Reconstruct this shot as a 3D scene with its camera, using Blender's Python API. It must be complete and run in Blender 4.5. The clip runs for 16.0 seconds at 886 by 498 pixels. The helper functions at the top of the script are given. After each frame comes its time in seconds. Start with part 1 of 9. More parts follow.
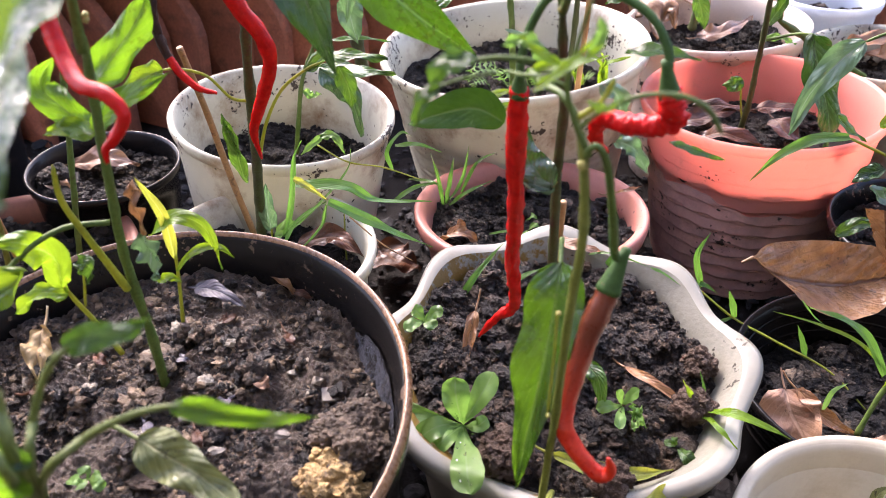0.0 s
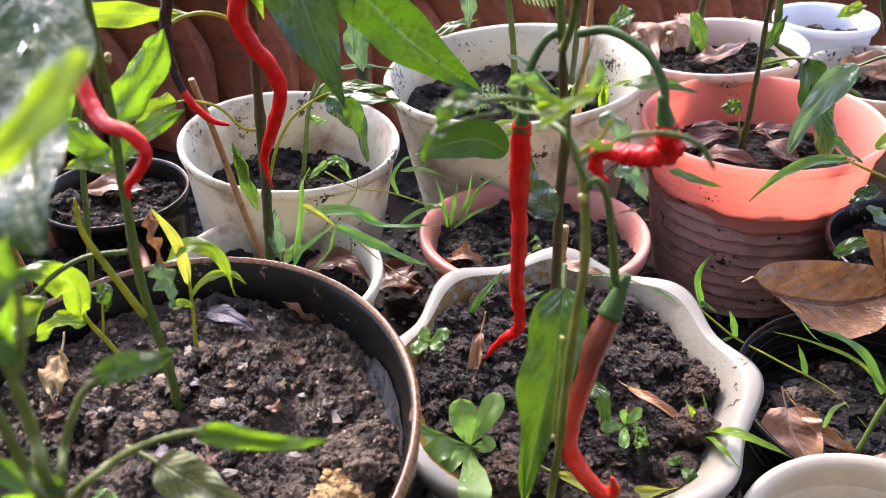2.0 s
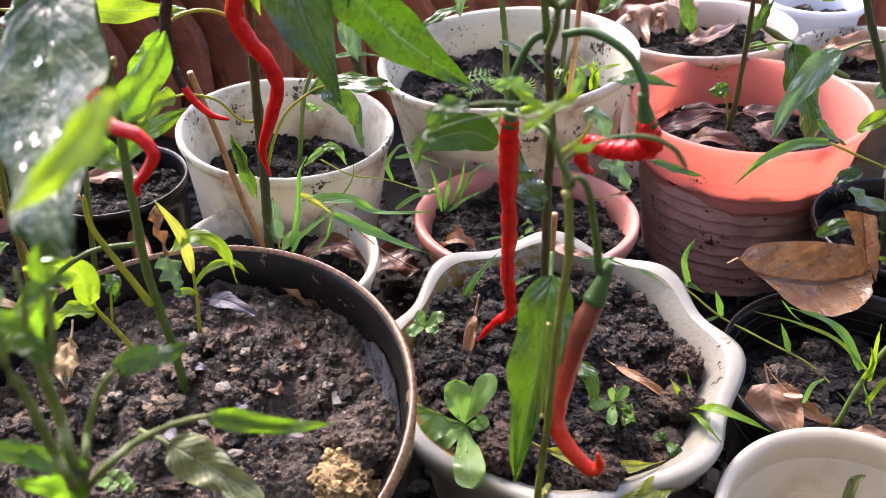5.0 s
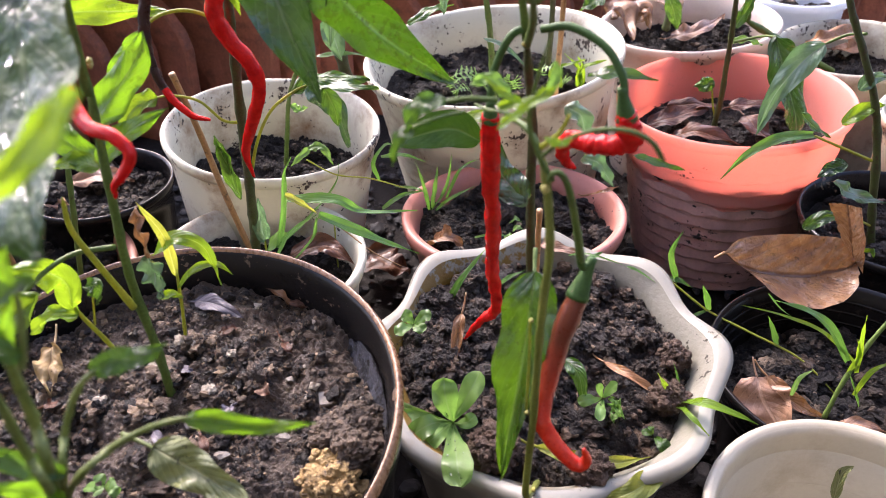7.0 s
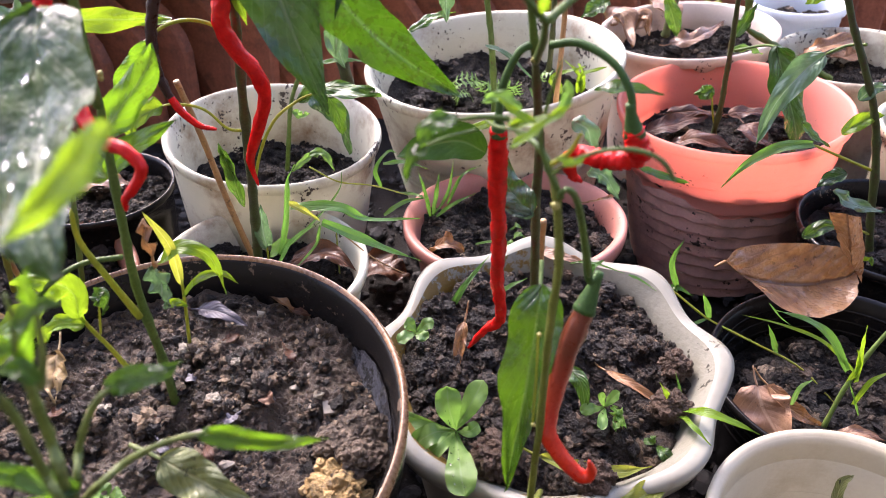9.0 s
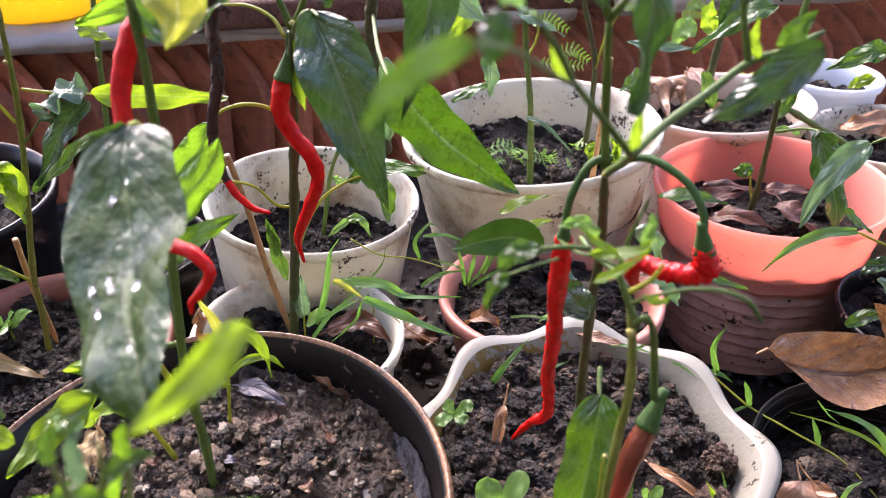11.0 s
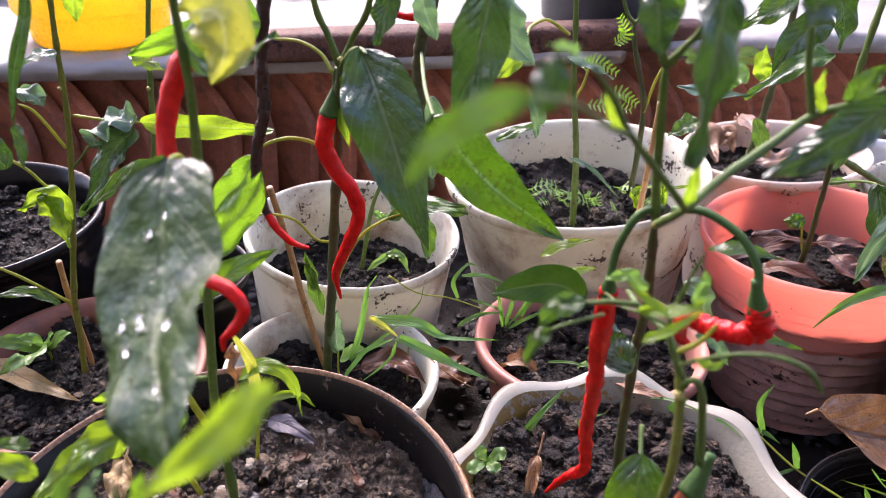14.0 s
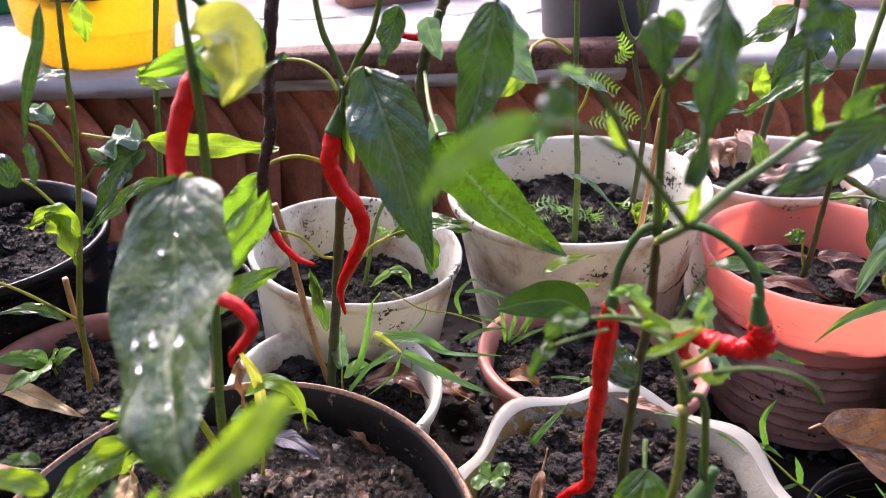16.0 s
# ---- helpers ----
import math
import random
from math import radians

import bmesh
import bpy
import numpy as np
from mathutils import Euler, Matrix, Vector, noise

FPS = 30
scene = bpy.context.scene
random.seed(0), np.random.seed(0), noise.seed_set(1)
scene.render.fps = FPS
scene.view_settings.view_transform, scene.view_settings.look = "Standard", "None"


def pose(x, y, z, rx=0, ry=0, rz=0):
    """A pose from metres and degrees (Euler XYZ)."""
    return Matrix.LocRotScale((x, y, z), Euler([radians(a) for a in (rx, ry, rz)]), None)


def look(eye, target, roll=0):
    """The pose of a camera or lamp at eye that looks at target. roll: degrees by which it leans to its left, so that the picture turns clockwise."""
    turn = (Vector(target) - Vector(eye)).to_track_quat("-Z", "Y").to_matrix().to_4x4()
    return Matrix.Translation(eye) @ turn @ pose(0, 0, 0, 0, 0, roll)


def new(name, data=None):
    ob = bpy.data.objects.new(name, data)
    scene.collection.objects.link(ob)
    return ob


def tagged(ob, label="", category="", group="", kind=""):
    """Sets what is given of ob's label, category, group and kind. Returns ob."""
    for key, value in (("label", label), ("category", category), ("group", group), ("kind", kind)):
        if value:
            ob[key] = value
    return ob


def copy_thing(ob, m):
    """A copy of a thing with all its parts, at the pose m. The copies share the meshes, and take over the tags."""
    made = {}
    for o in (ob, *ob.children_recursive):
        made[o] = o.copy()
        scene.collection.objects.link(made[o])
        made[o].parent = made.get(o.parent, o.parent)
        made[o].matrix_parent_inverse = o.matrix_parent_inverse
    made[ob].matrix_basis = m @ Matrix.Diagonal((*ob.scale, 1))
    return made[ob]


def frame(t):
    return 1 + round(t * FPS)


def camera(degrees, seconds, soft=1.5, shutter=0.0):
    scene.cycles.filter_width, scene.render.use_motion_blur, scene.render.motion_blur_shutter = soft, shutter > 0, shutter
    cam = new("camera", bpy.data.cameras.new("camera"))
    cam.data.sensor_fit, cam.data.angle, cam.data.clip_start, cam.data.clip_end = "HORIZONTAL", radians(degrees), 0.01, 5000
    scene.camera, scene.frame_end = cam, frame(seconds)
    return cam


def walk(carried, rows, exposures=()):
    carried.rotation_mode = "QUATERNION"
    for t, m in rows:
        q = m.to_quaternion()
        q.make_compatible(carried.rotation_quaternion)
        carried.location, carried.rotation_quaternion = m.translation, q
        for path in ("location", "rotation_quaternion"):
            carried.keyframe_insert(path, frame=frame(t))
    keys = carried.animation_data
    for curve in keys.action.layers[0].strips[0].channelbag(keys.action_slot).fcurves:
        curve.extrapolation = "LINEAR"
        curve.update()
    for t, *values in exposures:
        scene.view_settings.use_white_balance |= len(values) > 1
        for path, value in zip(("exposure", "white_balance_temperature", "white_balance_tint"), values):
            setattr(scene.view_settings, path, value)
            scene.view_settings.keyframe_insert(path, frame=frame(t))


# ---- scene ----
cam = camera(60.4, 16.0, soft=0.3)
cam.data.dof.use_dof, cam.data.dof.focus_distance, cam.data.dof.aperture_fstop = True, 0.44, 16.0
PATH = [
    (0, (0.017, -0.001, 0.411), (-0.037, 1.63, -0.746), -1.1),
    (0.5, (0.016, -0.003, 0.416), (-0.04, 1.629, -0.739), -1.1),
    (1, (0.015, -0.004, 0.419), (-0.043, 1.64, -0.719), -1.3),
    (1.5, (0.015, -0.005, 0.419), (-0.044, 1.65, -0.703), -1.7),
    (2, (0.016, -0.007, 0.419), (-0.046, 1.65, -0.699), -1.7),
    (2.5, (0.013, -0.014, 0.428), (-0.05, 1.652, -0.677), -1.5),
    (3, (0.011, -0.022, 0.435), (-0.055, 1.654, -0.655), -1.7),
    (3.5, (0.016, -0.023, 0.438), (-0.045, 1.648, -0.659), -1.8),
    (4, (0.017, -0.017, 0.43), (-0.044, 1.617, -0.721), -1.9),
    (6.5, (0.02, -0.015, 0.431), (-0.013, 1.606, -0.74), -2.5),
    (7, (0.021, -0.015, 0.429), (-0.012, 1.608, -0.739), -2.6),
    (7.5, (0.02, -0.013, 0.429), (-0.012, 1.611, -0.737), -2.6),
    (8, (0.02, -0.014, 0.431), (-0.01, 1.61, -0.736), -2.5),
    (10.3, (0.011, -0.01, 0.442), (-0.007, 1.615, -0.725), -1.4),
    (10.5, (0.01, -0.007, 0.446), (-0.019, 1.634, -0.697), -1.2),
    (11, (0.0, 0.001, 0.451), (-0.052, 1.684, -0.629), -0.6),
    (11.5, (-0.001, 0.007, 0.452), (-0.142, 1.711, -0.586), -0.4),
    (12, (-0.001, 0.01, 0.45), (-0.161, 1.715, -0.584), -0.2),
    (12.5, (-0.001, 0.011, 0.448), (-0.16, 1.72, -0.58), -0.3),
    (13, (-0.002, 0.011, 0.449), (-0.156, 1.722, -0.574), -0.1),
    (13.5, (-0.002, 0.009, 0.45), (-0.154, 1.728, -0.561), 0.1),
    (14, (-0.001, 0.009, 0.45), (-0.156, 1.732, -0.552), 0.1),
    (14.5, (-0.002, 0.011, 0.449), (-0.157, 1.735, -0.552), 0.1),
    (15, (-0.002, 0.008, 0.451), (-0.161, 1.738, -0.54), 0.0),
    (15.5, (-0.001, 0.007, 0.452), (-0.158, 1.744, -0.527), -0.0),
    (16, (-0.002, 0.006, 0.452), (-0.162, 1.75, -0.515), -0.1),
]
walk(cam, [(t, look(eye, target, roll)) for t, eye, target, roll in PATH], [(0, 2.32, 6200, 26), (2, 2.25, 6200, 26), (8, 2.2, 6200, 26), (10.5, 2.28, 6200, 26), (11.2, 2.2, 6150, 29), (12, 2.12, 6150, 30), (16, 2.08, 6150, 30)])

# ---- light ----
world = bpy.data.worlds.new("sky")
scene.world = world
world.use_nodes = True
wn = world.node_tree
sky = wn.nodes.new("ShaderNodeTexSky")
sky.sky_type = "NISHITA"
sky.sun_disc = False
sky.dust_density, sky.air_density = 4.0, 1.0
SUN_AZ, SUN_EL = -28.0, 42.0  # degrees from straight ahead (minus: towards the left), and above the horizon
sky.sun_elevation, sky.sun_rotation = radians(SUN_EL), radians(SUN_AZ)
wn.links.new(sky.outputs[0], wn.nodes["Background"].inputs[0])
wn.nodes["Background"].inputs[1].default_value = 0.165
sun = new("sun", bpy.data.lights.new("sun", "SUN"))
sun.data.energy, sun.data.angle, sun.data.color = 1.4, radians(16.0), (1.0, 0.94, 0.84)
_d = Vector((math.sin(radians(SUN_AZ)) * math.cos(radians(SUN_EL)), math.cos(radians(SUN_AZ)) * math.cos(radians(SUN_EL)), math.sin(radians(SUN_EL))))
sun.matrix_world = look(_d * 5, (0, 0, 0))


# ---- materials ----
def links(mat):
    mat.use_nodes = True
    nt = mat.node_tree
    return nt, nt.nodes, nt.links, nt.nodes["Principled BSDF"], nt.nodes["Material Output"]


def noise_node(nt, coord, scale, detail=4.0, rough=0.6):
    n = nt.nodes.new("ShaderNodeTexNoise")
    n.inputs["Scale"].default_value, n.inputs["Detail"].default_value, n.inputs["Roughness"].default_value = scale, detail, rough
    nt.links.new(coord, n.inputs["Vector"])
    return n


def ramp_node(nt, fac, stops):
    r = nt.nodes.new("ShaderNodeValToRGB")
    el = r.color_ramp.elements
    while len(el) < len(stops):
        el.new(0.5)
    for e, (p, c) in zip(el, stops):
        e.position, e.color = p, (*c, 1) if len(c) == 3 else c
    nt.links.new(fac, r.inputs[0])
    return r


def threshold(nt, value, low, high):
    r = nt.nodes.new("ShaderNodeMapRange")
    r.inputs[1].default_value, r.inputs[2].default_value = low, high
    nt.links.new(value, r.inputs[0])
    return r.outputs[0]


def mix_node(nt, fac, a, b, mode="MIX"):
    m = nt.nodes.new("ShaderNodeMix")
    m.data_type, m.blend_type = "RGBA", mode
    for s, v in ((m.inputs[0], fac), (m.inputs[6], a), (m.inputs[7], b)):
        if isinstance(v, (int, float)):
            s.default_value = v
        elif isinstance(v, tuple):
            s.default_value = (*v, 1)
        else:
            nt.links.new(v, s)
    return m.outputs[2]


def surface(name, a, b, scale=40, fine=400, rough=(0.4, 0.6), bump=0.3, dist=0.001, stain=None, stain_at=(0.58, 0.68), stain_scale=60, through_light=0.0, metal=0.0, spec=0.5, vary=0.0, coat=0.0, grain=0.35, specks=None, speck_at=1.25, islands=None, lean=None):
    """A two-scale material: broad tone between a and b, fine grain in bump and roughness, and, if given, stains."""
    mat = bpy.data.materials.new(name)
    nt, nodes, lk, bsdf, out = links(mat)
    co = nodes.new("ShaderNodeTexCoord").outputs["Object"]
    big, small = noise_node(nt, co, scale), noise_node(nt, co, fine, 6)
    col = mix_node(nt, ramp_node(nt, big.outputs[0], [(0.32, (0, 0, 0)), (0.68, (1, 1, 1))]).outputs[0], a, b)
    col = mix_node(nt, grain, col, ramp_node(nt, small.outputs[0], [(0.3, tuple(c * 0.6 for c in a)), (0.7, tuple(min(1, c * 1.35) for c in b))]).outputs[0])
    if stain:
        sn = noise_node(nt, co, stain_scale, 8, 0.7)
        amount = sn.outputs[0]
        if lean:  # the stain grows thicker to one side
            part_x, more = nodes.new("ShaderNodeSeparateXYZ"), nodes.new("ShaderNodeMath")
            lk.new(co, part_x.inputs[0])
            more.operation = "MULTIPLY_ADD"
            lk.new(part_x.outputs[0], more.inputs[0])
            more.inputs[1].default_value = lean
            lk.new(sn.outputs[0], more.inputs[2])
            amount = more.outputs[0]
        fac = ramp_node(nt, amount, [(stain_at[0], (0, 0, 0)), (stain_at[1], (1, 1, 1))]).outputs[0]
        col = mix_node(nt, fac, col, stain)
    if specks:
        sp, where = noise_node(nt, co, 260, 4, 0.55), noise_node(nt, co, 22, 2)
        both = nodes.new("ShaderNodeMath")
        both.operation = "ADD"
        lk.new(sp.outputs[0], both.inputs[0])
        lk.new(where.outputs[0], both.inputs[1])
        col = mix_node(nt, threshold(nt, both.outputs[0], speck_at, speck_at + 0.03), col, specks)
    if islands:
        geo = nodes.new("ShaderNodeNewGeometry")
        tone = ramp_node(nt, geo.outputs["Random Per Island"], islands)
        tone.color_ramp.interpolation = "CONSTANT"
        col = mix_node(nt, 1.0, col, tone.outputs[0], "MULTIPLY")
    if vary:
        info = nodes.new("ShaderNodeObjectInfo")
        hs = nodes.new("ShaderNodeHueSaturation")
        mr = nodes.new("ShaderNodeMapRange")
        mr.inputs[3].default_value, mr.inputs[4].default_value = 1 - vary, 1 + vary
        lk.new(info.outputs["Random"], mr.inputs[0])
        lk.new(mr.outputs[0], hs.inputs["Value"])
        lk.new(col, hs.inputs["Color"])
        col = hs.outputs[0]
    lk.new(col, bsdf.inputs["Base Color"])
    rr = nodes.new("ShaderNodeMapRange")
    rr.inputs[3].default_value, rr.inputs[4].default_value = rough
    lk.new(small.outputs[0], rr.inputs[0])
    lk.new(rr.outputs[0], bsdf.inputs["Roughness"])
    bsdf.inputs["Metallic"].default_value, bsdf.inputs["Specular IOR Level"].default_value = metal, spec
    bsdf.inputs["Coat Weight"].default_value = coat
    bp = nodes.new("ShaderNodeBump")
    bp.inputs["Strength"].default_value, bp.inputs["Distance"].default_value = bump, dist
    lk.new(small.outputs[0], bp.inputs["Height"])
    lk.new(bp.outputs[0], bsdf.inputs["Normal"])
    if through_light:
        tr, mx = nodes.new("ShaderNodeBsdfTranslucent"), nodes.new("ShaderNodeMixShader")
        lk.new(col, tr.inputs[0])
        mx.inputs[0].default_value = through_light
        lk.new(bsdf.outputs[0], mx.inputs[1])
        lk.new(tr.outputs[0], mx.inputs[2])
        lk.new(mx.outputs[0], out.inputs[0])
    return mat


def leaf_surface(name, dark, light, vein, glow, through_light=0.45, rough=(0.22, 0.42), spots=None, bump=0.5, wet=0.6, vein_side=0.2, fleck=900, fleck_at=0.48, spec=0.5, fleck_cut=0.6):
    """A leaf: midrib and side veins from the leaf's own map, blistered relief between the veins, light coming through."""
    mat = bpy.data.materials.new(name)
    nt, nodes, lk, bsdf, out = links(mat)
    tc = nodes.new("ShaderNodeTexCoord")
    sep = nodes.new("ShaderNodeSeparateXYZ")
    lk.new(tc.outputs["UV"], sep.inputs[0])

    def calc(op, a, b=None):
        m = nodes.new("ShaderNodeMath")
        m.operation = op
        for s, v in zip(m.inputs, (a, b)):
            if v is None:
                continue
            if isinstance(v, (int, float)):
                s.default_value = v
            else:
                lk.new(v, s)
        return m.outputs[0]

    across = calc("ABSOLUTE", calc("SUBTRACT", sep.outputs[0], 0.5))
    n_big, n_mid = noise_node(nt, tc.outputs["Object"], 90), noise_node(nt, tc.outputs["Object"], 120, 4)
    slant = calc("SUBTRACT", calc("MULTIPLY", sep.outputs[1], 9.0), calc("MULTIPLY", across, 5.5))
    slant = calc("ADD", slant, calc("MULTIPLY", n_big.outputs[0], 0.5))
    saw = calc("ABSOLUTE", calc("SUBTRACT", calc("FRACT", slant), 0.5))
    side = ramp_node(nt, saw, [(0.0, (1, 1, 1)), (0.09, (0, 0, 0))]).outputs[0]
    mid = ramp_node(nt, across, [(0.014, (1, 1, 1)), (0.045, (0, 0, 0))]).outputs[0]
    veins = calc("MAXIMUM", calc("MULTIPLY", side, vein_side), mid)
    col = mix_node(nt, ramp_node(nt, n_big.outputs[0], [(0.35, (0, 0, 0)), (0.65, (1, 1, 1))]).outputs[0], dark, light)
    info = nodes.new("ShaderNodeObjectInfo")
    hs = nodes.new("ShaderNodeHueSaturation")
    mr = nodes.new("ShaderNodeMapRange")
    mr.inputs[3].default_value, mr.inputs[4].default_value = 0.75, 1.25
    lk.new(info.outputs["Random"], mr.inputs[0])
    lk.new(mr.outputs[0], hs.inputs["Value"])
    lk.new(mix_node(nt, veins, col, vein), hs.inputs["Color"])
    col = hs.outputs[0]
    if spots:
        sp = noise_node(nt, tc.outputs["Object"], fleck, 2)
        reg = noise_node(nt, tc.outputs["Object"], 60, 2)
        fac = calc("MULTIPLY", ramp_node(nt, sp.outputs[0], [(fleck_cut, (0, 0, 0)), (fleck_cut + 0.05, (1, 1, 1))]).outputs[0], ramp_node(nt, reg.outputs[0], [(fleck_at, (0, 0, 0)), (fleck_at + 0.1, (1, 1, 1))]).outputs[0])
        col = mix_node(nt, fac, col, spots)
    lk.new(col, bsdf.inputs["Base Color"])
    rr = nodes.new("ShaderNodeMapRange")
    rr.inputs[3].default_value, rr.inputs[4].default_value = rough
    film = threshold(nt, noise_node(nt, tc.outputs["Object"], 55, 3).outputs[0], 0.42, 0.6)
    rr.inputs[1].default_value, rr.inputs[2].default_value = 0.75, 0.25
    lk.new(calc("ADD", calc("MULTIPLY", film, 0.5), calc("MULTIPLY", n_big.outputs[0], 0.5)), rr.inputs[0])
    lk.new(rr.outputs[0], bsdf.inputs["Roughness"])
    lk.new(calc("MULTIPLY", film, wet), bsdf.inputs["Coat Weight"])
    h = calc("ADD", calc("MULTIPLY", saw, 0.32), calc("ADD", calc("MULTIPLY", n_mid.outputs[0], 1.0), calc("MULTIPLY", noise_node(nt, tc.outputs["Object"], 480, 3).outputs[0], 0.16)))
    h = calc("SUBTRACT", h, calc("ADD", calc("MULTIPLY", mid, 0.5), calc("MULTIPLY", side, 0.06)))
    bp = nodes.new("ShaderNodeBump")
    bp.inputs["Strength"].default_value, bp.inputs["Distance"].default_value = bump, 0.002
    bsdf.inputs["Specular IOR Level"].default_value = spec
    bsdf.inputs["Coat Roughness"].default_value, bsdf.inputs["Coat IOR"].default_value = 0.1, 1.4
    lk.new(h, bp.inputs["Height"])
    lk.new(bp.outputs[0], bsdf.inputs["Normal"])
    tr, mx = nodes.new("ShaderNodeBsdfTranslucent"), nodes.new("ShaderNodeMixShader")
    lk.new(mix_node(nt, veins, mix_node(nt, 0.5, col, glow), vein), tr.inputs[0])
    mx.inputs[0].default_value = through_light
    lk.new(bsdf.outputs[0], mx.inputs[1])
    lk.new(tr.outputs[0], mx.inputs[2])
    lk.new(mx.outputs[0], out.inputs[0])
    return mat


WHITE = surface("white_plastic", (0.54, 0.52, 0.405), (0.63, 0.615, 0.505), 12, 500, (0.28, 0.45), 0.08, 0.0005, (0.25, 0.165, 0.09), (0.5, 0.7), 20, 0.28, grain=0.06, specks=(0.05, 0.038, 0.03), speck_at=1.185)
CREAM = surface("cream_plastic", (0.46, 0.42, 0.31), (0.53, 0.495, 0.385), 12, 500, (0.28, 0.45), 0.08, 0.0005, (0.36, 0.3, 0.2), (0.5, 0.8), 26, 0.28, grain=0.06)
BLUISH = surface("bluish_white_plastic", (0.66, 0.72, 0.8), (0.76, 0.8, 0.84), 25, 500, (0.3, 0.5), 0.08, 0.0005, None, through_light=0.25, grain=0.06)
BEIGE = surface("stained_beige_plastic", (0.62, 0.5, 0.4), (0.74, 0.66, 0.57), 14, 400, (0.35, 0.6), 0.12, 0.0006, (0.2, 0.12, 0.07), (0.58, 0.8), 30, 0.22, grain=0.08, specks=(0.03, 0.02, 0.015), speck_at=1.22)
GLAZE = surface("glossy_white_enamel", (0.185, 0.177, 0.142), (0.225, 0.217, 0.178), 16, 300, (0.24, 0.4), 0.04, 0.0005, (0.17, 0.135, 0.075), (0.52, 0.78), 40, 0.0, spec=0.3, grain=0.05, specks=(0.05, 0.04, 0.02), speck_at=1.27)
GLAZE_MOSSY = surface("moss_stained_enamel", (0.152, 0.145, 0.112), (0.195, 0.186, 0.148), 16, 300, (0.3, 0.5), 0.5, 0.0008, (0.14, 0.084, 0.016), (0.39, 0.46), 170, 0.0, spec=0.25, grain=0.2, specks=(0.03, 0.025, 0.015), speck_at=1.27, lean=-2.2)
PINK = surface("coral_plastic", (0.92, 0.41, 0.32), (0.94, 0.46, 0.37), 25, 500, (0.32, 0.45), 0.05, 0.0005, (0.62, 0.3, 0.24), (0.6, 0.85), 50, 0.64, grain=0.04, specks=(0.03, 0.02, 0.015), speck_at=1.34)
# Duller copy of PINK: the shade of the soil inside, put into the colour.
PINK_SHADED = surface("shaded_coral_plastic", (0.5, 0.285, 0.235), (0.62, 0.375, 0.315), 30, 400, (0.4, 0.6), 0.1, 0.0006, (0.3, 0.19, 0.165), (0.42, 0.68), 34, 0.0, grain=0.12, specks=(0.03, 0.02, 0.015), speck_at=1.2)
TERRA = surface("pinkish_terracotta_plastic", (0.38, 0.14, 0.1), (0.46, 0.19, 0.14), 30, 500, (0.35, 0.55), 0.12, 0.0006, (0.1, 0.06, 0.05), (0.6, 0.78), 50, grain=0.1, specks=(0.02, 0.014, 0.012))
TERRA_BROWN = surface("dull_terracotta_clay", (0.2, 0.072, 0.042), (0.28, 0.105, 0.062), 30, 400, (0.45, 0.7), 0.25, 0.0008, (0.07, 0.04, 0.03), (0.55, 0.75), 50, grain=0.2)
BLACK = surface("black_plastic", (0.0052, 0.0047, 0.0045), (0.0098, 0.0088, 0.0084), 30, 600, (0.16, 0.3), 0.15, 0.0006, (0.045, 0.033, 0.025), (0.63, 0.8), 60, grain=0.1, specks=(0.1, 0.07, 0.05), spec=0.2)
RIM_BROWN = surface("worn_brown_rim", (0.12, 0.06, 0.028), (0.28, 0.145, 0.065), 60, 500, (0.16, 0.4), 0.4, 0.0006, (0.03, 0.018, 0.012), (0.58, 0.68), 90)
SOIL = (surface("wet_dark_soil", (0.02, 0.0135, 0.009), (0.105, 0.069, 0.042), 60, 1300, (0.08, 0.6), 1.0, 0.002, (0.2, 0.155, 0.11), (0.56, 0.7), 260, spec=0.6, grain=0.6),
        surface("soil_crumb", (0.45, 0.45, 0.45), (1.0, 1.0, 1.0), 260, 1700, (0.12, 0.75), 1.0, 0.0015, spec=0.45, islands=[(0.0, (0.015, 0.0102, 0.007)), (0.34, (0.05, 0.033, 0.0215)), (0.58, (0.125, 0.083, 0.051)), (0.78, (0.245, 0.168, 0.102)), (0.9, (0.4, 0.285, 0.175)), (0.975, (0.58, 0.5, 0.38))]))
SOIL_BLACK = (surface("black_compost", (0.007, 0.006, 0.0052), (0.022, 0.017, 0.013), 70, 1500, (0.3, 0.95), 0.9, 0.003, (0.06, 0.043, 0.03), (0.6, 0.78), 360, spec=0.2),
              surface("compost_crumb", (0.6, 0.6, 0.6), (1.0, 1.0, 1.0), 200, 1800, (0.3, 0.95), 1.0, 0.002, spec=0.25, islands=[(0.0, (0.011, 0.009, 0.0074)), (0.45, (0.026, 0.02, 0.0155)), (0.74, (0.052, 0.039, 0.029)), (0.9, (0.1, 0.073, 0.051)), (0.975, (0.25, 0.19, 0.135))]))
SOIL_DARK = (surface("dark_garden_soil", (0.012, 0.009, 0.007), (0.042, 0.03, 0.022), 70, 1500, (0.25, 0.9), 1.0, 0.0025, (0.09, 0.062, 0.04), (0.6, 0.76), 300, spec=0.3),
             surface("garden_soil_crumb", (0.55, 0.55, 0.55), (1.0, 1.0, 1.0), 240, 1800, (0.25, 0.9), 1.0, 0.002, spec=0.35, islands=[(0.0, (0.016, 0.0112, 0.008)), (0.4, (0.037, 0.0245, 0.0165)), (0.7, (0.068, 0.044, 0.028)), (0.88, (0.125, 0.08, 0.048)), (0.97, (0.26, 0.18, 0.115))]))
CLOD = surface("dark_clod", (0.04, 0.024, 0.015), (0.11, 0.068, 0.043), 90, 1200, (0.4, 0.9), 1.0, 0.003, spec=0.3)
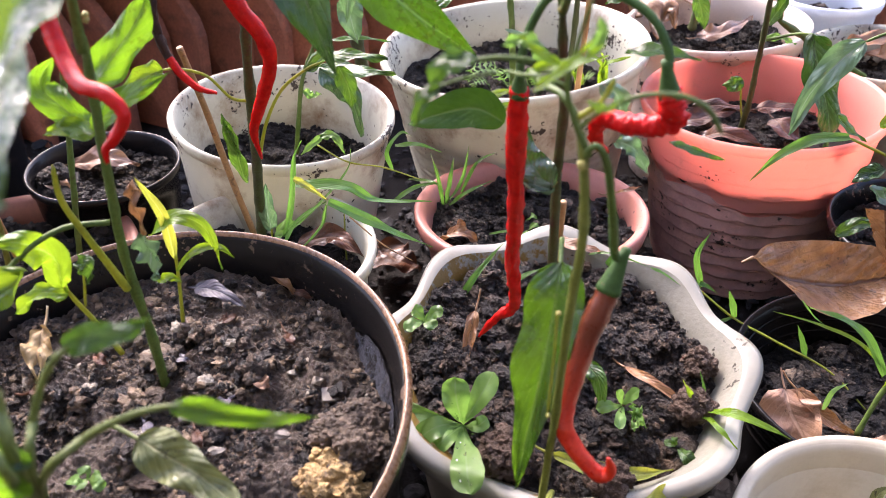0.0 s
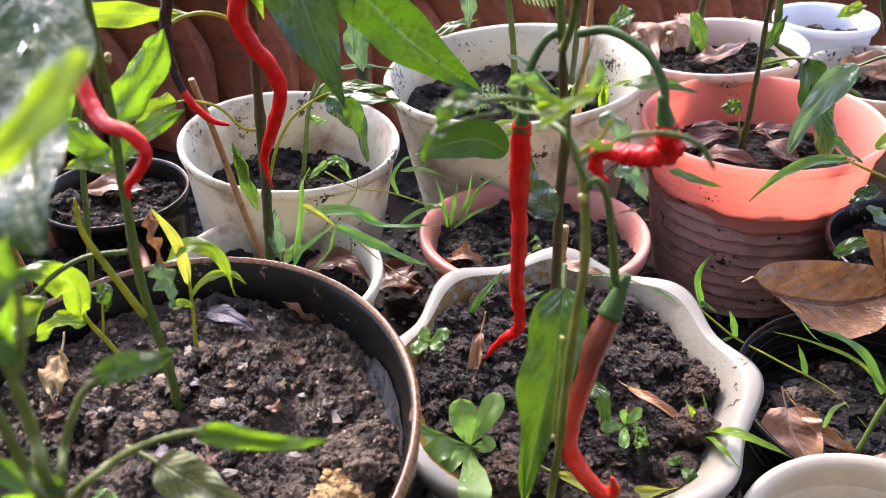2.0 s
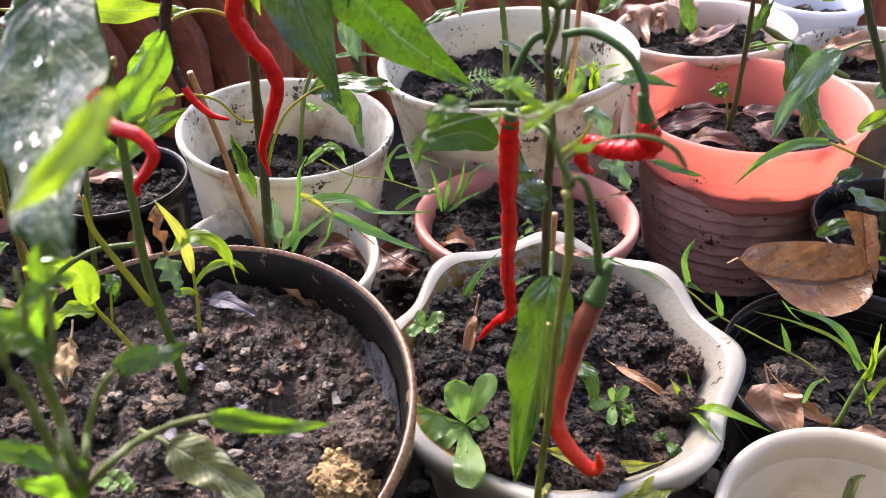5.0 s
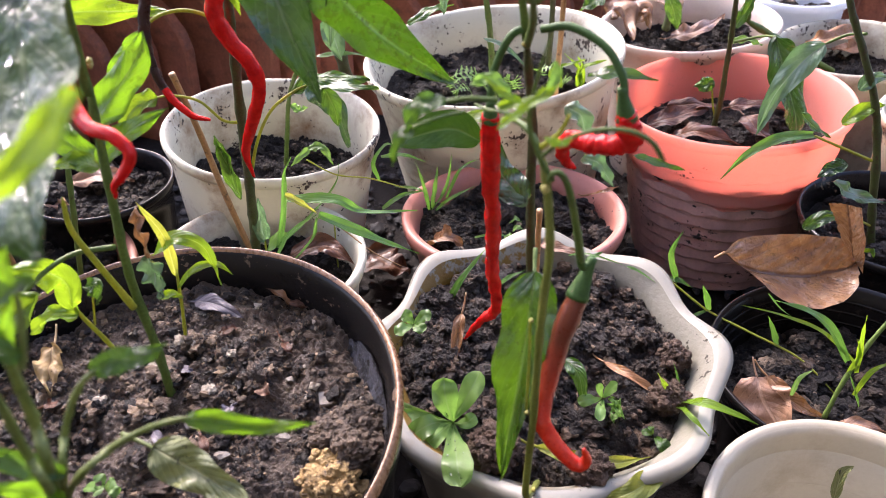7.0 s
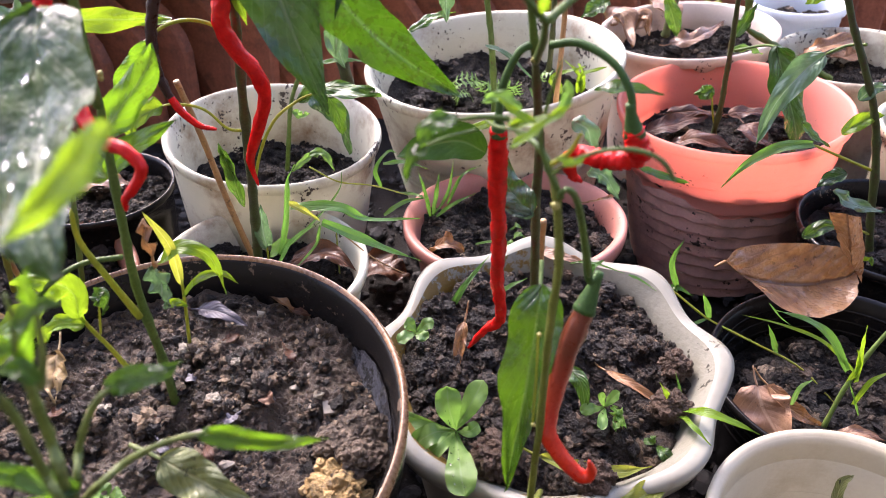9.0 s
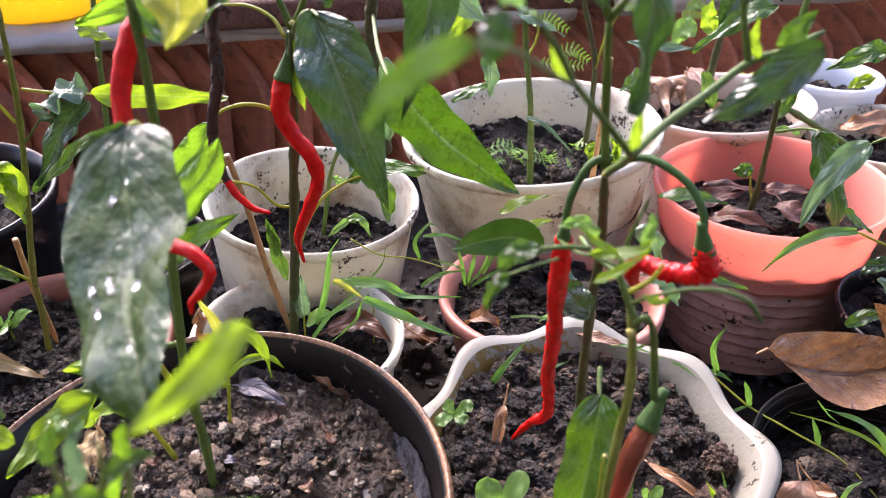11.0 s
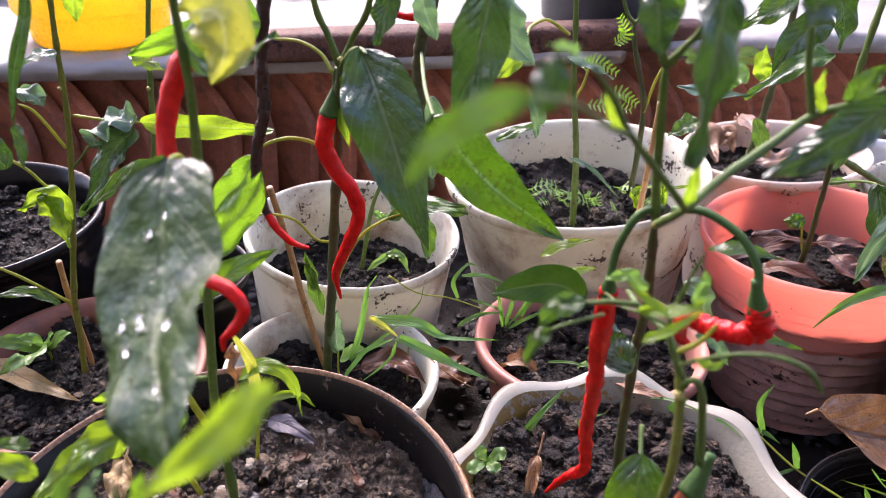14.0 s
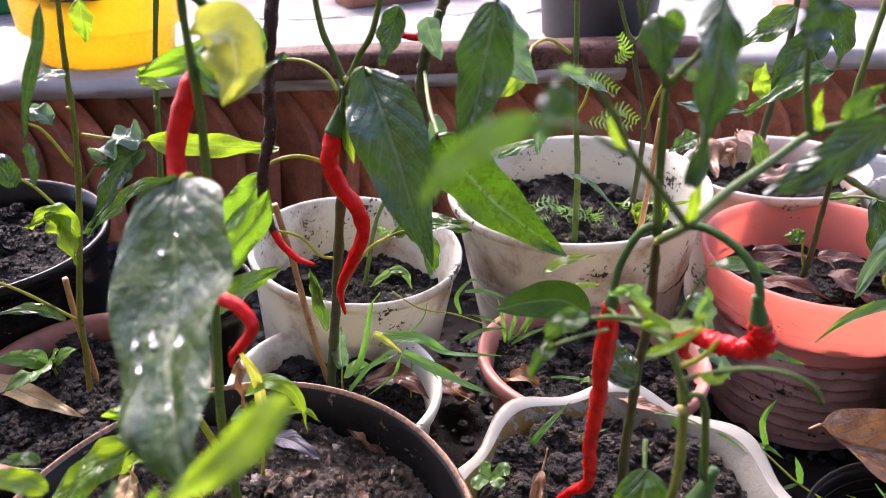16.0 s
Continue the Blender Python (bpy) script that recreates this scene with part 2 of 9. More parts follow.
LUMP = surface("ochre_clay_lump", (0.28, 0.17, 0.06), (0.56, 0.38, 0.15), 80, 600, (0.45, 0.85), 1.0, 0.003, (0.07, 0.045, 0.025), (0.54, 0.68), 130, grain=0.5)
LUMP_BROWN = surface("brown_earth_lump", (0.07, 0.047, 0.03), (0.15, 0.105, 0.065), 80, 600, (0.45, 0.85), 1.0, 0.003, (0.03, 0.02, 0.014), (0.5, 0.66), 130, grain=0.5)
STONE = surface("grey_pebble", (0.09, 0.075, 0.06), (0.19, 0.16, 0.125), 90, 600, (0.35, 0.7), 0.5, 0.001, (0.05, 0.04, 0.03), (0.5, 0.7), 200, vary=0.4)
CHIP = surface("beige_stone_chip", (0.2, 0.17, 0.13), (0.28, 0.245, 0.195), 90, 600, (0.4, 0.7), 0.5, 0.0008)
# Silt whose blue-grey also holds the sky's sheen on the wet wall.
SILT = surface("silt_with_painted_sheen", (0.04, 0.04, 0.045), (0.1, 0.1, 0.112), 120, 900, (0.12, 0.35), 0.5, 0.0006, (0.014, 0.013, 0.013), (0.45, 0.62), 120, spec=0.7)
TILE = surface("weathered_clay_tile", (0.22, 0.072, 0.038), (0.38, 0.135, 0.075), 22, 300, (0.45, 0.8), 0.4, 0.001, (0.07, 0.034, 0.024), (0.5, 0.7), 26, vary=0.35, spec=0.3)
PLANK = surface("weathered_plank", (0.06, 0.026, 0.018), (0.125, 0.06, 0.042), 26, 300, (0.6, 0.9), 0.9, 0.003, (0.02, 0.011, 0.009), (0.53, 0.64), 70, spec=0.25)
SHEET = surface("white_plastic_sheet", (0.47, 0.46, 0.445), (0.57, 0.56, 0.54), 12, 200, (0.35, 0.6), 0.3, 0.001, (0.36, 0.33, 0.29), (0.52, 0.8), 16, through_light=0.12, grain=0.1, spec=0.25)
CONCRETE = surface("pale_concrete", (0.17, 0.152, 0.14), (0.25, 0.228, 0.21), 6, 120, (0.6, 0.9), 0.5, 0.002, (0.1, 0.088, 0.078), (0.5, 0.68), 14, spec=0.25)
WALL = surface("unseen_wall_render", (0.085, 0.082, 0.08), (0.13, 0.125, 0.12), 3, 60, (0.7, 0.95), 0.5, 0.002, (0.06, 0.058, 0.055), (0.52, 0.72), 5, spec=0.2)
GROUND = surface("damp_black_ground", (0.007, 0.006, 0.0055), (0.02, 0.016, 0.013), 25, 500, (0.6, 0.95), 0.9, 0.003, spec=0.15)
YELLOW = surface("yellow_plastic", (0.85, 0.62, 0.016), (0.88, 0.67, 0.03), 12, 300, (0.2, 0.35), 0.03, 0.0005, through_light=0.5, grain=0.04)
BRICK = surface("pinkish_brick", (0.42, 0.2, 0.14), (0.55, 0.32, 0.25), 30, 300, (0.6, 0.9), 0.6, 0.002, vary=0.25)
RED = surface("ripe_chili_skin", (0.48, 0.003, 0.003), (0.66, 0.012, 0.006), 120, 330, (0.1, 0.3), 0.6, 0.0013, spec=0.24, through_light=0.06)
RED_MOTTLED = surface("half_ripe_chili_skin", (0.54, 0.010, 0.006), (0.6, 0.05, 0.008), 45, 700, (0.2, 0.4), 0.25, 0.0008, spec=0.5)
_nt = RED_MOTTLED.node_tree
_sep = _nt.nodes.new("ShaderNodeSeparateXYZ")
_nt.links.new([n for n in _nt.nodes if n.type == "TEX_COORD"][0].outputs["Object"], _sep.inputs[0])
_mr = _nt.nodes.new("ShaderNodeMapRange")
_mr.inputs[1].default_value, _mr.inputs[2].default_value = 0.214, 0.25  # ripe below, still brown above
_nt.links.new(_sep.outputs[2], _mr.inputs[0])
_pr = _nt.nodes["Principled BSDF"]
_nt.links.new(mix_node(_nt, _mr.outputs[0], _pr.inputs["Base Color"].links[0].from_socket, (0.14, 0.03, 0.012)), _pr.inputs["Base Color"])
BROWN_CHILI = surface("dark_brown_chili_skin", (0.014, 0.006, 0.0045), (0.042, 0.014, 0.009), 120, 420, (0.18, 0.42), 0.7, 0.0012, spec=0.3)
CALYX = surface("green_calyx", (0.022, 0.06, 0.01), (0.045, 0.1, 0.018), 200, 900, (0.5, 0.7), 0.3, 0.0006, spec=0.3)
STEM = surface("green_stem", (0.058, 0.104, 0.019), (0.125, 0.19, 0.038), 90, 900, (0.34, 0.55), 0.4, 0.0008, (0.085, 0.06, 0.028), (0.6, 0.7), 130, 0.22, spec=0.35)
STEM_YOUNG = surface("young_green_stem", (0.12, 0.16, 0.04), (0.2, 0.24, 0.065), 90, 900, (0.35, 0.55), 0.3, 0.0007, (0.08, 0.1, 0.03), (0.56, 0.7), 110, 0.35)
STEM_DARK = surface("dark_woody_stem", (0.034, 0.044, 0.012), (0.062, 0.078, 0.02), 90, 900, (0.4, 0.65), 0.5, 0.0009, (0.05, 0.032, 0.018), (0.52, 0.64), 130, spec=0.35)
STEM_LIME = surface("lime_petiole", (0.25, 0.29, 0.03), (0.37, 0.38, 0.05), 90, 900, (0.35, 0.5), 0.3, 0.0006, through_light=0.45)
# Lit copy of STEM: the sun's yellow backlight is put into the base colour.
STEM_SUNLIT = surface("sunlit_green_stem", (0.118, 0.142, 0.022), (0.21, 0.228, 0.045), 90, 900, (0.34, 0.55), 0.4, 0.0008, (0.09, 0.065, 0.028), (0.58, 0.7), 130, 0.28, spec=0.35)
NODE = surface("yellow_node", (0.27, 0.24, 0.045), (0.36, 0.32, 0.08), 200, 900, (0.4, 0.6), 0.3, 0.0006)
CANE = surface("tan_bamboo_stick", (0.26, 0.13, 0.045), (0.42, 0.24, 0.095), 80, 700, (0.35, 0.6), 0.4, 0.0008, (0.1, 0.05, 0.02), (0.56, 0.66), 160)
LEAF_DARK = leaf_surface("dark_glossy_leaf", (0.009, 0.032, 0.008), (0.034, 0.078, 0.022), (0.085, 0.14, 0.06), (0.1, 0.26, 0.015), 0.14, (0.08, 0.32), bump=0.9, wet=0.8, vein_side=0.35)
LEAF_SHEEN = leaf_surface("smooth_wet_leaf", (0.01, 0.038, 0.004), (0.026, 0.07, 0.01), (0.08, 0.14, 0.03), (0.16, 0.36, 0.012), 0.2, (0.35, 0.55), bump=0.2, wet=0.6, vein_side=0.1, spec=0.1)
LEAF_BIG = leaf_surface("broad_grey_green_leaf", (0.014, 0.038, 0.007), (0.05, 0.092, 0.018), (0.1, 0.15, 0.05), (0.13, 0.3, 0.02), 0.22, (0.2, 0.5), bump=1.0, wet=0.6, vein_side=0.4, spec=0.22)
LEAF_FRESH = leaf_surface("fresh_green_leaf", (0.024, 0.085, 0.006), (0.075, 0.175, 0.012), (0.15, 0.28, 0.04), (0.34, 0.66, 0.01), 0.46, (0.16, 0.4), (0.01, 0.014, 0.006), bump=0.9, wet=0.5, vein_side=0.35, fleck=520, fleck_at=0.5, fleck_cut=0.57)
LEAF_HANGING = leaf_surface("two_toned_green_leaf", (0.008, 0.034, 0.006), (0.075, 0.17, 0.012), (0.14, 0.26, 0.04), (0.24, 0.52, 0.01), 0.3, (0.12, 0.36), (0.01, 0.014, 0.006), bump=0.8, wet=0.6, vein_side=0.3)
LEAF_OLD = leaf_surface("faded_blotched_leaf", (0.085, 0.105, 0.032), (0.16, 0.175, 0.055), (0.26, 0.27, 0.12), (0.22, 0.25, 0.06), 0.2, (0.3, 0.55), (0.01, 0.009, 0.006), bump=0.7, wet=0.2, vein_side=0.3, fleck=380, fleck_at=0.44)
LEAF = leaf_surface("green_leaf", (0.02, 0.06, 0.008), (0.06, 0.13, 0.017), (0.12, 0.21, 0.04), (0.17, 0.36, 0.015), 0.28, (0.12, 0.36), (0.01, 0.014, 0.006), bump=0.8, wet=0.6)
LEAF_BROAD = leaf_surface("broad_spotted_leaf", (0.006, 0.032, 0.003), (0.026, 0.078, 0.006), (0.10, 0.2, 0.035), (0.16, 0.4, 0.006), 0.24, (0.14, 0.34), (0.003, 0.004, 0.002), bump=0.55, wet=0.5, fleck=420, fleck_at=0.38, fleck_cut=0.54)
LEAF_LIME = leaf_surface("young_lime_leaf", (0.065, 0.15, 0.006), (0.13, 0.235, 0.01), (0.22, 0.34, 0.045), (0.4, 0.6, 0.012), 0.46, (0.2, 0.42), (0.03, 0.035, 0.01), bump=0.6, wet=0.4, fleck=700, fleck_at=0.56)
LEAF_YELLOW = leaf_surface("yellowing_leaf", (0.14, 0.19, 0.02), (0.26, 0.29, 0.035), (0.42, 0.44, 0.12), (0.6, 0.6, 0.05), 0.5, (0.35, 0.5), (0.05, 0.04, 0.02))
LEAF_PALE = leaf_surface("pale_weed_leaf", (0.095, 0.18, 0.042), (0.15, 0.255, 0.062), (0.17, 0.28, 0.08), (0.22, 0.46, 0.045), 0.4, (0.34, 0.55), bump=0.1, wet=0.2, vein_side=0.08, spec=0.35)
LEAF_GREY = leaf_surface("silvery_wet_leaf", (0.065, 0.12, 0.065), (0.12, 0.185, 0.11), (0.17, 0.25, 0.16), (0.16, 0.34, 0.08), 0.3, (0.08, 0.22), wet=0.8)
GRASS = leaf_surface("grass_blade", (0.04, 0.115, 0.018), (0.075, 0.175, 0.028), (0.11, 0.22, 0.045), (0.2, 0.44, 0.04), 0.42, (0.3, 0.45))
DRY = leaf_surface("dry_brown_leaf", (0.13, 0.055, 0.02), (0.25, 0.122, 0.046), (0.32, 0.185, 0.08), (0.4, 0.19, 0.055), 0.2, (0.22, 0.48), (0.04, 0.02, 0.011), vein_side=0.45, wet=0.35)
DRY_PINK = leaf_surface("pale_dry_leaf", (0.22, 0.115, 0.065), (0.33, 0.19, 0.115), (0.4, 0.25, 0.16), (0.45, 0.25, 0.13), 0.25, (0.25, 0.5), (0.09, 0.045, 0.025), vein_side=0.35)
DRY_TAN = leaf_surface("tan_dry_leaf", (0.3, 0.2, 0.08), (0.42, 0.3, 0.14), (0.3, 0.2, 0.1), (0.5, 0.35, 0.12), 0.2, (0.3, 0.5), (0.07, 0.04, 0.02))
DRY_BIG = leaf_surface("wet_tan_dead_leaf", (0.17, 0.075, 0.03), (0.33, 0.175, 0.075), (0.12, 0.055, 0.025), (0.4, 0.19, 0.055), 0.18, (0.16, 0.45), (0.06, 0.03, 0.014), bump=0.9, vein_side=0.3, wet=0.6, fleck=260, fleck_at=0.5)
WATER = bpy.data.materials.new("water")
WATER.use_nodes = True
_w = WATER.node_tree.nodes["Principled BSDF"]
_w.inputs["Transmission Weight"].default_value, _w.inputs["IOR"].default_value, _w.inputs["Roughness"].default_value = 1.0, 1.33, 0.03
PURPLE = leaf_surface("violet_wilted_leaf", (0.075, 0.066, 0.08), (0.12, 0.105, 0.12), (0.2, 0.18, 0.18), (0.15, 0.12, 0.14), 0.15, (0.25, 0.45))
DRY_WET = leaf_surface("wet_dark_brown_leaf", (0.04, 0.016, 0.009), (0.11, 0.045, 0.022), (0.15, 0.07, 0.035), (0.2, 0.075, 0.03), 0.12, (0.3, 0.55), (0.02, 0.01, 0.007), vein_side=0.35, wet=0.3, spec=0.3)


# ---- builders ----
def finish(name, bm, material, smooth=True):
    me = bpy.data.meshes.new(name)
    bm.normal_update()
    bm.to_mesh(me)
    bm.free()
    me.materials.append(material)
    if smooth:
        me.shade_smooth()
    return me


def thing(name, at, label, category, group="", kind=""):
    ob = new(name)
    ob.empty_display_size = 0.02
    ob.matrix_world = pose(*at)
    return tagged(ob, label, category, group, kind)


def part(name, bm, material, parent, label="", smooth=True, kind=""):
    """Links a bmesh, laid out in world metres, as one mesh under a thing or a part."""
    ob = new(name, finish(name, bm, material, smooth))
    ob.parent = parent
    ob.matrix_parent_inverse = (parent.matrix_basis.inverted() if parent.parent is None else Matrix.Identity(4))
    return tagged(ob, label, kind=kind)


def single(name, bm, material, label, category, group="", kind="", smooth=True):
    """A thing that is one mesh."""
    return tagged(new(name, finish(name, bm, material, smooth)), label, category, group, kind)


def spline(points, n):
    """n + 1 places along a smooth line through the points."""
    p = [Vector(q) for q in points]
    if len(p) == 2:
        return [p[0].lerp(p[1], i / n) for i in range(n + 1)]
    p = [p[0] * 2 - p[1], *p, p[-1] * 2 - p[-2]]
    out = []
    for i in range(n + 1):
        s = i / n * (len(p) - 3)
        k = min(int(s), len(p) - 4)
        u = s - k
        a, b, c, d = p[k:k + 4]
        out.append(0.5 * ((2 * b) + (c - a) * u + (2 * a - 5 * b + 4 * c - d) * u * u + (3 * b - a - 3 * c + d) * u ** 3))
    return out


def tube(bm, points, radius, sides=8, n=16, lumpy=0.0, seed=0, caps=True):
    """A round rod along a smooth line; radius(u) gives its radius from start (0) to end (1)."""
    line = spline(points, n)
    rings, side = [], None
    for i, c in enumerate(line):
        d = (line[min(i + 1, n)] - line[max(i - 1, 0)]).normalized()
        side = d.orthogonal() if side is None else (side - d * side.dot(d))
        side.normalize()
        up = d.cross(side)
        ring = []
        for j in range(sides):
            a = 2 * math.pi * j / sides
            v = side * math.cos(a) + up * math.sin(a)
            r = radius(i / n)
            if lumpy:
                r *= 1 + lumpy * (noise.noise(Vector((seed * 7.3 + i * (0.15 + max(0.0, lumpy - 0.2) * 0.9), math.cos(a + i * 0.03) * 1.6, math.sin(a + i * 0.03) * 1.6))))
            ring.append(bm.verts.new(c + v * r))
        rings.append(ring)
    for a, b in zip(rings, rings[1:]):
        for j in range(sides):
            bm.faces.new((a[j], a[(j + 1) % sides], b[(j + 1) % sides], b[j]))
    if caps:
        bm.faces.new(rings[0][::-1])
        bm.faces.new(rings[-1])
    return bm


def taper(a, b):
    return lambda u: a + (b - a) * u


def ball(bm, at, r, seed=0, rough=0.25, squash=(1, 1, 1), sub=2):
    made = bmesh.ops.create_icosphere(bm, subdivisions=sub, radius=r)["verts"]
    for v in made:
        k = 1 + rough * noise.noise(v.co / r * 1.3 + Vector((seed * 3.1, seed, 0))) + rough * 0.5 * noise.noise(v.co / r * 3.1 + Vector((0, seed * 2.7, seed))) + rough * 0.3 * noise.noise(v.co / r * 8 + Vector((seed, 0, 0)))
        v.co = Vector((v.co.x * squash[0] * k, v.co.y * squash[1] * k, v.co.z * squash[2] * k)) + Vector(at)
    return bm


def stem(name, points, r0, r1, material, parent, label="", sides=8, n=18, lumpy=0.18):
    length = sum((Vector(a) - Vector(b)).length for a, b in zip(points, points[1:]))
    joints = max(1, round(length / 0.026))

    def radius(u):
        k = (u * joints + 0.35) % 1.0 - 0.5
        return 0.9 * (r0 + (r1 - r0) * u) * (1 - 0.7 * u ** 30) * (0.94 + (0.16 if name == "stem" else 0.06) * math.exp(-(k * length / joints / 0.0035) ** 2))
    if name != "stem":
        lumpy *= 0.35
    stem.last = part(name, tube(bmesh.new(), points, radius, sides + 2, max(n, int(length / 0.0022)), lumpy, len(points) + r0 * 1e4), material, parent, label)
    return stem.last


def blade(points, width, face, fold=0.25, wave=0.06, shape="leaf", n=22, across=8, seed=0, quilt=0.027):
    """A leaf's sheet along a smooth midrib, raised in pillows between its side veins; face: the way its upper side looks."""
    bm = bmesh.new()
    if shape in ("leaf", "broad") and width > 0.0085:
        n, across = 56, 14
    uv = bm.loops.layers.uv.new("map")
    line = spline(points, n)
    face = Vector(face).normalized()
    rows = []
    turn = 0.55 * math.sin(seed * 12.9898)
    for i, c in enumerate(line):
        u = i / n
        d = (line[min(i + 1, n)] - line[max(i - 1, 0)]).normalized()
        side = d.cross(face)
        side = side.normalized() if side.length > 0.05 else d.orthogonal().normalized()
        side = Matrix.Rotation(turn * (u - 0.25), 3, d) @ side
        up = side.cross(d).normalized()
        if shape == "leaf":
            w = (u ** 0.5) * ((1 - u) ** 0.92) * (2.45 + 0.5 * noise.noise(Vector((u * 4, seed * 3.3, 1)))) if 0 < u < 1 else 0.0
        elif shape == "broad":
            w = (u ** 0.4) * ((1 - u) ** 0.62) * (1.86 + 0.16 * noise.noise(Vector((u * 5, seed * 3.3, 1)))) if 0 < u < 1 else 0.0
        elif shape == "spoon":
            w = (u ** 1.1) * ((1 - u) ** 0.5) * 2.7 if 0 < u < 1 else 0.0
        else:
            w = min(1.0, 0.55 + u * 2) * (1 - u ** 2.2)
        w = max(w, 0.02) * width / 2
        row = []
        for j in range(across + 1):
            s = j / across * 2 - 1
            ripple = wave * width * (abs(s) ** 1.5) * math.sin(u * 17 + s * 2 + seed * 2.1)
            ripple += 1.6 * wave * width * noise.noise(Vector((u * 3.5 + seed, s * 1.3, seed * 1.7)))
            if n > 30:
                saw = abs((u * 9 - abs(s) * 2.75 + 0.3 * noise.noise(Vector((u * 6, s * 2, seed)))) % 1.0 - 0.5) * 2
                ripple += quilt * width * (math.sin(saw * math.pi / 2) * (1 - s ** 4) * min(1, abs(s) * 5) + 0.55 * noise.noise(Vector((u * 22, s * 5, seed * 1.3))))
            row.append((bm.verts.new(c + side * (w * s) + up * (abs(s) * w * fold + ripple)), (j / across, u)))
        rows.append(row)
    for a, b in zip(rows, rows[1:]):
        for j in range(across):
            q = (a[j], a[j + 1], b[j + 1], b[j])
            f = bm.faces.new([v for v, _ in q])
            for loop, (_, m) in zip(f.loops, q):
                loop[uv].uv = m
    return bm


def leaf(points, width, face, material, parent, fold=0.25, wave=0.05, shape="leaf", name="leaf", label="", seed=None, quilt=0.027):
    leaf.count += 1
    if shape == "spoon":  # smooth weed leaves
        wave, quilt = wave * 0.6, 0.005
    return part(name, blade(points, width, face, fold, wave * 2.1, shape, seed=leaf.count if seed is None else seed, quilt=quilt), material, parent, label)


leaf.count = 0


def frond(points, width, face, material, parent, pairs=9):
    """A feathery leaf: a thin rib with pairs of small leaflets, as one sheet."""
    line = spline(points, 2 * pairs + 2)
    bm = bmesh.new()
    uv = bm.loops.layers.uv.new("map")
    face = Vector(face).normalized()
    rib = []
    for i, c in enumerate(line):
        d = (line[min(i + 1, len(line) - 1)] - line[max(i - 1, 0)]).normalized()
        side = d.cross(face).normalized()
        rib.append((bm.verts.new(c - side * width * 0.02), bm.verts.new(c + side * width * 0.02), d, side))
    for i, (a, b) in enumerate(zip(rib, rib[1:])):
        f = bm.faces.new((a[0], a[1], b[1], b[0]))
        for loop in f.loops:
            loop[uv].uv = (0.5, i / len(rib))
        if i % 2 == 0:
            continue
        u = i / len(rib)
        long = width / 2 * (1 - 0.55 * abs(u - 0.4) / 0.6)
        for s, k in ((-1, 0), (1, 1)):
            way = (a[3] * s + a[2] * 0.45).normalized()
            wide = a[2] * long * 0.17
            p, q = a[k].co, b[k].co
            m = (p + q) / 2
            ring = [(a[k], 0.5, 0), (bm.verts.new(m + way * long * 0.4 - wide), 0.15, 0.4), (bm.verts.new(m + way * long * 0.8 - wide * 0.85 + face * long * 0.06), 0.2, 0.8), (bm.verts.new(m + way * long + face * long * 0.05), 0.5, 1), (bm.verts.new(m + way * long * 0.8 + wide * 0.85 + face * long * 0.06), 0.8, 0.8), (bm.verts.new(m + way * long * 0.4 + wide), 0.85, 0.4), (b[k], 0.5, 0)]
            f = bm.faces.new([v for v, _, _ in (ring if s > 0 else ring[::-1])])
            for loop in f.loops:
                x, y = next((x, y) for v, x, y in ring if v is loop.vert)
                loop[uv].uv = (x, y)
    return part("frond", bm, material, parent)


def chili(points, r, parent, skin=None, wrinkle=0.22, calyx_r=None, pedicel=None, label="", tail=0.52, cap_long=0.0055):
    """A hanging chili: wrinkled pod, green cap, stalk."""
    def shape(u):
        return r * (0.8 + 0.2 * min(1, u * 8)) * (1 - tail * u ** 1.25) * (1 - u ** 9) + 0.0006
    pod = part("pod", tube(bmesh.new(), points, shape, 16, 120, wrinkle, r * 1e4 + points[0][0] * 100), skin or RED, parent, label)
    a, b = Vector(points[0]), Vector(points[1])
    d = (a - b).normalized()
    cr = (calyx_r or r * 1.15) * 1.08
    if pedicel:
        cap = part("cap", tube(bmesh.new(), [a - d * 0.0025, a + d * cap_long * 0.3, a + d * cap_long], lambda u: max(0.0016, cr * (1.0 - 0.72 * u ** 1.1)), 10, 8, 0.12, 3), CALYX, parent)
        part("stalk", tube(bmesh.new(), [a + d * cap_long * 0.85, *pedicel], taper(0.0014, 0.0014), 8, 24, 0.1, 5), CALYX, cap)
    return pod


def frame_on(c, n):
    """The matrix that lays local z along n at c."""
    z = Vector(n).normalized()
    x = Vector((1, 0, 0)) - z * z.x
    x.normalize()
    y = z.cross(x)
    m = Matrix((x, y, z)).transposed().to_4x4()
    return Matrix.Translation(c) @ m


def lathe(profile, m, seg=96, wob=None, bm=None, caps=True):
    """A closed turned body: profile of (radius, height), wob(angle, i) shifts (dr, dz)."""
    bm = bm or bmesh.new()
    rings = []
    for i, (r, z) in enumerate(profile):
        ring = []
        for j in range(seg):
            a = 2 * math.pi * j / seg
            dr, dz = wob(a, i) if wob else (0, 0)
            ring.append(bm.verts.new(m @ Vector(((r + dr) * math.cos(a), (r + dr) * math.sin(a), z + dz))))
        rings.append(ring)
    for a, b in zip(rings, rings[1:]):
        for j in range(seg):
            bm.faces.new((a[j], a[(j + 1) % seg], b[(j + 1) % seg], b[j]))
    if caps:
        bm.faces.new(rings[0][::-1])
        bm.faces.new(rings[-1])
    return bm


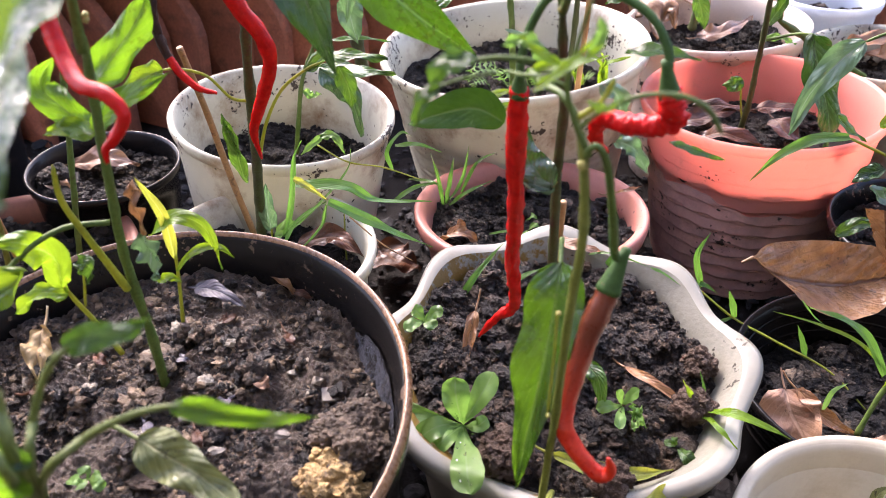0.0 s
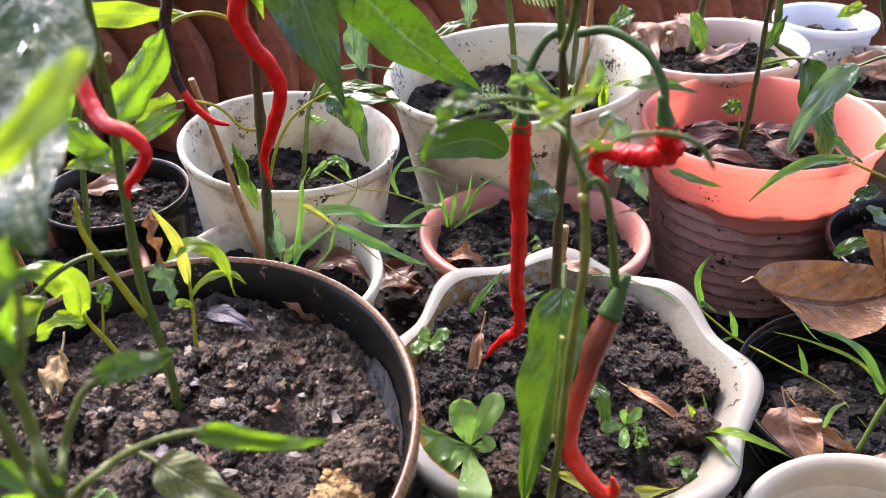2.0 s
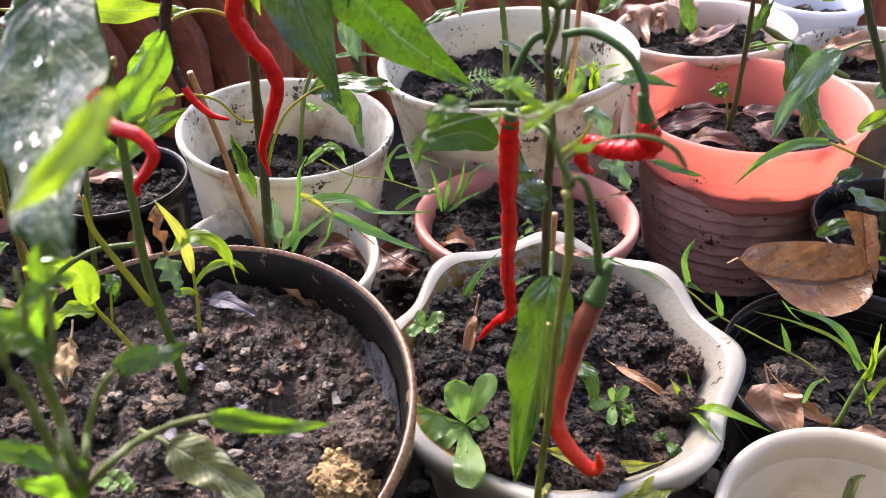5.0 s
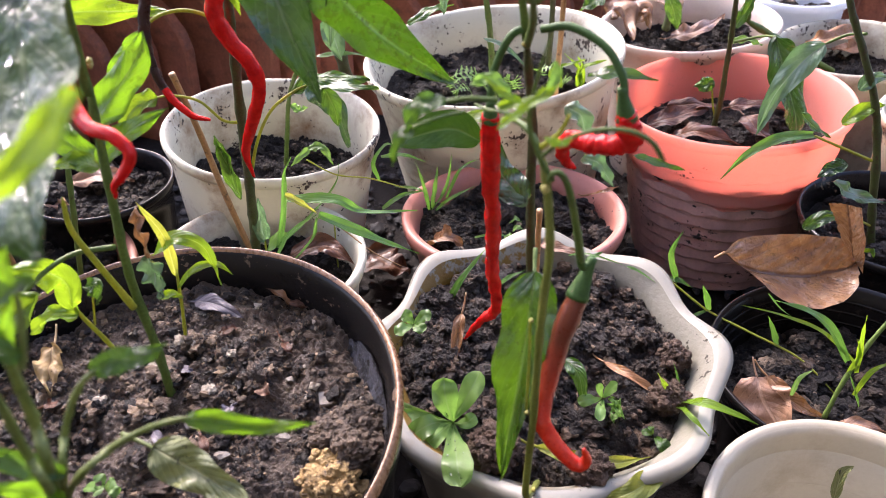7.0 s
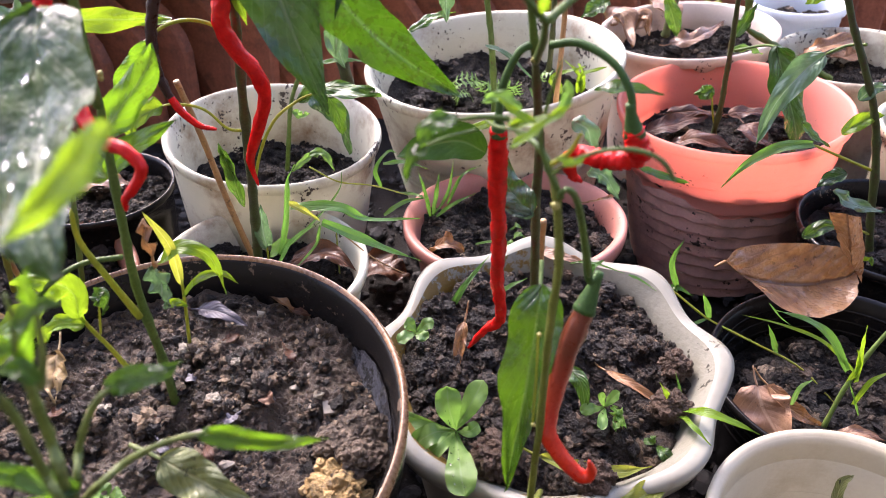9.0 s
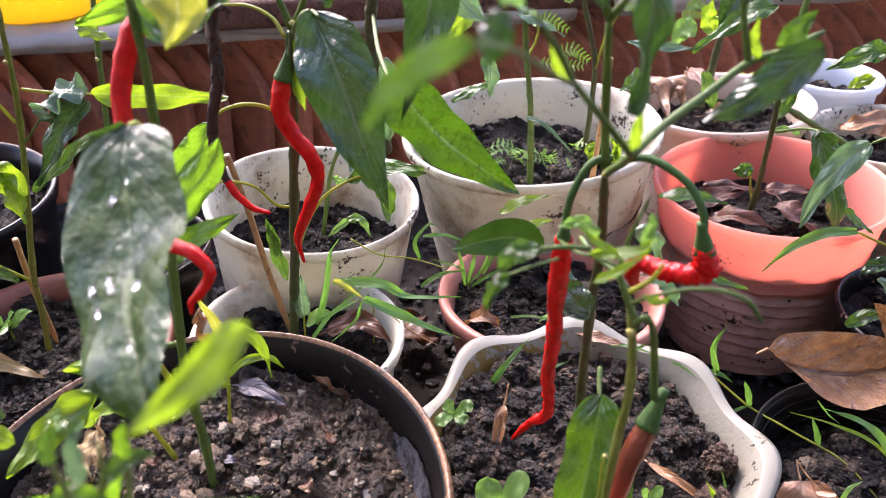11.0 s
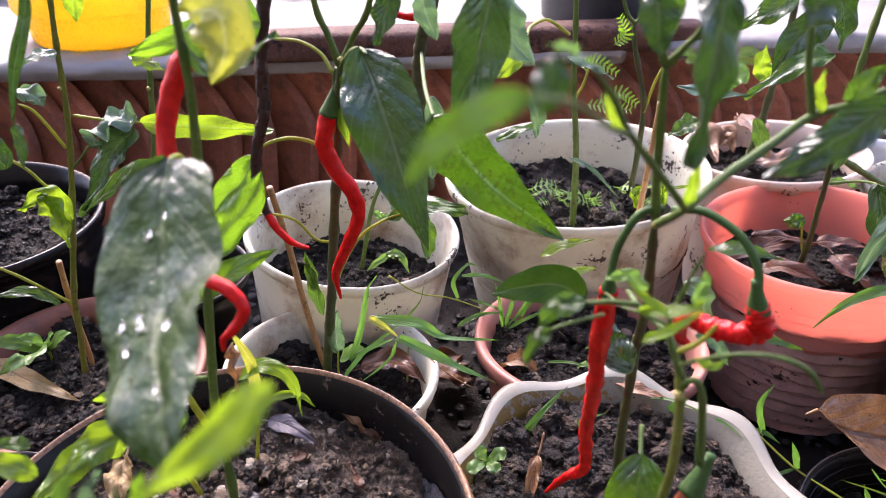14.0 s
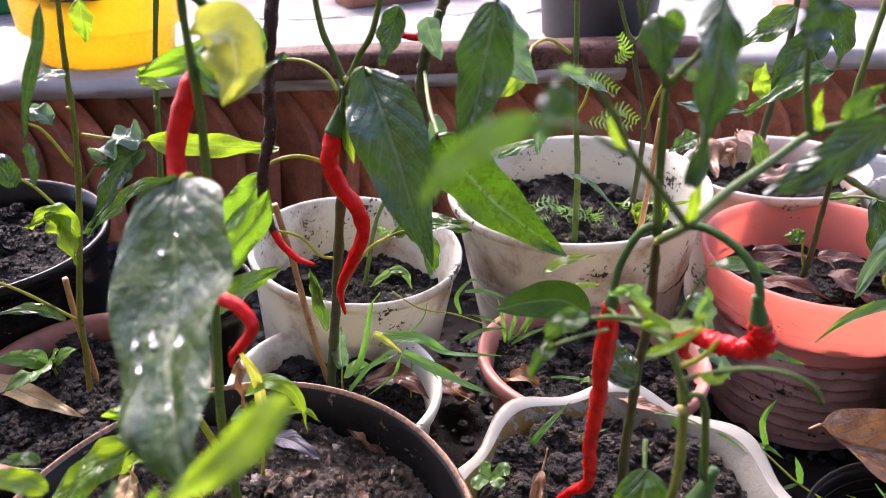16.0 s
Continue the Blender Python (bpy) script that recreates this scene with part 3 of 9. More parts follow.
def ball_template(sub):
    bm = bmesh.new()
    bmesh.ops.create_icosphere(bm, subdivisions=sub, radius=1)
    bm.verts.ensure_lookup_table()
    co, faces = np.array([v.co[:] for v in bm.verts]), np.array([[v.index for v in f.verts] for f in bm.faces])
    bm.free()
    return co, faces


CRUMB = {k: ball_template(k) for k in (1, 2, 3)}


def soil_top(m, r, z, rough=0.006, clods=160, size=0.004, seed=1, n=130, slope=(0, 0), lumps=0, wet=False):
    """Crumbly soil: an uneven disc with crumbs and clods on it, as the points and faces of one mesh."""
    rng = np.random.RandomState(seed)
    mat3, off = np.array(m.to_3x3()), np.array(m.translation)

    def height(x, y):
        p = Vector((x, y, seed))
        h = 0.9 * noise.noise(p * 35) + 0.55 * noise.noise(p * 95) + 0.36 * abs(noise.noise(p * 220)) + 0.2 * noise.noise(p * 430) + 0.12 * noise.noise(p * 850)
        return z + rough * h + slope[0] * x + slope[1] * y
    pts = []
    for i in range(n + 1):
        for j in range(n + 1):
            x, y = (i / n * 2 - 1) * r, (j / n * 2 - 1) * r
            k = max(abs(x), abs(y)) / max(1e-9, math.hypot(x, y))  # the square grid drawn onto the disc
            pts.append((x * k, y * k, height(x * k, y * k)))
    verts = [np.array(pts)]
    faces = [(i * (n + 1) + j, (i + 1) * (n + 1) + j, (i + 1) * (n + 1) + j + 1, i * (n + 1) + j + 1) for i in range(n) for j in range(n)]
    count = len(pts)
    def crumb(x, y, zz, s, a):
        nonlocal count
        co, fa = CRUMB[3 if s > 0.0026 else 2 if s > 0.0011 else 1]
        form = (1.5, rng.uniform(0.4, 0.8), 0.22) if rng.rand() < 0.03 else (1, rng.uniform(0.55, 1.4), rng.uniform(0.45, 0.95))
        shape = co * (1 + (0.13 if len(co) > 100 else 0.24) * rng.randn(len(co), 1) + 0.22 * np.sin(co @ rng.randn(3, 1) * 3 + a)) * (s * np.array(form))
        ca, sa = math.cos(a * 7), math.sin(a * 7)
        shape = shape @ np.array(((ca, sa, 0), (-sa, ca, rng.uniform(-0.4, 0.4)), (0, 0, 1)))
        verts.append(shape + (x, y, zz))
        faces.extend(map(tuple, (fa + count).tolist()))
        count += len(co)
    for k in range(clods):
        a, d = rng.uniform(0, 6.283), r * 0.97 * math.sqrt(rng.rand())
        x, y = d * math.cos(a), d * math.sin(a)
        s = size * (0.06 + 0.2 * rng.rand() ** 3 + 0.25 * rng.rand() ** 12 + 0.5 * rng.rand() ** 40)
        if wet and noise.noise(Vector((x * 26, y * 26, seed + 9))) > 0.1 and rng.rand() < 0.85:
            continue  # smooth, washed earth
        crumb(x, y, height(x, y) + s * 0.25, s, a)
    for k in range(lumps):  # clods, each of many crumbs stuck together
        a, d = rng.uniform(0, 6.283), r * 0.92 * math.sqrt(rng.rand())
        x, y, big = d * math.cos(a), d * math.sin(a), size * (0.5 + 1.5 * rng.rand() ** 2)
        for _ in range(34):
            v = rng.randn(3)
            v = v / np.linalg.norm(v) * big * rng.uniform(0.6, 1.0)
            crumb(x + v[0], y + v[1], height(x, y) + big * 0.1 + abs(v[2]) * 0.8, big * rng.uniform(0.2, 0.45), a + v[0] * 900)
    return np.concatenate(verts) @ mat3.T + off, faces, n * n


def crumbly(at, r, seed, squash=(1, 0.9, 0.75), count=150):
    """A lump of earth: a rough core with crumbs of many sizes stuck to it."""
    rs = np.random.RandomState(seed)
    bm = ball(bmesh.new(), (0, 0, 0), r * 0.86, seed, 0.5, (1, 1, 1), 4)
    co0, fa0 = CRUMB[2]
    for _ in range(count):
        v = rs.randn(3)
        v = v / np.linalg.norm(v) * r * (0.86 + 0.36 * noise.noise(Vector(v) * 1.1 + Vector((seed, 0, 0))))
        k = r * (0.07 + 0.2 * rs.rand() ** 2.2)
        verts = [bm.verts.new(Vector(c * k * (1 + 0.2 * rs.randn()) + v)) for c in co0]
        for f in fa0:
            bm.faces.new([verts[i] for i in f])
    bm.transform(Matrix.Translation(at) @ Matrix.Diagonal((*squash, 1)))
    return bm


def soil_part(geo, material, parent, label):
    me = bpy.data.meshes.new("soil")
    me.from_pydata(geo[0].tolist(), [], geo[1])
    me.materials.append(material[0])
    me.materials.append(material[1])
    me.polygons.foreach_set("material_index", [int(k >= geo[2]) for k in range(len(me.polygons))])
    me.polygons.foreach_set("use_smooth", [k < geo[2] for k in range(len(me.polygons))])
    ob = new("soil", me)
    ob.parent = parent
    ob.matrix_parent_inverse = parent.matrix_basis.inverted()
    return tagged(ob, label)


def dead_leaf(name, label, category, points, width, face, material, fold, wave, shape, seed):
    """A loose leaf: its blade and the stub of its stalk."""
    ob = thing(name, points[0], label, category)
    part("blade", blade(points, width, face, fold, wave, shape, seed=seed), material, ob)
    a, b = Vector(points[0]), Vector(points[1])
    part("stalk", tube(bmesh.new(), [a + (b - a) * 0.06, a - (b - a).normalized() * 0.006, a - (b - a).normalized() * 0.011 + Vector((0, 0, 0.002))], taper(0.0007, 0.0005), 6, 6), material, ob)
    return ob


def droplets(points, width, face, parent, count, size, seed):
    """Beads of water on a leaf's upper side."""
    rng = random.Random(seed)
    line = spline(points, 40)
    face = Vector(face).normalized()
    for k in range(count):
        i = rng.randint(6, 34)
        d = (line[i + 1] - line[i - 1]).normalized()
        side = d.cross(face).normalized()
        up = side.cross(d).normalized()
        s = rng.uniform(-0.7, 0.7)
        p = line[i] + side * (s * width * 0.44) + up * (abs(s) * width * 0.07 + width * 0.018)
        bm = ball(bmesh.new(), (0, 0, 0), size * rng.uniform(0.4, 1.2), k, 0.5, (1, 1.4, 0.35), 2)
        bm.transform(Matrix.Translation(p) @ Matrix((side, d, up)).transposed().to_4x4())
        part("water_drop", bm, WATER, parent, "clear bead of water")


def plant_pot(name, label, c, n, r, material, r_low=0.76, wall=0.003, lip=0.005, lip_h=0.012, soil=0.03, soil_mat=None, ribs=None, rim_mat=None, clods=1500, seed=1, rough=0.007, size=0.006, stretch=1.0, slope=(0, 0), floor=0.0, grid=80, group="plant pots", low=None, lumps=40, wet=False):
    """A turned pot that stands on the floor, its rim circle at c with the axis n."""
    n = Vector(n).normalized()
    h = (c[2] - floor) / n.z
    foot = Vector(c) - n * h
    ob = thing(name, tuple(foot), label, "plant pot", group)
    m = frame_on(foot, n) @ Matrix.Diagonal((stretch, 1, 1, 1))
    rl = r * r_low

    def out(z):
        return rl + (r - lip - rl) * (z / h)
    prof = [(rl * 0.85, 0.002), (rl * 0.96, 0.0), (rl, 0.003)]
    steps = 330 if low else 110 if ribs else 10
    for i in range(1, steps + 1):
        z = 0.003 + (h - lip_h - 0.003) * i / steps
        prof.append((out(z), z))
    body_n = len(prof)
    prof += [(r - 0.0012, h - lip_h + 0.0005), (r, h - lip_h * 0.5), (r, h - 0.0015), (r - 0.0012, h), (r - lip * 0.6, h), (r - lip - wall * 0.6, h - 0.002)]
    for i in range(1, 9):
        z = h - 0.002 - (h - 0.012) * i / 8
        prof.append((out(max(z, 0)) - wall, z))
    if low:
        cut = 3 + int(steps * low[0])
        wob = ribs(h, body_n, cut)
        part("ringed_side", lathe(prof[:cut + 1], m, 192, wob, caps=False), low[1], ob, low[2])
        part("body", lathe(prof[cut:], m, 192, lambda a, i: wob(a, i + cut), caps=False), material, ob)
    else:
        part("body", lathe(prof, m, 192 if ribs else 96, ribs(h, body_n) if ribs else None), material, ob)
    if rim_mat:
        top = [(r - lip * 1.05, h - 0.001), (r - lip * 0.6, h + 0.0016), (r - 0.0006, h + 0.0012), (r + 0.0008, h - 0.0015), (r + 0.0006, h - 0.005)]
        part("rim", lathe(top, m, 96, caps=False), rim_mat, ob, "brown worn rim edge")
    if soil is not None:
        zs = h - soil
        soil_part(soil_top(m, out(zs) - wall * 0.6, zs, rough, clods, size, seed, slope=slope, n=grid, lumps=lumps, wet=wet), soil_mat or SOIL, ob, "damp crumbly dark soil")
    return ob


# ---- the ground, the stacked tiles and the ledge ----
bm = bmesh.new()
G = {}
xs = [-60, -20, -6, -2.5] + [-1.2 + 0.03 * i for i in range(81)] + [2.5, 6, 20, 60]
ys = [-60, -20, -6, -2, -0.8] + [-0.3 + 0.03 * i for i in range(45)] + [2.5, 6, 20, 60]
for i, x in enumerate(xs):
    for j, y in enumerate(ys):
        near = abs(x) < 1.3 and -0.4 < y < 1.1
        G[i, j] = bm.verts.new((x, y, (-0.004 + 0.008 * noise.noise(Vector((x * 9, y * 9, 0))) + 0.004 * noise.noise(Vector((x * 31, y * 31, 2)))) if near else -0.004))
for i in range(len(xs) - 1):
    for j in range(len(ys) - 1):
        bm.faces.new((G[i, j], G[i + 1, j], G[i + 1, j + 1], G[i, j + 1]))
single("ground", bm, GROUND, "damp black earth between the pots", "ground", kind="structure")

# Wall added out of view, to block sky light and darken reflections.
bm = bmesh.new()
bmesh.ops.create_cube(bm, size=1, matrix=Matrix.Translation((0, -1.1, 1.3)) @ Matrix.Diagonal((9.0, 0.16, 2.62, 1)))
single("wall_south", bm, WALL, "added unseen wall that keeps sky light off the pots", "wall", kind="structure", smooth=False)


def scatter(count, x0, x1, y0, y1, low, high, seed):
    """Loose stones over a stretch of the ground, as points and faces."""
    rs = np.random.RandomState(seed)
    verts, faces, base = [], [], 0
    co, fa = CRUMB[2]
    for _ in range(count):
        s = low + (high - low) * rs.rand() ** 2.5
        stone = co * (1 + 0.12 * rs.randn(len(co), 1)) * (s * np.array((1, rs.uniform(0.7, 1.3), rs.uniform(0.45, 0.75))))
        verts.append(stone + (rs.uniform(x0, x1), rs.uniform(y0, y1), s * 0.25))
        faces.extend(map(tuple, (fa + base).tolist()))
        base += len(co)
    return np.concatenate(verts), faces


stones = scatter(3200, -0.5, 0.52, 0.28, 0.8, 0.002, 0.009, 5)
me = bpy.data.meshes.new("gravel")
me.from_pydata(stones[0].tolist(), [], stones[1])
me.materials.append(surface("dark_wet_gravel", (0.008, 0.0078, 0.008), (0.03, 0.028, 0.027), 60, 500, (0.45, 0.85), 0.5, 0.001, spec=0.2))
tagged(new("gravel", me), "dark wet gravel and clods on the ground", "gravel", kind="stuff")


LEDGE = Matrix.Translation((-0.48, 0.8, 0)) @ Matrix.Rotation(radians(12), 4, "Z") @ Matrix.Translation((0.48, -0.8, 0))  # the ledge runs askew


def roof_tile():
    """One curved clay tile standing on edge, its upper edge sweeping down to an upright front edge."""
    bm = bmesh.new()
    line = [(0.0, 0.196), (0.03, 0.187), (0.06, 0.171), (0.085, 0.151), (0.105, 0.128), (0.113, 0.108), (0.113, 0.06), (0.113, 0.0), (0.0, 0.0)]
    rows = []
    for s, t in ((-1, 0.0022), (-1, 0), (1, 0), (1, 0.0022)):
        row = []
        for k, (u, z) in enumerate(line):
            edge = t if 0 < k < 8 else 0
            bend = 0.016 * math.sin(u / 0.113 * 1.5) * (z / 0.2)
            row.append(bm.verts.new((0.0078 * s * (1 if t == 0 else 0.68) + bend, -u - (0 if t == 0 else edge), z + (edge if k < 7 and k > 0 else 0))))
        rows.append(row)
    order = [rows[1], rows[0], rows[3], rows[2]]
    for a, b in zip(order, order[1:]):
        for k in range(len(line) - 1):
            bm.faces.new((a[k], a[k + 1], b[k + 1], b[k]))
    bm.faces.new(rows[1][::-1])
    bm.faces.new(rows[2])
    return bm


tile_mesh = finish("roof_tile", roof_tile(), TILE, False)
first = tagged(new("roof_tile", tile_mesh), "weathered red-brown clay roof tile stacked on edge", "roof tile", "stacked roof tiles")
TILE_STEP = 0.047
rng = random.Random(3)
for k in range(44):
    m = pose(-0.98 + TILE_STEP * k, 0.875 + rng.uniform(-0.004, 0.004), -0.004 + rng.uniform(-0.004, 0.002), 0, rng.uniform(-2, 2), 50 + rng.uniform(-3, 3))
    m = LEDGE @ m
    if k == 0:
        first.matrix_world = m
    else:
        copy_thing(first, m)

bm = bmesh.new()
bmesh.ops.create_cube(bm, size=1, matrix=LEDGE @ Matrix.Translation((0, 3.9, 0.09)) @ Matrix.Diagonal((12, 6.0, 0.19, 1)))
single("terrace", bm, CONCRETE, "raised pale concrete yard behind the tiles", "pavement", kind="structure", smooth=False)


def sheet_over(x0, x1, y0, y1, z, hang, seed, name, label):
    """A crumpled plastic sheet that lies on the ledge and hangs over its front edge."""
    bm = bmesh.new()
    rows, nx, ny = [], 80, 26
    for i in range(nx + 1):
        row = []
        for j in range(ny + 1):
            x, t = x0 + (x1 - x0) * i / nx, j / ny
            p = Vector((x * 11, t * 4, seed))
            w = 0.008 * noise.noise(p) + 0.005 * noise.noise(p * 3.3) + 0.002 * noise.noise(p * 8)
            if t < 0.22:
                a = t / 0.22
                y, zz = y0 - 0.012 * math.sin(a * math.pi / 2) - 0.004 + w, z - hang * (1 - a)
            else:
                a = (t - 0.22) / 0.78
                y, zz = y0 - 0.016 + (y1 - y0) * a, z + 0.004 + abs(w) * 1.4
            row.append(bm.verts.new((x, y, zz)))
        rows.append(row)
    for a, b in zip(rows, rows[1:]):
        for j in range(ny):
            bm.faces.new((a[j], b[j], b[j + 1], a[j + 1]))
    bmesh.ops.solidify(bm, geom=bm.faces[:], thickness=0.0015)
    bm.transform(LEDGE)
    return single(name, bm, SHEET, label, "plastic sheet")


sheet_over(-0.95, 0.15, 0.815, 1.12, 0.198, 0.016, 1.0, "plastic_sheet", "crumpled white plastic sheet draped over the ledge")
sheet_over(0.19, 1.05, 0.80, 1.15, 0.206, 0.018, 4.0, "plastic_sheet", "puckered white plastic sheet folded over the ledge")

def split_plank(x0, x1, y, z, deep, high):
    """A rough split plank: worn, cracked along its length."""
    bm = bmesh.new()
    rows, n, sides = [], 90, 20
    for i in range(n + 1):
        u = i / n
        x = x0 + (x1 - x0) * u
        row = []
        for k in range(sides):
            a = 2 * math.pi * k / sides
            c, s = math.cos(a), math.sin(a)
            f = 1 / max(abs(c), abs(s)) ** 0.75
            w = 1 + 0.10 * noise.noise(Vector((x * 9, c * 2, s * 2))) + 0.10 * noise.noise(Vector((x * 3, c * 7, s * 7)))
            end = min(1.0, 0.6 + min(u, 1 - u) * 30)
            row.append(bm.verts.new((x + 0.006 * c * (1 if u > 0.5 else -1) * (1 - end), y + deep / 2 * c * f * w * end + 0.01 * math.sin(u * 3), z + high / 2 * s * f * w * end)))
        rows.append(row)
    for a, b in zip(rows, rows[1:]):
        for k in range(sides):
            bm.faces.new((a[k], a[(k + 1) % sides], b[(k + 1) % sides], b[k]))
    bm.faces.new(rows[0][::-1])
    bm.faces.new(rows[-1])
    return bm


plank = split_plank(-0.35, 0.25, 0.812, 0.2125, 0.045, 0.034)
plank.transform(LEDGE)
single("wooden_plank", plank, PLANK, "weathered dark brown plank lying on the white sheet", "plank")


# ---- pots ----
def shell_ribs(h, count, cut=0):
    """Overlapping wavy rings below a plain band; the edge of the part coloured as shaded wanders up and down."""
    def wob(a, i):
        if i < 3 or i >= count:
            return 0, 0
        z = 0.003 + (h - 0.012) * (i - 2) / 330
        v = Vector((math.cos(a) * 2.2, math.sin(a) * 2.2, 5))
        rise = 0.008 * (1 - math.cos(a + radians(55))) + 0.007 * noise.noise(v) + 0.003 * noise.noise(v * 4)
        dz = rise * math.exp(-((i - cut) / 52) ** 2)
        z += dz
        if z > h * 0.82:
            return 0, dz
        k = math.floor(z / 0.0118)
        zz = z + 0.0012 * math.sin(a * 17 + 2.6 * k + 0.8 * math.sin(3 * a)) + 0.0012 * noise.noise(Vector((math.cos(a) * 4, math.sin(a) * 4, k * 0.7)))
        s = (zz / 0.0118) % 1.0
        return 0.0014 * (1 - s) ** 1.4 * min(1, s / 0.08) - 0.0007, dz
    return wob


def one_step(h, count):
    """A body that steps in below its upper third, with a slight dent."""
    def wob(a, i):
        if not 3 <= i < count:
            return 0, 0
        z = (i - 2) / 110
        return (-0.0028 if z < 0.52 else 0.0) + 0.0006 * math.sin(2 * a + 1), 0
    return wob


def fine_rings(h, count):
    def wob(a, i):
        z = h * (i - 2) / 110
        if not 3 <= i < count or z > h * 0.7:
            return 0, 0
        return 0.0011 * abs(math.sin(z / 0.0075 * math.pi)) ** 0.6 - 0.0006, 0
    return wob


big_pot = plant_pot("plant_pot", "large black plastic pot with a worn brown rim, full of soil", (-0.1087, 0.2028, 0.195), (-0.01, -0.07, 0.998), 0.1053, BLACK, 0.8, 0.0025, 0.0024, 0.02, 0.030, SOIL, rim_mat=RIM_BROWN, clods=17000, seed=3, rough=0.0078, size=0.0046, grid=320, slope=(-0.05, 0.09), lumps=95, wet=True)


def silt(c, n, r, r_low, h):
    """A smear of wet silt left on the pot's inner wall, above the soil, where the wall shows a sheen."""
    m = frame_on(Vector(c) - Vector(n).normalized() * h, n)
    bm = bmesh.new()
    cols = []
    for i in range(41):
        a = radians(2 + 46 * i / 40)
        edge = math.sin(math.pi * i / 40) ** 0.7
        col = []
        for j in range(13):
            z = h - 0.040 + 0.021 * edge * (1 + 0.2 * noise.noise(Vector((i * 0.35, 3, 0)))) * j / 12
            q = r * r_low + (r - 0.0024 - r * r_low) * z / h - 0.003 - 0.012 * edge * (1 - j / 12) ** 1.5 - 0.0005 * noise.noise(Vector((i * 0.6, j * 0.8, 0)))
            col.append(bm.verts.new(m @ Vector((q * math.cos(a), q * math.sin(a), z))))
        cols.append(col)
    for a, b in zip(cols, cols[1:]):
        for j in range(12):
            bm.faces.new((a[j], a[j + 1], b[j + 1], b[j]))
    return bm


part("silt_smear", silt((-0.1087, 0.2028, 0.195), (-0.01, -0.07, 0.998), 0.1053, 0.8, 0.1954), SILT, big_pot, "grey wet silt on the inner wall, sky sheen in its colour")
plant_pot("plant_pot", "off-white plastic pot, mud-stained, with a seedling", (-0.1142, 0.5082, 0.1748), (0.09, -0.02, 0.996), 0.0812, WHITE, 0.74, 0.0025, 0.003, 0.009, 0.05, SOIL_BLACK, ribs=one_step, seed=5, clods=3200, lumps=60, rough=0.008, size=0.006)
plant_pot("plant_pot", "wide off-white ringed plastic pot splashed with soil", (0.0588, 0.6249, 0.1815), (-0.06, -0.01, 0.998), 0.1136, WHITE, 0.72, 0.0025, 0.004, 0.01, 0.052, SOIL_BLACK, ribs=fine_rings, seed=6, clods=5000, lumps=90, rough=0.008, size=0.0062, slope=(-0.15, 0.1))
plant_pot("plant_pot", "coral pink plastic pot with a wavy ringed side", (0.2566, 0.5737, 0.1545), (-0.04, 0.01, 0.999), 0.095, PINK, 0.76, 0.0022, 0.003, 0.009, 0.045, SOIL_BLACK, ribs=shell_ribs, seed=7, low=(0.62, PINK_SHADED, "wavy rings, coloured darker for the soil's shade behind"))
plant_pot("plant_pot", "pinkish terracotta-coloured pot full of black compost", (0.064, 0.455, 0.1249), (0, 0.08, 0.997), 0.082, TERRA, 0.7, 0.003, 0.005, 0.012, 0.02, SOIL_BLACK, seed=8, clods=5000, lumps=90, rough=0.008, size=0.0062)
plant_pot("plant_pot", "small off-white plastic pot with a tall chili plant", (-0.1065, 0.387, 0.14), (0.05, 0, 1), 0.069, WHITE, 0.78, 0.0025, 0.004, 0.01, 0.03, SOIL_BLACK, seed=9, clods=3200, lumps=60, rough=0.008, size=0.006)
plant_pot("plant_pot", "oval beige plastic pot littered with dry leaves", (0.262, 0.735, 0.16), (-0.05, -0.02, 1), 0.078, BEIGE, 0.8, 0.0025, 0.004, 0.01, 0.03, SOIL_BLACK, seed=10, stretch=1.14)
plant_pot("plant_pot", "white plastic pot holding soil and a brown leaf", (0.405, 0.68, 0.15), (-0.06, 0, 1), 0.072, WHITE, 0.78, 0.0025, 0.004, 0.01, 0.035, SOIL_BLACK, seed=11)
plant_pot("plant_pot", "bluish white plastic pot close to the tiles", (0.395, 0.80, 0.165), (0, 0, 1), 0.052, BLUISH, 0.8, 0.0025, 0.004, 0.01, 0.03, SOIL_BLACK, seed=12)
plant_pot("plant_pot", "thin black nursery pot with pale dry leaves", (-0.255, 0.50, 0.135), (0.04, 0, 1), 0.056, BLACK, 0.78, 0.002, 0.003, 0.008, 0.02, SOIL_BLACK, seed=13)
plant_pot("plant_pot", "low terracotta bowl with dark soil and weeds", (-0.287, 0.40, 0.115), (0.03, -0.05, 1), 0.084, TERRA_BROWN, 0.72, 0.004, 0.006, 0.014, 0.018, SOIL_BLACK, seed=14, clods=5000, lumps=90, rough=0.008, size=0.0062)
plant_pot("plant_pot", "big black plastic pot with dark soil beside the tiles", (-0.43, 0.51, 0.17), (0.04, 0, 1), 0.105, BLACK, 0.8, 0.003, 0.004, 0.012, 0.03, SOIL_BLACK, seed=15, clods=5000, lumps=90, rough=0.008, size=0.0062)
nursery = plant_pot("plant_pot", "black nursery pot with inner steps and a dry leaf", (0.248, 0.309, 0.105), (-0.04, 0, 1), 0.077, BLACK, 0.76, 0.002, 0.003, 0.008, 0.035, SOIL_BLACK, seed=16, clods=5000, lumps=90, rough=0.008, size=0.0062)
for z in (0.0955, 0.0875, 0.0795):
    r = 0.0585 + 0.0155 * z / 0.105
    part("inner_step", lathe([(r + 0.0002, z), (r - 0.0022, z - 0.0006), (r - 0.0024, z - 0.0022), (r + 0.0002, z - 0.005)], frame_on((0.2522, 0.309, 0), (-0.04, 0, 1)), 96, caps=False), BLACK, nursery)

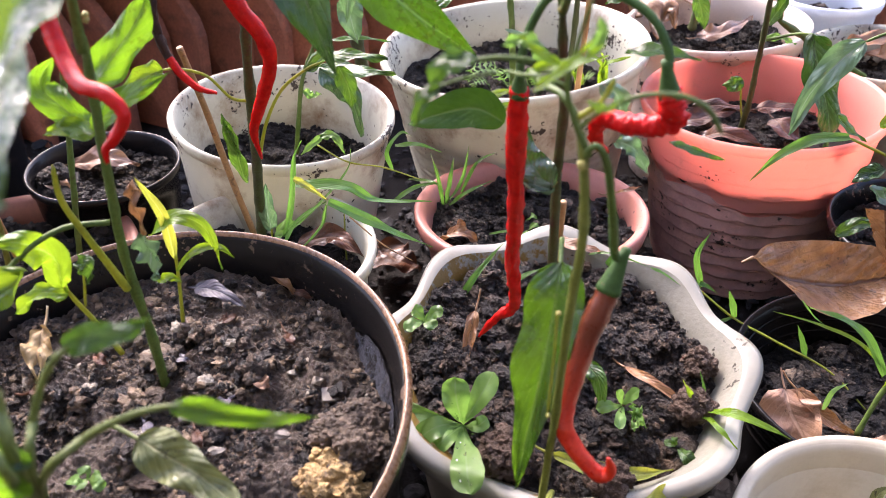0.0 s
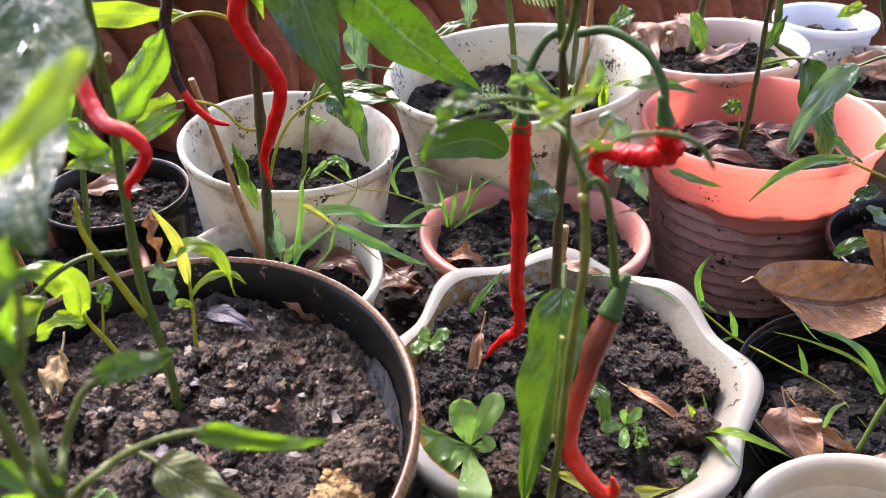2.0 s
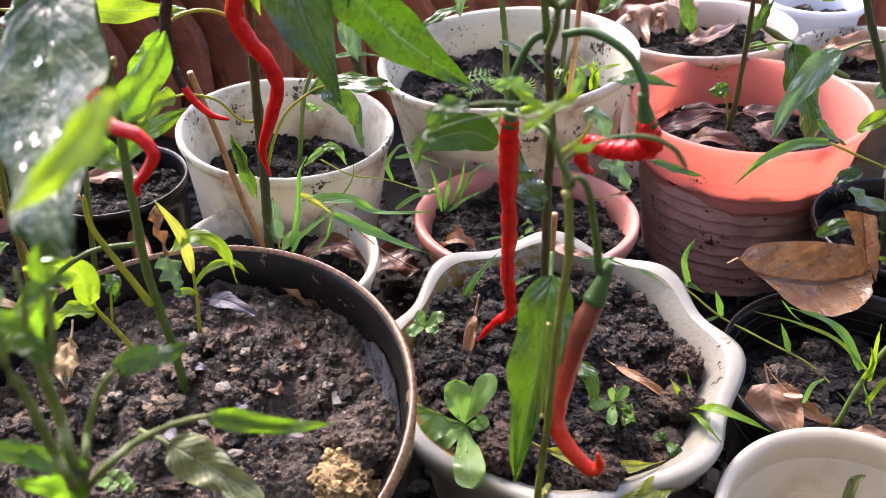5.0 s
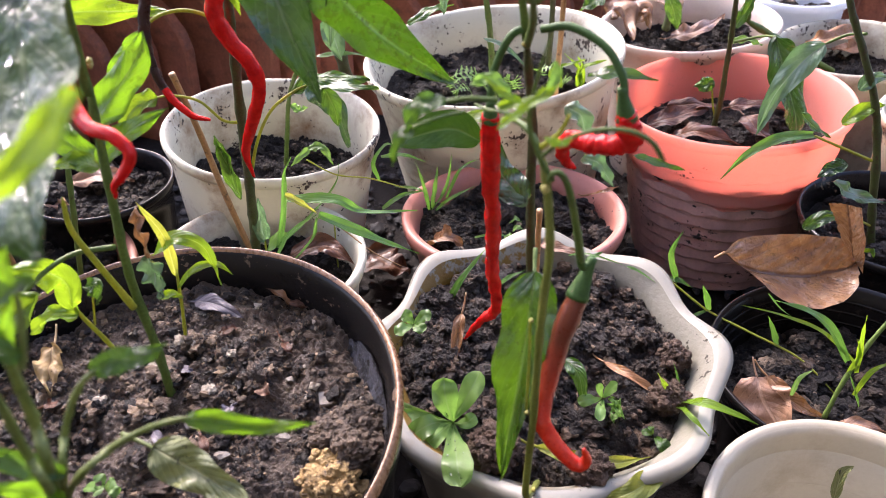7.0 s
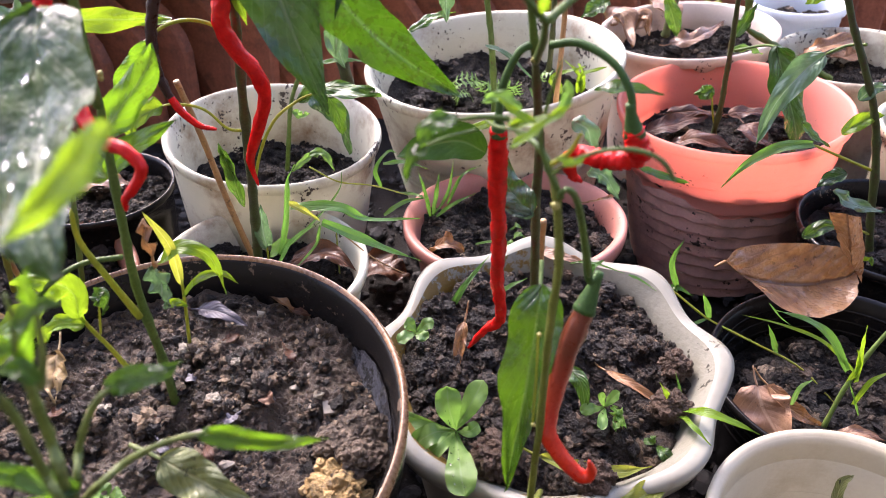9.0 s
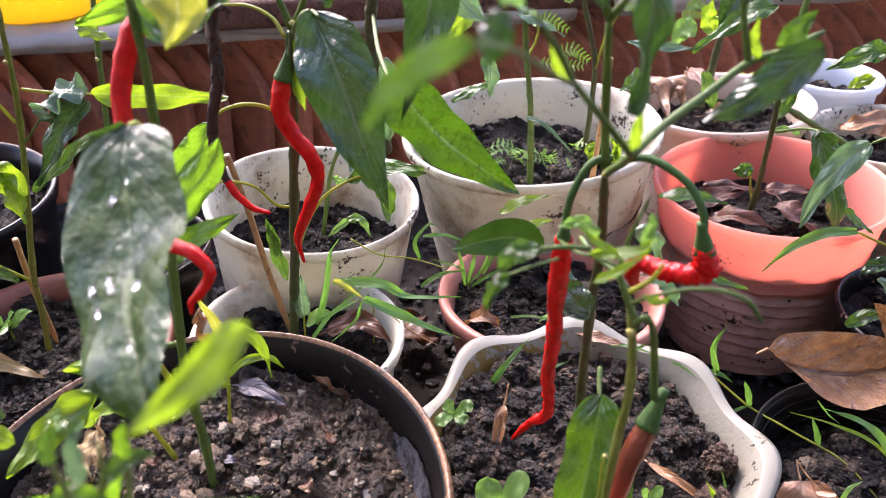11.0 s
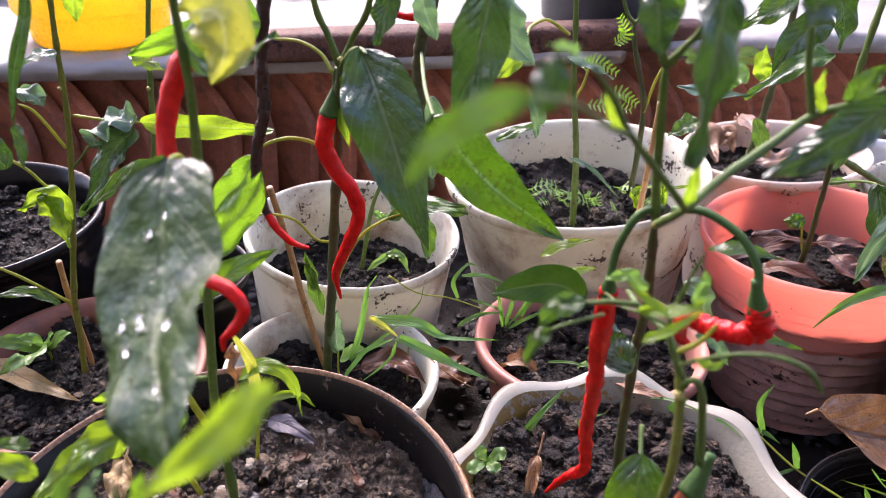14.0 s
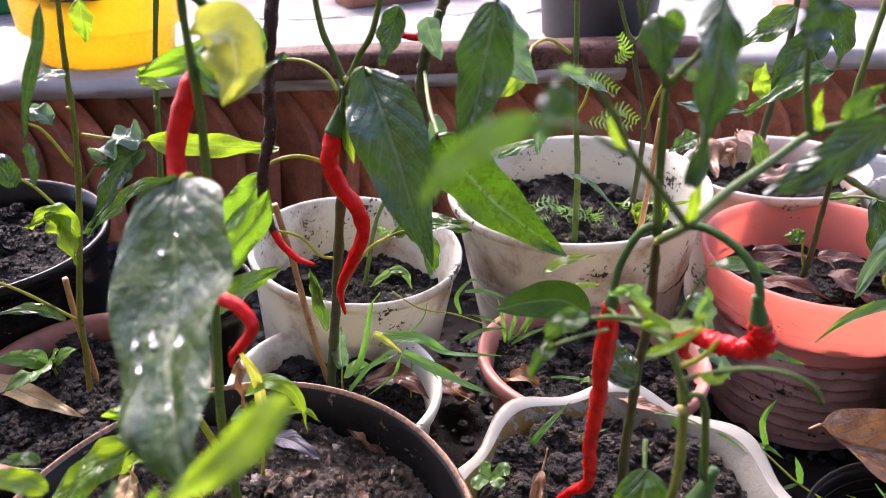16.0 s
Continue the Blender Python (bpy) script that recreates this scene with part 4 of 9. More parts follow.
plant_pot("plant_pot", "black plastic pot under a large dead leaf", (0.345, 0.445, 0.112), (0, 0, 1), 0.07, BLACK, 0.78, 0.002, 0.003, 0.008, 0.02, SOIL_BLACK, seed=17, clods=300)
plant_pot("plant_pot", "dull white pot at the edge of the row", (0.44, 0.545, 0.14), (0, 0, 1), 0.066, WHITE, 0.78, 0.0025, 0.004, 0.01, 0.03, SOIL_BLACK, seed=18)
plant_pot("plant_pot", "small black pot tucked beside the larger black pot", (-0.268, 0.262, 0.125), (0, 0, 1), 0.05, BLACK, 0.78, 0.002, 0.003, 0.008, 0.02, SOIL, seed=19)


def scalloped_pot():
    """A white pot with a thick rim that waves in and out."""
    c, n, r = (0.067, 0.287, 0.143), Vector((0.0, -0.09, 1)).normalized(), 0.0935
    h = c[2] / n.z
    foot = Vector(c) - n * h
    ob = thing("plant_pot", tuple(foot), "glossy white pot with a thick scalloped rim, moss-stained inside", "plant pot", "plant pots")
    m = frame_on(foot, n)
    prof = [(0.055, 0.002), (0.062, 0.0), (0.066, 0.004), (0.072, 0.04), (0.077, 0.08), (0.081, h - 0.030), (0.086, h - 0.017), (0.0925, h - 0.010), (r, h - 0.004), (r + 0.0003, h + 0.0008), (r - 0.0025, h + 0.003), (r - 0.008, h + 0.001), (r - 0.014, h - 0.006), (r - 0.0185, h - 0.017), (0.0755, h - 0.035), (0.072, 0.06), (0.065, 0.02)]

    def wob(a, i):
        k = max(0.0, 1 - abs(i - 9) / 6.5)
        w = math.cos(8 * (a - radians(40.5))) + 0.3 * math.sin(3 * a + 2.6)
        return 0.0036 * k * w, 0.003 * k * w
    part("body", lathe(prof[:12], m, 160, wob, caps=False), GLAZE, ob)
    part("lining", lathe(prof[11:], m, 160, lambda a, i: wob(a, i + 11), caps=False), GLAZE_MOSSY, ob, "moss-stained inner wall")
    soil_part(soil_top(m, 0.082, h - 0.0125, 0.0085, 13000, 0.005, 21, n=240, slope=(-0.05, 0.04), lumps=110), SOIL_DARK, ob, "crumbly wet black soil")


scalloped_pot()


def empty_pot():
    """The empty white pot, with turning rings inside."""
    c, r = (0.192, 0.178, 0.13), 0.065
    h = c[2]
    ob = thing("plant_pot", (c[0], c[1], 0), "empty cream-white plastic pot with turning rings inside", "plant pot", "plant pots")
    m = frame_on((c[0], c[1], 0), (0, 0, 1))
    prof = [(0.044, 0.002), (0.048, 0.0), (0.05, 0.004), (r - 0.007, h - 0.015), (r - 0.003, h - 0.013), (r, h - 0.008), (r, h - 0.002), (r - 0.0015, h), (r - 0.004, h - 0.0005)]
    part("rim", lathe([(r - 0.004, h - 0.001), (r - 0.002, h + 0.0012), (r + 0.0006, h + 0.0004), (r + 0.001, h - 0.004), (r + 0.0005, h - 0.0085)], m, 96, caps=False), CREAM, ob, "rolled cream rim")
    prof += [(r - 0.0055 - 0.011 * k / 14 + 0.0004 * (k % 2), h - 0.004 - 0.118 * k / 14) for k in range(15)]
    part("body", lathe(prof, m, 96), CREAM, ob)


empty_pot()


# ---- things on the ledge ----
def basin():
    c = (-0.508, 0.923, 0.205)
    ob = thing("basin", c, "shallow yellow plastic basin with a wide flared rim", "basin")
    m = frame_on(c, (0, 0, 1))
    prof = [(0.066, 0.004), (0.074, 0.004), (0.077, 0.0), (0.08, 0.004), (0.086, 0.038), (0.094, 0.0385), (0.0955, 0.043), (0.0975, 0.085), (0.103, 0.087), (0.103, 0.09), (0.095, 0.089), (0.09, 0.05), (0.084, 0.042), (0.076, 0.008)]
    part("body", lathe(prof, m, 96), YELLOW, ob)
    part("rim", lathe([(0.0955, 0.0885), (0.098, 0.092), (0.104, 0.092), (0.106, 0.089), (0.1045, 0.084)], m, 96, caps=False), YELLOW, ob, "rolled yellow rim")


basin()
single("rag", ball(bmesh.new(), (-0.488, 0.833, 0.294), 0.045, 5, 0.4, (1.0, 0.35, 0.16), 4), surface("dark_wet_cloth", (0.02, 0.014, 0.02), (0.06, 0.04, 0.06), 60, 500, (0.3, 0.6), 0.8, 0.002), "dark wet rag lying over the basin's rim", "rag")


def tub():
    c = (0.111, 1.073, 0.205)
    ob = thing("tub", c, "dark grey plastic tub standing on the white sheet", "tub")
    m = frame_on(c, (0, 0, 1))
    prof = [(0.06, 0.004), (0.07, 0.0), (0.074, 0.004), (0.083, 0.1), (0.084, 0.104), (0.079, 0.104), (0.07, 0.01)]
    part("body", lathe(prof, m, 80), surface("dark_grey_plastic", (0.03, 0.03, 0.034), (0.05, 0.05, 0.055), 20, 300, (0.35, 0.6), 0.2, 0.0008), ob)
    part("rim", lathe([(0.08, 0.103), (0.082, 0.108), (0.088, 0.108), (0.089, 0.102), (0.084, 0.1)], m, 80, caps=False), BLACK, ob, "thick rolled rim")


tub()


def green_bucket():
    c = (-0.88, 1.3, 0.185)
    ob = thing("bucket", c, "green plastic bucket standing on the yard", "bucket")
    m = frame_on(c, (0, 0, 1))
    green = surface("green_plastic", (0.02, 0.22, 0.08), (0.03, 0.28, 0.1), 20, 300, (0.35, 0.55), 0.1, 0.0006)
    part("body", lathe([(0.08, 0.004), (0.09, 0.0), (0.094, 0.004), (0.11, 0.15), (0.106, 0.152), (0.09, 0.01)], m, 64), green, ob)
    part("rim", lathe([(0.107, 0.151), (0.11, 0.156), (0.117, 0.155), (0.117, 0.146), (0.11, 0.144)], m, 64, caps=False), green, ob, "rolled green rim")


green_bucket()
rng = random.Random(11)
for x, y, a in ((-0.12, 1.32, 20), (-0.03, 1.4, -15), (-0.22, 1.45, 5), (0.33, 1.35, 40), (0.5, 1.3, 10), (0.62, 1.42, -25), (-0.36, 1.5, 60), (0.56, 1.06, 15)):
    bm = bmesh.new()
    bmesh.ops.create_cube(bm, size=1, matrix=Matrix.Diagonal((0.16, 0.08, 0.055, 1)))
    bmesh.ops.bevel(bm, geom=bm.edges[:], offset=0.004, segments=2, affect="EDGES")
    for v in bm.verts:
        v.co += Vector((noise.noise(v.co * 30), noise.noise(v.co * 30 + Vector((5, 0, 0))), 0)) * 0.003
    b = single("brick", bm, BRICK, "broken pinkish brick lying on the yard", "brick", "loose bricks")
    b.matrix_world = LEDGE @ pose(x, y, 0.2125, 0, 0, a)


# ---- plants ----
p = thing("chili_plant", (-0.112, 0.236, 0.160), "tall chili plant with big wet leaves in the black pot", "chili plant")
stem("stem", [(-0.1151, 0.2360, 0.1597), (-0.1129, 0.2340, 0.1983), (-0.1126, 0.2320, 0.2297), (-0.1115, 0.2310, 0.2519), (-0.1084, 0.2300, 0.2768), (-0.1044, 0.2290, 0.3094), (-0.1010, 0.2280, 0.3305)], 0.0024, 0.0018, STEM, p)
stem("stem", [(-0.0998, 0.2220, 0.3268), (-0.0972, 0.2200, 0.3463), (-0.0936, 0.2160, 0.3771), (-0.0920, 0.2120, 0.3960), (-0.0904, 0.2080, 0.4115), (-0.0855, 0.2000, 0.4308)], 0.0019, 0.0012, STEM, p)
part("node", ball(bmesh.new(), (-0.0960, 0.2220, 0.3368), 0.0010, 13, 0.6), NODE, stem.last)
part("node", ball(bmesh.new(), (-0.0958, 0.2220, 0.3384), 0.0010, 18, 0.6), NODE, stem.last)
stem("branch", [(-0.1138, 0.2290, 0.2286), (-0.1169, 0.2260, 0.2445), (-0.1194, 0.2230, 0.2587), (-0.1218, 0.2200, 0.2749), (-0.1187, 0.2170, 0.2902)], 0.0018, 0.0011, STEM_LIME, p)
stem("branch", [(-0.1261, 0.2310, 0.1928), (-0.1305, 0.2280, 0.2127), (-0.1336, 0.2250, 0.2266), (-0.1343, 0.2220, 0.2368)], 0.0014, 0.0008, STEM_LIME, p)
stem("petiole", [(-0.1118, 0.2280, 0.2605), (-0.1245, 0.2200, 0.2633), (-0.1356, 0.2120, 0.2591), (-0.1482, 0.2050, 0.2483)], 0.0013, 0.0010, STEM, p)
leaf([(-0.1340, 0.2220, 0.2362), (-0.1315, 0.2180, 0.2515), (-0.1373, 0.2130, 0.2616), (-0.1461, 0.2080, 0.2642)], 0.0123, (0.1, -0.8, 0.6), LEAF_LIME, p, 0.2, 0.06)
leaf([(-0.1331, 0.2220, 0.2320), (-0.1406, 0.2180, 0.2357), (-0.1511, 0.2140, 0.2289)], 0.0077, (0.1, -0.5, 0.85), LEAF_LIME, p, 0.35, 0.1)
stem("petiole", [(-0.1303, 0.2250, 0.2234), (-0.1274, 0.2240, 0.2333), (-0.1250, 0.2230, 0.2415)], 0.0006, 0.0005, STEM_LIME, p)
leaf([(-0.1264, 0.2220, 0.2458), (-0.1209, 0.2210, 0.2464), (-0.1231, 0.2200, 0.2380)], 0.0067, (0.1, -0.7, 0.7), LEAF, p, 0.35, 0.1)
leaf([(-0.1002, 0.2260, 0.2574), (-0.0980, 0.2240, 0.2482), (-0.0976, 0.2230, 0.2380)], 0.0103, (-0.3, -0.9, 0.3), LEAF_GREY, p, 0.3, 0.1)
leaf([(-0.1109, 0.2400, 0.3056), (-0.1034, 0.2450, 0.3147), (-0.0923, 0.2500, 0.3275), (-0.0886, 0.2520, 0.3372)], 0.0145, (-0.2, -0.9, 0.3), LEAF_FRESH, p, 0.15, 0.05)
leaf([(-0.1117, 0.2350, 0.2920), (-0.1209, 0.2400, 0.2983), (-0.1305, 0.2450, 0.3067), (-0.1251, 0.2500, 0.3149)], 0.0120, (0.2, -0.9, 0.4), LEAF_FRESH, p, 0.15, 0.05)
leaf([(-0.1095, 0.2320, 0.2957), (-0.0985, 0.2350, 0.3047), (-0.0810, 0.2380, 0.3138)], 0.0099, (-0.2, -0.8, 0.5), LEAF_FRESH, p, 0.2, 0.05)
leaf([(-0.1091, 0.2320, 0.2935), (-0.1197, 0.2350, 0.2953), (-0.1315, 0.2380, 0.2906)], 0.0078, (0, -0.8, 0.6), LEAF_LIME, p, 0.2, 0.05)
stem("petiole", [(-0.0967, 0.2130, 0.3552), (-0.0903, 0.1950, 0.3672), (-0.0849, 0.1780, 0.3739)], 0.0012, 0.0008, STEM_LIME, p)
big_leaf = leaf([(-0.0849, 0.1780, 0.3739), (-0.0815, 0.1620, 0.3640), (-0.0752, 0.1400, 0.3539), (-0.0672, 0.1200, 0.3496), (-0.0571, 0.1030, 0.3463)], 0.0372, (-0.12, -0.94, 0.34), LEAF_BIG, p, 0.1, 0.02, "broad", label="big dark leaf beaded with water", seed=0, quilt=0.034)
leaf([(-0.0831, 0.2000, 0.4049), (-0.0719, 0.1900, 0.4074), (-0.0693, 0.1850, 0.3994), (-0.0723, 0.1800, 0.3927)], 0.0165, (0, -0.9, 0.3), LEAF_YELLOW, p, 0.2, 0.06)
leaf([(-0.0920, 0.2120, 0.3960), (-0.0883, 0.2200, 0.3860), (-0.0798, 0.2250, 0.3873), (-0.0698, 0.2300, 0.3920)], 0.0115, (0, -0.6, 0.8), LEAF, p, 0.2, 0.05)
leaf([(-0.0284, 0.0790, 0.3895), (-0.0328, 0.0770, 0.3843), (-0.0388, 0.0750, 0.3791), (-0.0457, 0.0730, 0.3742)], 0.0061, (-0.5, -0.9, 0.2), LEAF_LIME, p, 0.2, 0.04)
leaf([(-0.1342, 0.2050, 0.2556), (-0.1455, 0.2000, 0.2484), (-0.1527, 0.1900, 0.2449), (-0.1593, 0.1780, 0.2408)], 0.0143, (-0.2, -0.75, 0.6), LEAF_LIME, p, 0.2, 0.06)
leaf([(-0.1268, 0.1500, 0.2889), (-0.1325, 0.1500, 0.2919), (-0.1397, 0.1500, 0.2926), (-0.1477, 0.1500, 0.2885)], 0.0072, (0, -0.7, 0.7), LEAF_LIME, p, 0.25, 0.06)
leaf([(-0.1348, 0.1600, 0.2896), (-0.1398, 0.1600, 0.2903), (-0.1493, 0.1600, 0.2878)], 0.0043, (0, -0.5, 0.85), LEAF, p, 0.25, 0.06)
leaf([(-0.0984, 0.2260, 0.2787), (-0.0988, 0.2250, 0.2700), (-0.0984, 0.2240, 0.2572)], 0.0048, (0, -0.9, 0.2), DRY, p, 0.5, 0.2, name="withered_leaf", label="shrivelled orange-brown leaf")
droplets([(-0.0849, 0.1780, 0.3739), (-0.0821, 0.1620, 0.3640), (-0.0766, 0.1400, 0.3539), (-0.0682, 0.1200, 0.3496), (-0.0571, 0.1030, 0.3463)], 0.034, (-0.12, -0.94, 0.34), big_leaf, 9, 0.0011, 11)

p = thing("chili_pepper", (-0.084, 0.186, 0.308), "long twisted red chili hanging from the chili plant", "chili pepper", "hanging chilies")
chili([(-0.0953, 0.2280, 0.3902), (-0.0993, 0.2280, 0.3842), (-0.1038, 0.2260, 0.3752), (-0.1060, 0.2220, 0.3640), (-0.1041, 0.2160, 0.3498), (-0.0991, 0.2080, 0.3346), (-0.0909, 0.1980, 0.3269), (-0.0814, 0.1920, 0.3263), (-0.0765, 0.1890, 0.3213), (-0.0801, 0.1870, 0.3151), (-0.0828, 0.1860, 0.3122), (-0.0835, 0.1860, 0.3081)], 0.0029, p, RED, 0.24, 0.0037, [(-0.0914, 0.2260, 0.3989), (-0.0897, 0.2220, 0.4074), (-0.0894, 0.2120, 0.4136)], "", 0.76, 0.011)

p = thing("seedling", (-0.100, 0.255, 0.160), "slender lime-green seedling in the black pot", "seedling")
stem("stem", [(-0.1117, 0.2620, 0.1837), (-0.1087, 0.2620, 0.2057), (-0.1057, 0.2600, 0.2244)], 0.0010, 0.0008, STEM_LIME, p)
leaf([(-0.1067, 0.2600, 0.2206), (-0.1059, 0.2580, 0.2439), (-0.1123, 0.2560, 0.2635)], 0.0054, (0.2, -0.9, 0.3), LEAF_YELLOW, p, 0.3, 0.05)
leaf([(-0.1138, 0.2580, 0.2345), (-0.1006, 0.2580, 0.2431), (-0.0887, 0.2560, 0.2386), (-0.0848, 0.2540, 0.2195)], 0.0069, (0, -0.5, 0.85), LEAF_LIME, p, 0.3, 0.06)
leaf([(-0.1072, 0.2600, 0.2140), (-0.0963, 0.2580, 0.2262), (-0.0849, 0.2560, 0.2298), (-0.0785, 0.2540, 0.2253)], 0.0038, (0, -0.5, 0.85), LEAF_LIME, p, 0.3, 0.06)
leaf([(-0.1158, 0.2580, 0.2099), (-0.1094, 0.2570, 0.2132), (-0.1044, 0.2560, 0.2111)], 0.0041, (0, -0.6, 0.8), LEAF_LIME, p, 0.3, 0.08)

p = thing("chili_plant", (-0.146, 0.182, 0.158), "young chili plant with bright shoots in the black pot", "chili plant")
stem("stem", [(-0.1464, 0.1817, 0.1580), (-0.0816, 0.1120, 0.2652), (-0.0670, 0.1120, 0.2795), (-0.0556, 0.1130, 0.2856), (-0.0462, 0.1140, 0.2876)], 0.0013, 0.0008, STEM_YOUNG, p)
leaf([(-0.0478, 0.1140, 0.2869), (-0.0403, 0.1140, 0.2859), (-0.0284, 0.1150, 0.2822), (-0.0157, 0.1160, 0.2819)], 0.0058, (0, -0.7, 0.7), LEAF_FRESH, p, 0.25, 0.06)
stem("stem", [(-0.1464, 0.1817, 0.1580), (-0.0804, 0.1080, 0.2723), (-0.0740, 0.1080, 0.2902), (-0.0671, 0.1090, 0.3033), (-0.0619, 0.1100, 0.3084)], 0.0013, 0.0008, STEM_YOUNG, p)
leaf([(-0.0634, 0.1100, 0.3072), (-0.0571, 0.1110, 0.3099), (-0.0508, 0.1120, 0.3104), (-0.0445, 0.1130, 0.3134)], 0.0059, (0, -0.7, 0.7), LEAF, p, 0.25, 0.06)
stem("stem", [(-0.1464, 0.1817, 0.1580), (-0.0794, 0.1040, 0.2775), (-0.0751, 0.1020, 0.3010), (-0.0724, 0.1000, 0.3196), (-0.0690, 0.0980, 0.3352)], 0.0018, 0.0011, STEM_YOUNG, p)
stem("stem", [(-0.1464, 0.1817, 0.1580), (-0.0781, 0.1000, 0.2784), (-0.0753, 0.0960, 0.2967), (-0.0720, 0.0920, 0.3172), (-0.0713, 0.0900, 0.3279)], 0.0015, 0.0010, STEM_YOUNG, p)
leaf([(-0.0724, 0.1000, 0.3196), (-0.0691, 0.0980, 0.3293), (-0.0622, 0.0960, 0.3422)], 0.0038, (0.4, -0.8, 0.4), LEAF_FRESH, p, 0.25, 0.06)
leaf([(-0.0769, 0.1000, 0.2739), (-0.0786, 0.0960, 0.2838), (-0.0827, 0.0900, 0.2931)], 0.0066, (0.1, -0.6, 0.8), LEAF_FRESH, p, 0.25, 0.06)
leaf([(-0.0777, 0.0960, 0.3247), (-0.0788, 0.0940, 0.3330), (-0.0848, 0.0900, 0.3367)], 0.0047, (0.2, -0.6, 0.7), LEAF_FRESH, p, 0.25, 0.06)
leaf([(-0.0727, 0.1000, 0.2844), (-0.0809, 0.0950, 0.2967), (-0.0885, 0.0900, 0.3065)], 0.0060, (0, -0.6, 0.8), LEAF, p, 0.25, 0.06)
stem("shoot", [(-0.0656, 0.0940, 0.3249), (-0.0633, 0.0950, 0.3320), (-0.0620, 0.0960, 0.3388), (-0.0619, 0.0970, 0.3439)], 0.0010, 0.0006, STEM_YOUNG, p)
stem("shoot", [(-0.0715, 0.0900, 0.3285), (-0.0706, 0.0910, 0.3357), (-0.0723, 0.0920, 0.3423), (-0.0732, 0.0930, 0.3472)], 0.0009, 0.0005, STEM_YOUNG, p)
stem("shoot", [(-0.0690, 0.0960, 0.3327), (-0.0672, 0.0970, 0.3395), (-0.0670, 0.0980, 0.3461)], 0.0008, 0.0005, STEM_YOUNG, p)
leaf([(-0.0674, 0.0900, 0.3439), (-0.0672, 0.0910, 0.3487), (-0.0669, 0.0920, 0.3527), (-0.0650, 0.0930, 0.3566)], 0.0036, (0.1, -0.7, 0.7), LEAF_GREY, p, 0.25, 0.05)
leaf([(-0.0714, 0.0880, 0.3323), (-0.0754, 0.0890, 0.3330), (-0.0794, 0.0900, 0.3289), (-0.0847, 0.0910, 0.3214)], 0.0062, (0.1, -0.7, 0.7), LEAF_YELLOW, p, 0.25, 0.05)
leaf([(-0.0655, 0.0940, 0.3405), (-0.0625, 0.0950, 0.3433), (-0.0590, 0.0960, 0.3447), (-0.0562, 0.0970, 0.3439)], 0.0036, (0.1, -0.7, 0.7), LEAF, p, 0.25, 0.05)
leaf([(-0.0662, 0.0920, 0.3363), (-0.0697, 0.0930, 0.3377), (-0.0739, 0.0940, 0.3369), (-0.0785, 0.0950, 0.3337)], 0.0042, (0.1, -0.7, 0.7), LEAF_FRESH, p, 0.25, 0.05)
leaf([(-0.0638, 0.0920, 0.3284), (-0.0665, 0.0930, 0.3307), (-0.0700, 0.0940, 0.3306), (-0.0737, 0.0950, 0.3281)], 0.0044, (0.1, -0.7, 0.7), LEAF, p, 0.25, 0.05)
leaf([(-0.0608, 0.0950, 0.3448), (-0.0612, 0.0960, 0.3490), (-0.0601, 0.0970, 0.3524)], 0.0028, (0.1, -0.7, 0.7), LEAF_FRESH, p, 0.25, 0.05)
leaf([(-0.0711, 0.0900, 0.3489), (-0.0711, 0.0910, 0.3529), (-0.0692, 0.0920, 0.3567)], 0.0030, (0.1, -0.7, 0.7), LEAF, p, 0.25, 0.05)
leaf([(-0.0751, 0.0940, 0.2923), (-0.0809, 0.0950, 0.2967), (-0.0880, 0.0960, 0.2972), (-0.0944, 0.0970, 0.3000)], 0.0042, (0.1, -0.7, 0.7), LEAF_PALE, p, 0.25, 0.05)
stem("petiole", [(-0.0938, 0.1580, 0.2321), (-0.0873, 0.1550, 0.2319), (-0.0809, 0.1520, 0.2309)], 0.0010, 0.0007, STEM_YOUNG, p)
leaf([(-0.0816, 0.1520, 0.2318), (-0.0719, 0.1480, 0.2283), (-0.0610, 0.1430, 0.2255), (-0.0466, 0.1350, 0.2196)], 0.0155, (0, -0.5, 0.85), LEAF_OLD, p, 0.12, 0.05, label="faded blotched leaf with a yellow stub")

p = thing("chili_plant", (-0.122, 0.400, 0.115), "staked chili plant with arching yellow-green leaf stalks", "chili plant")
stem("stem", [(-0.1148, 0.4020, 0.1182), (-0.1084, 0.3920, 0.1581), (-0.0982, 0.3700, 0.2074), (-0.0891, 0.3500, 0.2562), (-0.0810, 0.3350, 0.3016), (-0.0759, 0.3250, 0.3333), (-0.0723, 0.3180, 0.3581)], 0.0036, 0.0023, STEM_DARK, p)
stem("stem", [(-0.0724, 0.3180, 0.3569), (-0.0765, 0.3180, 0.3696), (-0.0807, 0.3180, 0.3807), (-0.0846, 0.3180, 0.4121)], 0.0019, 0.0013, STEM, p)
stem("stem", [(-0.0716, 0.3180, 0.3576), (-0.0640, 0.3120, 0.3714), (-0.0567, 0.3060, 0.3838), (-0.0487, 0.3000, 0.4146)], 0.0016, 0.0012, STEM, p)
part("node", ball(bmesh.new(), (-0.0711, 0.3140, 0.3604), 0.0013, 2, 0.6), NODE, stem.last)
stem("petiole", [(-0.0713, 0.3160, 0.3563), (-0.0637, 0.3000, 0.3675), (-0.0573, 0.2880, 0.3722), (-0.0533, 0.2800, 0.3725)], 0.0014, 0.0010, STEM, p)
